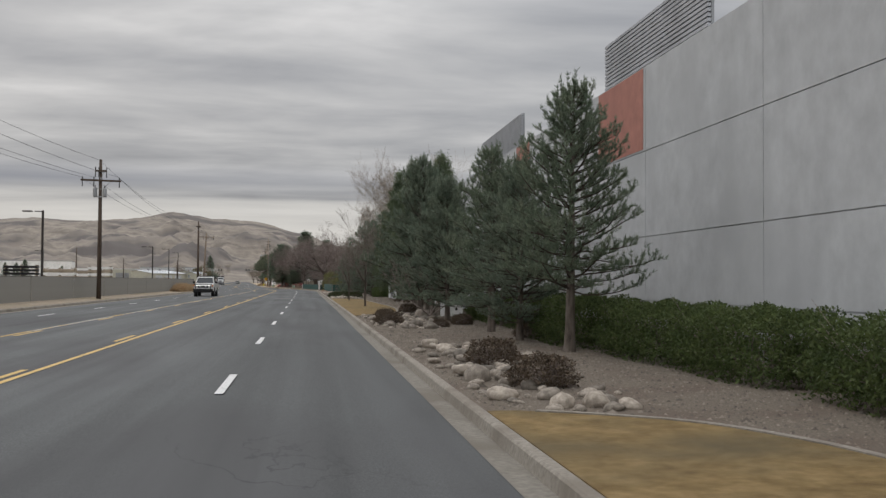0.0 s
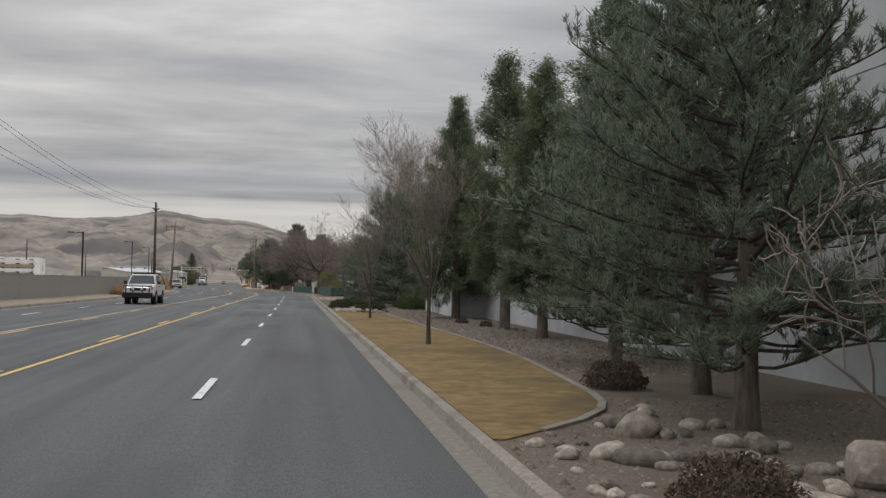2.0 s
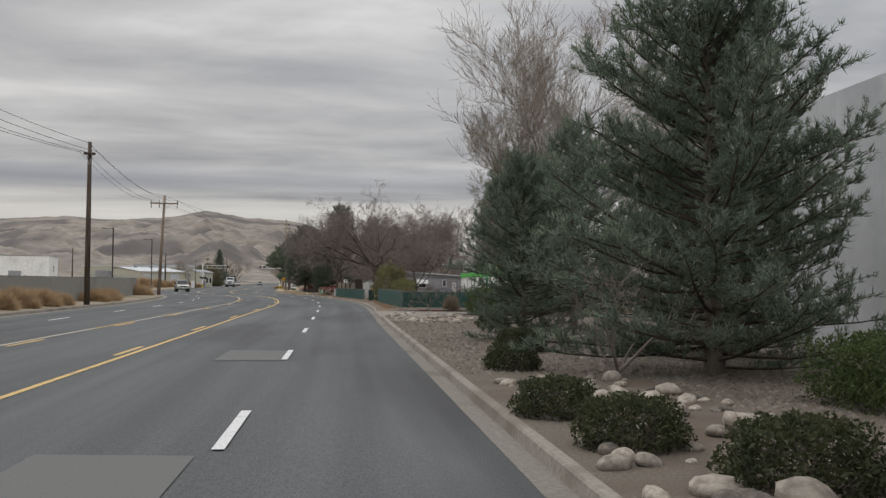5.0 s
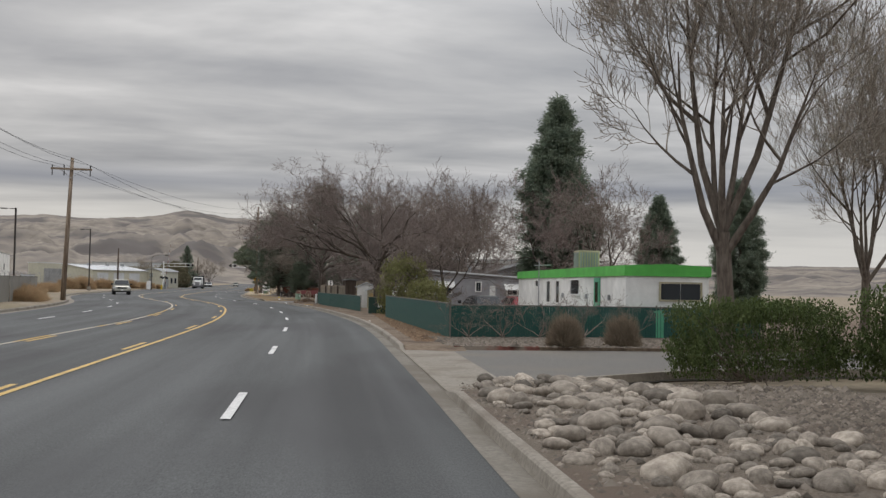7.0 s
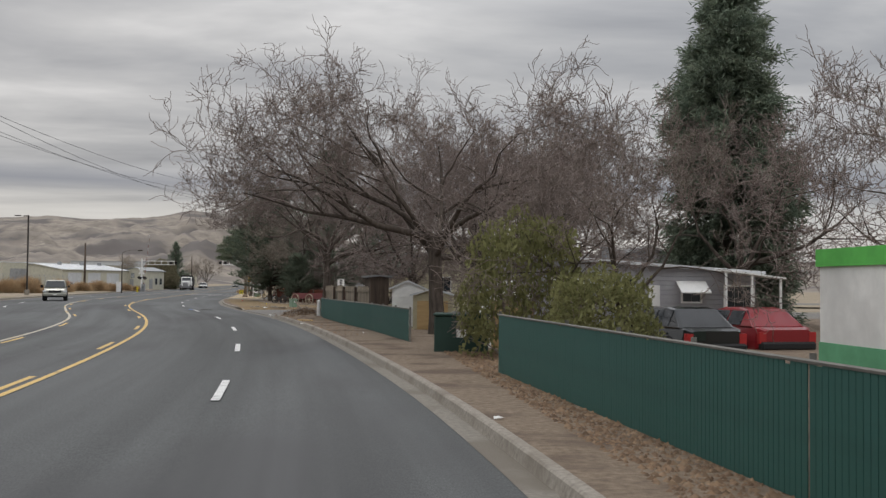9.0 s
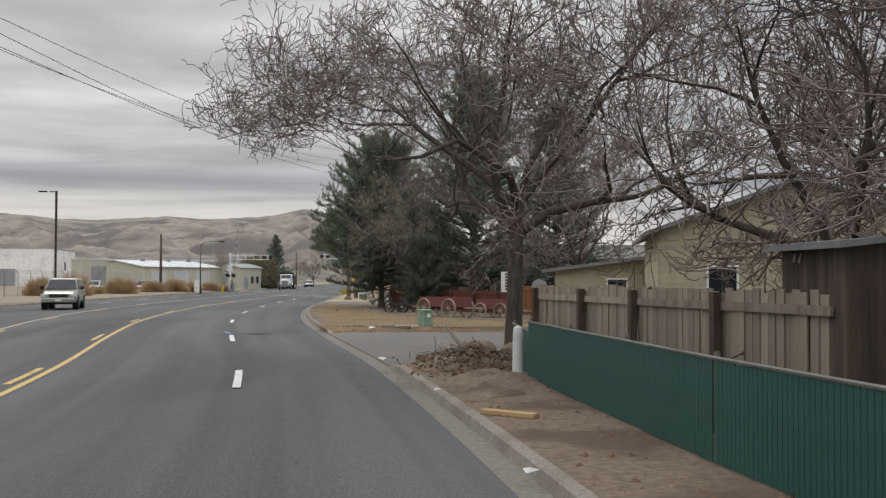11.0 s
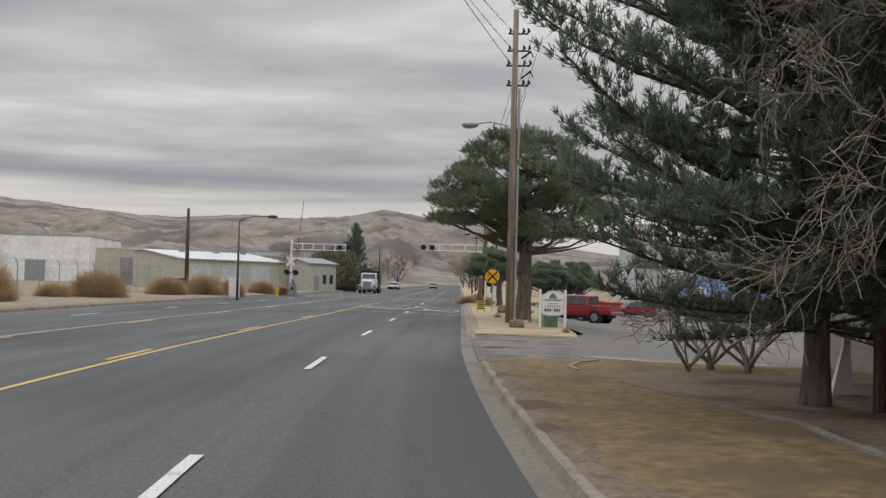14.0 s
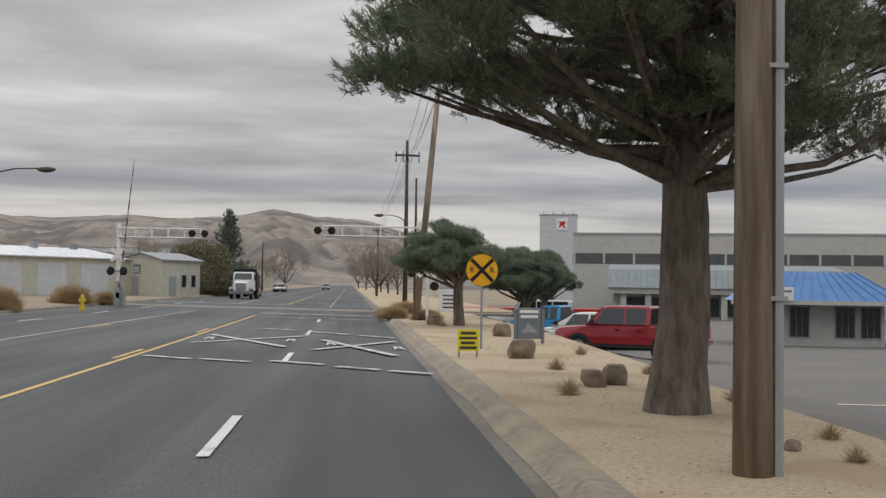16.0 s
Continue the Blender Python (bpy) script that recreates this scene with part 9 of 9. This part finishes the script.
# ---------------------------------------------------------------- car park buildings
def office_block():
    z = -2.0
    top = thing("office_building", 12.0, 382.0, z, "pale stucco office with grey mansard roof above a column row", "building", "", -12)
    part("wall", boxm(0.0, 26, 1.6, 30, -0.3, 3.2), M["stucco"], top)
    for k in range(9):
        x = 1.2 + k * 2.9
        part("pier", boxm(x - 0.35, x + 0.35, 0.0, 1.6, -0.2, 3.0), M["stucco"], top)
        if k < 8:
            window(top, x + 1.45, 1.55, 0.3, 2.1, 2.3, 0, "tilt_trim", 2)
    part("fascia", boxm(-0.6, 26.6, -0.5, 1.6, 3.0, 3.7), M["stucco"], top)
    bm = bmesh.new()
    prism(bm, [(-0.9, 3.7), (1.4, 3.7), (12, 6.6), (9.5, 6.6), (2.2, 5.9)], -0.6, 26.6, "x")
    rf = part("roof", bm, M["mansard"], top, "grey-green standing-seam mansard roof")
    for k in range(38):
        bm = bmesh.new()
        prism(bm, [(-0.9, 3.72), (2.2, 5.92), (2.2, 5.98), (-0.9, 3.79)], -0.4 + k * 0.72, -0.34 + k * 0.72, "x")
        part("seam", bm, M["mansard"], rf)
    up = thing("office_building", 14.0, 400.0, z, "large pale windowless block building with a dark window band", "building", "", -12)
    part("wall", boxm(-4, 60, 0, 40, -0.3, 10.8), M["stucco"], up)
    part("window_band", boxm(-4.05, 60.05, -0.05, 40, 6.9, 8.3), M["band_dark"], up)
    for k in range(16):
        part("mullion", boxm(-4 + k * 4.0, -3.7 + k * 4.0, -0.1, 0.0, 6.9, 8.3), M["stucco"], up)
    part("parapet", boxm(-4.1, 60.1, -0.1, 40.1, 10.8, 11.1), M["tilt_trim"], up)
    tw = thing("sign_tower", 17.5, 470.0, z, "grey block tower with a white sign panel carrying a red mark", "tower", "", -10)
    part("wall", boxm(-3.7, 3.7, 0, 8, 0, 18.0), M["pale_grey"], tw)
    part("parapet", boxm(-3.8, 3.8, -0.1, 8.1, 18.0, 18.3), M["tilt_trim"], tw)
    sg = part("sign_panel", boxm(-0.4, 1.9, -0.15, 0.0, 15.1, 17.5), M["sign_white"], tw)
    part("mark", prismm([(0.0, 16.7), (1.3, 16.9), (1.5, 16.5), (1.1, 16.1), (1.5, 15.6), (1.1, 15.6), (0.7, 16.1), (0.4, 15.6), (0.1, 15.6), (0.4, 16.5)], -0.2, -0.152, "y"), M["red_plain"], sg)
    for k in range(4):
        part("aerial", tubem([(-3 + k * 2, 1, 18.3), (-3 + k * 2, 1, 18.9)], 0.06, 6), M["iron"], tw)


office_block()


def blue_kiosk():
    z = lot_z(306)
    top = thing("kiosk", 3.1, 305.0, z, "small building with a blue metal hipped roof and grilled windows", "building", "", -14)
    part("wall", boxm(0.9, 6.5, 0.9, 6.0, 0, 2.1), M["stucco"], top)
    bm = bmesh.new()
    lo = [bm.verts.new(p) for p in ((-0.3, -0.3, 2.1), (7.4, -0.3, 2.1), (7.4, 7.0, 2.1), (-0.3, 7.0, 2.1))]
    hi = [bm.verts.new(p) for p in ((1.7, 1.9, 3.45), (5.4, 1.9, 3.45), (5.4, 4.8, 3.45), (1.7, 4.8, 3.45))]
    bm.faces.new(lo[::-1])
    bm.faces.new(hi)
    for k in range(4):
        bm.faces.new((lo[k], lo[(k + 1) % 4], hi[(k + 1) % 4], hi[k]))
    rf = part("roof", bm, M["blue_roof"], top, "blue metal hipped roof")
    for k in range(14):
        f = k / 13
        x0 = -0.2 + 7.5 * f
        part("seam", tubem([(x0, -0.28, 2.13), (1.7 + 3.7 * f, 1.86, 3.46)], 0.02, 4), M["blue_roof"], rf)
    part("fascia", boxm(-0.32, 7.42, -0.34, -0.3, 1.95, 2.14), M["stucco"], top)
    for x in (-0.1, 0.55, 7.2):
        part("post", boxm(x - 0.06, x + 0.06, -0.1, 0.02, -0.1, 2.1), M["stucco"], top)
    for x in (1.6, 2.8, 4.8, 5.9):
        w = window(top, x, 0.88, 0.4, 0.95, 1.5, 0, "tilt_trim", 3)
    sg = part("sign_panel", boxm(1.5, 2.4, -0.55, -0.45, 2.15, 2.75), M["sign_white"], top)
    part("text_bar", boxm(1.58, 2.32, -0.556, -0.551, 2.5, 2.6), M["util_green"], sg)


blue_kiosk()
for a, b in (((-2.0, 266.5), (-5.6, 268.6)), ((1.0, 268.4), (-1.0, 268.8)), ((-4.6, 258.0), (-2.4, 257.4)), ((-4.2, 275.5), (-1.0, 275.0)), ((-4.5, 256.0), (-1.0, 255.0))):
    za = lot_z(a[1])
    stroke("parking_line", a, b, 0.12, M["white_line"], "white painted parking line on the car park", za + 0.036 if a[0] > -5.5 else 0.06)


# ---------------------------------------------------------------- vehicles
def wheel_of(parent, x, y, r, w, side):
    t = part("wheel", tubem([(0, -w / 2, 0), (0, -w / 2 + 0.03, 0), (0, w / 2 - 0.03, 0), (0, w / 2, 0)], [r * 0.92, r, r, r * 0.92], 22), M["rubber"], parent, "black rubber tyre", smooth=False)
    t.matrix_basis = pose(x, y, r)
    s = side
    part("rim", tubem([(0, s * (w / 2 + 0.004), 0), (0, s * (w / 2 - 0.05), 0)], [r * 0.62, r * 0.5], 18), M["rim"], t)
    for i in range(6):
        a = i * math.pi / 3
        part("spoke", tubem([(0, s * (w / 2 + 0.01), 0), (math.cos(a) * r * 0.56, s * (w / 2 + 0.006), math.sin(a) * r * 0.56)], 0.025, 4), M["rim"], t)


def loft(sections, mid=0.45):
    """A shell through cross-sections along x: (x, half width, z low, z high, roof tuck)."""
    bm = bmesh.new()
    rings = []
    for x, hw, z0, z1, tuck in sections:
        m = z0 + max(0.081, (z1 - z0) * mid)
        pts = [(-hw * 0.94, z0), (-hw, z0 + 0.08), (-hw, m), (-hw + tuck, z1 - 0.03), (-hw + tuck + 0.08, z1), (hw - tuck - 0.08, z1), (hw - tuck, z1 - 0.03), (hw, m), (hw, z0 + 0.08), (hw * 0.94, z0)]
        rings.append([bm.verts.new((x, a, b)) for a, b in pts])
    k = len(rings[0])
    for r0, r1 in zip(rings, rings[1:]):
        for i in range(k):
            bm.faces.new((r0[i], r0[(i + 1) % k], r1[(i + 1) % k], r1[i]))
    bm.faces.new(rings[0][::-1])
    bm.faces.new(rings[-1])
    bmesh.ops.recalc_face_normals(bm, faces=bm.faces)
    return bm


def side_glass(pts, y, s):
    """A window pane on the slanting side of a cabin: (x, z, inset)."""
    bm = bmesh.new()
    lo = [bm.verts.new((x, s * (y - d), z)) for x, z, d in pts]
    hi = [bm.verts.new((x, s * (y - d + 0.012), z)) for x, z, d in pts]
    n = len(pts)
    bm.faces.new(lo)
    bm.faces.new(hi[::-1])
    for i in range(n):
        bm.faces.new((lo[i], lo[(i + 1) % n], hi[(i + 1) % n], hi[i]))
    bmesh.ops.recalc_face_normals(bm, faces=bm.faces)
    return bm


def slab(a, b, c, d, t=0.012):
    """A thin pane through four corners."""
    bm = bmesh.new()
    q = [Vector(p) for p in (a, b, c, d)]
    n = (q[1] - q[0]).cross(q[2] - q[0]).normalized() * t
    lo = [bm.verts.new(p) for p in q]
    hi = [bm.verts.new(p + n) for p in q]
    bm.faces.new(lo[::-1])
    bm.faces.new(hi)
    for i in range(4):
        bm.faces.new((lo[i], lo[(i + 1) % 4], hi[(i + 1) % 4], hi[i]))
    bmesh.ops.recalc_face_normals(bm, faces=bm.faces)
    return bm


def vehicle(name, x, y, z, turn, label, category, L, W, H, paint, style, r=0.36, clear=0.32, belt=None, lower=None, bumper="trim_black", rear=0.12):
    """A road vehicle; its nose points along +x before it is turned."""
    top = thing(name, x, y, z, label, category, "", turn)
    hw, hl = W / 2, L / 2
    belt = belt or H * 0.60
    nose = belt - (0.10 if style in ("pickup", "suv") else 0.16)
    z0 = clear
    if style == "pickup":
        cab0, cab1, wb = -hl * rear, hl * 0.42, hl * (0.50 if rear < 0.2 else 0.58)
        body = [(-hl, hw - 0.02, z0 + 0.12, belt - 0.02, 0.02), (cab0 - 0.02, hw, z0, belt, 0.02), (cab0, hw, z0, belt + 0.02, 0.02), (cab1 + 0.1, hw, z0, belt, 0.05), (hl * 0.86, hw - 0.02, z0, nose, 0.1), (hl, hw - 0.12, z0 + 0.1, nose - 0.14, 0.1)]
        cabin = [(cab0, hw - 0.03, belt - 0.05, H - 0.06, 0.16), (cab0 + 0.12, hw - 0.03, belt - 0.05, H, 0.18), (cab1 - 0.62, hw - 0.03, belt - 0.05, H, 0.18), (cab1 - 0.40, hw - 0.03, belt - 0.05, H - 0.04, 0.17), (cab1 + 0.18, hw - 0.05, belt - 0.05, belt, 0.04)]
    elif style == "suv":
        cab0, cab1, wb = -hl * 0.97, hl * 0.36, hl * 0.58
        body = [(-hl, hw - 0.03, z0 + 0.12, belt, 0.03), (-hl + 0.15, hw, z0, belt + 0.02, 0.03), (cab1, hw, z0, belt, 0.05), (hl * 0.88, hw - 0.02, z0, nose, 0.1), (hl, hw - 0.1, z0 + 0.1, nose - 0.12, 0.1)]
        cabin = [(cab0, hw - 0.04, belt - 0.05, H - 0.1, 0.14), (cab0 + 0.15, hw - 0.03, belt - 0.05, H, 0.17), (cab1 - 0.6, hw - 0.03, belt - 0.05, H, 0.18), (cab1 - 0.4, hw - 0.03, belt - 0.05, H - 0.04, 0.17), (cab1 + 0.15, hw - 0.05, belt - 0.05, belt, 0.04)]
    else:
        cab0, cab1, wb = -hl * 0.78, hl * 0.30, hl * 0.60
        body = [(-hl, hw - 0.14, z0 + 0.15, belt - 0.06, 0.08), (-hl + 0.2, hw - 0.03, z0, belt, 0.06), (cab1, hw, z0, belt - 0.02, 0.06), (hl * 0.8, hw - 0.04, z0, nose, 0.12), (hl, hw - 0.2, z0 + 0.08, nose - 0.16, 0.14)]
        cabin = [(cab0 - 0.1, hw - 0.06, belt - 0.06, belt + 0.02, 0.05), (cab0 + 0.5, hw - 0.06, belt - 0.06, H - 0.05, 0.2), (cab0 + 0.9, hw - 0.06, belt - 0.06, H, 0.22), (cab1 - 0.75, hw - 0.06, belt - 0.06, H - 0.01, 0.22), (cab1 - 0.5, hw - 0.06, belt - 0.06, H - 0.06, 0.2), (cab1 + 0.35, hw - 0.08, belt - 0.06, belt - 0.02, 0.06)]
    part("body", loft(body), M[paint], top)
    part("cabin", loft(cabin, 0.1), M[paint], top)
    zt, zb = H - 0.09, belt + 0.04
    f0 = cab1 + (0.14 if style != "sedan" else 0.3)
    f1 = cab1 - (0.38 if style != "sedan" else 0.48)
    w0, w1 = f0 + 0.02, f1 + 0.055
    part("windscreen", slab((w0, -hw + 0.14, zb), (w0, hw - 0.14, zb), (w1, hw - 0.27, zt), (w1, -hw + 0.27, zt)), M["glass"], top, "dark windscreen")
    b0 = cab0 - (0.005 if style != "sedan" else 0.0)
    b1 = cab0 + (0.0 if style == "pickup" else 0.06 if style == "suv" else 0.48)
    part("rear_window", slab((b0, hw - 0.16, zb), (b0, -hw + 0.16, zb), (b1 - 0.01, -hw + 0.26, zt), (b1 - 0.01, hw - 0.26, zt)), M["glass"], top)
    span_x = (cab0 + (0.12 if style != "sedan" else 0.42), f1 - 0.02)
    n = 3 if style == "suv" else 2
    inset, tuck = (0.06, 0.22) if style == "sedan" else (0.03, 0.18)
    ib, it = (inset - 0.004 + tuck * (q - belt - 0.02) / (H - 0.05 - belt) for q in (zb, zt))
    for s in (-1, 1):
        for i in range(n):
            xa = span_x[0] + (span_x[1] - span_x[0]) * i / n + 0.04
            xb = span_x[0] + (span_x[1] - span_x[0]) * (i + 1) / n - 0.04
            ext = 0.3 if i == n - 1 else 0.0
            part("side_window", side_glass([(xa, zb, ib), (xb + ext, zb, ib), (xb, zt, it), (xa, zt, it)], hw, s), M["glass"], top)
            part("door_handle", boxm(xa + 0.1, xa + 0.25, s * hw - 0.012, s * hw + 0.022, belt - 0.16, belt - 0.12), M["trim_black"], top)
        part("mirror", boxm(f0 - 0.28, f0 - 0.16, s * (hw + 0.03), s * (hw + 0.21), belt + 0.02, belt + 0.2, bevel=0.02), M["trim_black"], top)
        part("headlight", boxm(hl - 0.2, hl + 0.005, s * (hw - 0.17) - 0.17, s * (hw - 0.17) + 0.15, nose - 0.30, nose - 0.12, bevel=0.03), M["lens"], top)
        part("tail_light", boxm(-hl - 0.012, -hl + 0.1, s * (hw - 0.14) - 0.1, s * (hw - 0.14) + 0.1, belt - 0.42, belt - 0.12), M["red_plain"], top)
        part("sill", boxm(-wb + r, wb - r, s * (hw - 0.03) - 0.03, s * (hw - 0.03) + 0.04, z0 - 0.04, z0 + 0.06), M["trim_black"], top)
        for sx in (-wb, wb):
            arch = tubem([(sx, s * (hw - 0.28), r), (sx, s * (hw + 0.012), r)], r * 1.18, 20)
            part("wheel_arch", arch, M["trim_black"], top)
            wheel_of(top, sx, s * (hw - 0.1), r, 0.26, s)
    part("grille", boxm(hl - 0.1, hl + 0.012, -hw * 0.52, hw * 0.52, nose - 0.32, nose - 0.12, bevel=0.01), M["trim_black"], top)
    part("bumper", boxm(hl - 0.16, hl + 0.1, -hw + 0.06, hw - 0.06, z0 - 0.02, z0 + 0.24, bevel=0.05), M[bumper], top)
    part("bumper", boxm(-hl - 0.1, -hl + 0.12, -hw + 0.06, hw - 0.06, z0 + 0.06, z0 + 0.28, bevel=0.05), M[bumper], top)
    part("plate_bar", boxm(hl + 0.1, hl + 0.112, -0.16, 0.16, z0 + 0.06, z0 + 0.17), M["sign_white"], top)
    part("underbody", boxm(-hl + 0.25, hl - 0.25, -hw + 0.3, hw - 0.3, z0 - 0.12, z0 + 0.1), M["trim_black"], top)
    if style == "pickup":
        # Flat black panel on the closed body stands for the shaded open bed.
        part("bed_floor", boxm(-hl + 0.08, cab0 - 0.06, -hw + 0.1, hw - 0.1, belt - 0.012, belt + 0.012), M["trim_black"], top, "flat black panel standing for the dark inside of the bed")
    return top


w1 = vehicle("pickup_truck", -9.1, 96.5, 0.02, -91, "white four-wheel-drive pickup with a black grille guard and flat bed rack", "pickup truck", 5.7, 1.98, 2.0, "car_white", "pickup", r=0.44, clear=0.52, belt=1.32)
for s in (-0.75, -0.3, 0.3, 0.75):
    part("guard_bar", tubem([(2.98, s, 0.55), (3.0, s, 1.2)], 0.04, 7), M["black"], w1)
for zz in (0.62, 1.2):
    part("guard_rail", tubem([(3.0, -0.9, zz), (3.0, 0.9, zz)], 0.045, 7), M["black"], w1)
part("winch_bumper", boxm(2.75, 3.1, -0.98, 0.98, 0.42, 0.78, bevel=0.05), M["black"], w1, "black steel winch bumper")
for s in (-1, 1):
    part("marker_lamp", boxm(2.70, 2.86, s * 0.92 - 0.08, s * 0.92 + 0.06, 1.0, 1.16), M["orange"], w1, "amber marker lamp")
    part("fog_lamp", tubem([(3.02, s * 0.28, 1.02), (3.08, s * 0.28, 1.02)], 0.09, 12), M["lens"], w1)
    part("rack_post", tubem([(-0.42, s * 0.85, 1.3), (-0.42, s * 0.85, 2.08)], 0.035, 6), M["black"], w1)
    part("rack_rail", tubem([(-0.42, s * 0.85, 2.08), (-2.0, s * 0.92, 1.72), (-2.7, s * 0.95, 1.3)], 0.03, 6), M["black"], w1)
part("rack_bar", tubem([(-0.42, -0.85, 2.08), (-0.42, 0.85, 2.08)], 0.035, 6), M["black"], w1)
part("light_bar", boxm(0.35, 0.5, -0.7, 0.7, 2.0, 2.08), M["black"], w1)

vehicle("sport_utility", -22.8, 237.0, 0.02, -77, "grey-beige older sport utility vehicle with a dark grille", "car", 4.9, 1.92, 1.75, "car_silver", "suv", r=0.38, clear=0.42, belt=1.1, bumper="car_silver")
rp = vehicle("pickup_truck", -4.75, 291.2, lot_z(291) + 0.02, 152, "deep red crew-cab pickup parked beside the verge", "pickup truck", 4.9, 1.85, 1.75, "car_red", "pickup", r=0.39, clear=0.45, belt=1.12, bumper="car_red", rear=0.38)
vehicle("hatchback_car", -5.0, 299.4, lot_z(299) + 0.0, 152, "white hatchback parked beside the verge", "car", 4.3, 1.76, 1.5, "car_white", "sedan", r=0.33, clear=0.26, belt=0.95, bumper="car_white")
vehicle("pickup_truck", -4.9, 306.4, lot_z(306) + 0.0, 152, "bright blue pickup parked in the row", "pickup truck", 5.0, 1.8, 1.75, "car_blue", "pickup", r=0.36, clear=0.4, belt=1.1)
vehicle("van", -4.5, 322.0, lot_z(322) - 0.02, 165, "white van parked far down the row", "van", 5.2, 1.95, 2.1, "car_white", "suv", r=0.36, clear=0.36, belt=1.25)
vehicle("sport_utility", -1.5, 342.0, lot_z(342) - 0.02, 170, "dark red vehicle parked far down the row", "car", 4.8, 1.9, 1.75, "car_red", "suv")
vehicle("sport_utility", 4.5, 345.0, lot_z(345) - 0.02, 170, "deep red vehicle parked at the far end", "car", 4.8, 1.9, 1.75, "car_red", "suv")
vehicle("pickup_truck", 8.5, 352.0, lot_z(352) - 0.02, 170, "white pickup parked before the office", "pickup truck", 5.3, 1.9, 1.8, "car_white", "pickup")
rt = thing("trailer", -3.6, 334.0, lot_z(334), "long low red flatbed trailer parked in the row", "trailer", "", 168)
part("deck", boxm(-5.5, 5.5, -1.1, 1.1, 1.25, 1.55, bevel=0.03), M["red_plain"], rt)
part("beam", boxm(-5.2, 5.2, -0.5, -0.3, 0.95, 1.25), M["red_plain"], rt)
part("beam", boxm(-5.2, 5.2, 0.3, 0.5, 0.95, 1.25), M["red_plain"], rt)
for sx in (-3.6, -2.6, 3.4):
    for s in (-1, 1):
        wheel_of(rt, sx, s * 0.9, 0.48, 0.28, s)
vehicle("sedan_car", 10.05, 170.2, -0.22, 101, "black sedan parked behind the green fence", "car", 4.6, 1.78, 1.42, "car_black", "sedan", r=0.32, clear=0.25, belt=0.9)
vehicle("sedan_car", 12.4, 171.2, -0.22, 100, "red sedan parked behind the green fence", "car", 4.5, 1.76, 1.4, "car_red", "sedan", r=0.32, clear=0.25, belt=0.9)
vehicle("hatchback_car", 6.9, 214.6, 0.12, 170, "black hatchback parked beside the corner house", "car", 4.2, 1.75, 1.48, "car_black", "sedan", r=0.33, clear=0.26, belt=0.95)
for x, y, p, st in ((-31.0, 385.0, "car_white", "sedan"), (-35.5, 450.0, "car_white", "suv"), (-37.5, 462.0, "car_silver", "sedan"), (-39, 480, "car_black", "suv"), (-33.0, 520.0, "car_silver", "suv"), (-45, 332, "car_red", "suv"), (-47.5, 318, "car_white", "pickup"), (-56, 300, "car_white", "sedan")):
    vehicle("car", x, y, 0.02, -87, "distant %s parked or waiting beyond the verge" % {"car_white": "white car", "car_silver": "silver car", "car_black": "black car", "car_red": "red car"}[p], "car", 4.5, 1.8, 1.55, p, st)


def dump_truck(x, y, turn):
    top = thing("dump_truck", x, y, 0.02, "white dump truck with a tall radiator and dark box", "truck", "", turn)
    part("hood", loft([(1.2, 0.85, 0.8, 1.95, 0.12), (3.2, 0.75, 0.8, 1.75, 0.12), (3.4, 0.7, 0.85, 1.65, 0.12)]), M["car_white"], top)
    part("grille", boxm(3.38, 3.44, -0.5, 0.5, 0.85, 1.62, bevel=0.01), M["rim"], top, "chrome radiator grille")
    part("cab", loft([(-0.4, 1.1, 0.8, 2.75, 0.08), (0.8, 1.1, 0.8, 2.75, 0.1), (1.3, 1.05, 0.8, 1.95, 0.1)]), M["car_white"], top)
    part("windscreen", slab((1.3, -0.9, 1.98), (1.3, 0.9, 1.98), (0.9, 0.85, 2.6), (0.9, -0.85, 2.6)), M["glass"], top)
    for s in (-1, 1):
        part("side_window", side_glass([(-0.1, 1.9, 0.03), (0.8, 1.9, 0.03), (0.65, 2.5, 0.09), (-0.1, 2.5, 0.09)], 1.12, s), M["glass"], top)
        part("fender", boxm(2.0, 3.3, s * 0.98 - 0.2, s * 0.98 + 0.2, 1.0, 1.2, bevel=0.08), M["car_white"], top)
        part("headlight", boxm(3.25, 3.35, s * 0.95 - 0.15, s * 0.95 + 0.15, 1.02, 1.22), M["lens"], top)
        part("exhaust", tubem([(-0.6, s * 1.0, 0.9), (-0.6, s * 1.0, 3.2)], 0.08, 8), M["rim"], top)
        part("mirror", boxm(1.0, 1.1, s * 1.25 - 0.1, s * 1.25 + 0.1, 1.9, 2.4), M["trim_black"], top)
        for sx in (2.6, -2.6, -3.9):
            wheel_of(top, sx, s * 0.98, 0.52, 0.3, s)
    part("bumper", boxm(3.4, 3.6, -1.15, 1.15, 0.5, 0.85, bevel=0.04), M["rim"], top)
    part("chassis", boxm(-4.6, 3.3, -0.45, 0.45, 0.6, 0.85), M["black"], top)
    bm = bmesh.new()
    prism(bm, [(-4.9, 1.1), (-0.8, 1.1), (-0.7, 2.6), (-0.3, 2.95), (-0.3, 3.05), (-0.8, 2.75), (-4.9, 2.4)], -1.2, 1.2, "y")
    part("dump_box", bm, M["trim_black"], top, "dark steel dump box")


dump_truck(-29.1, 366.5, -87)
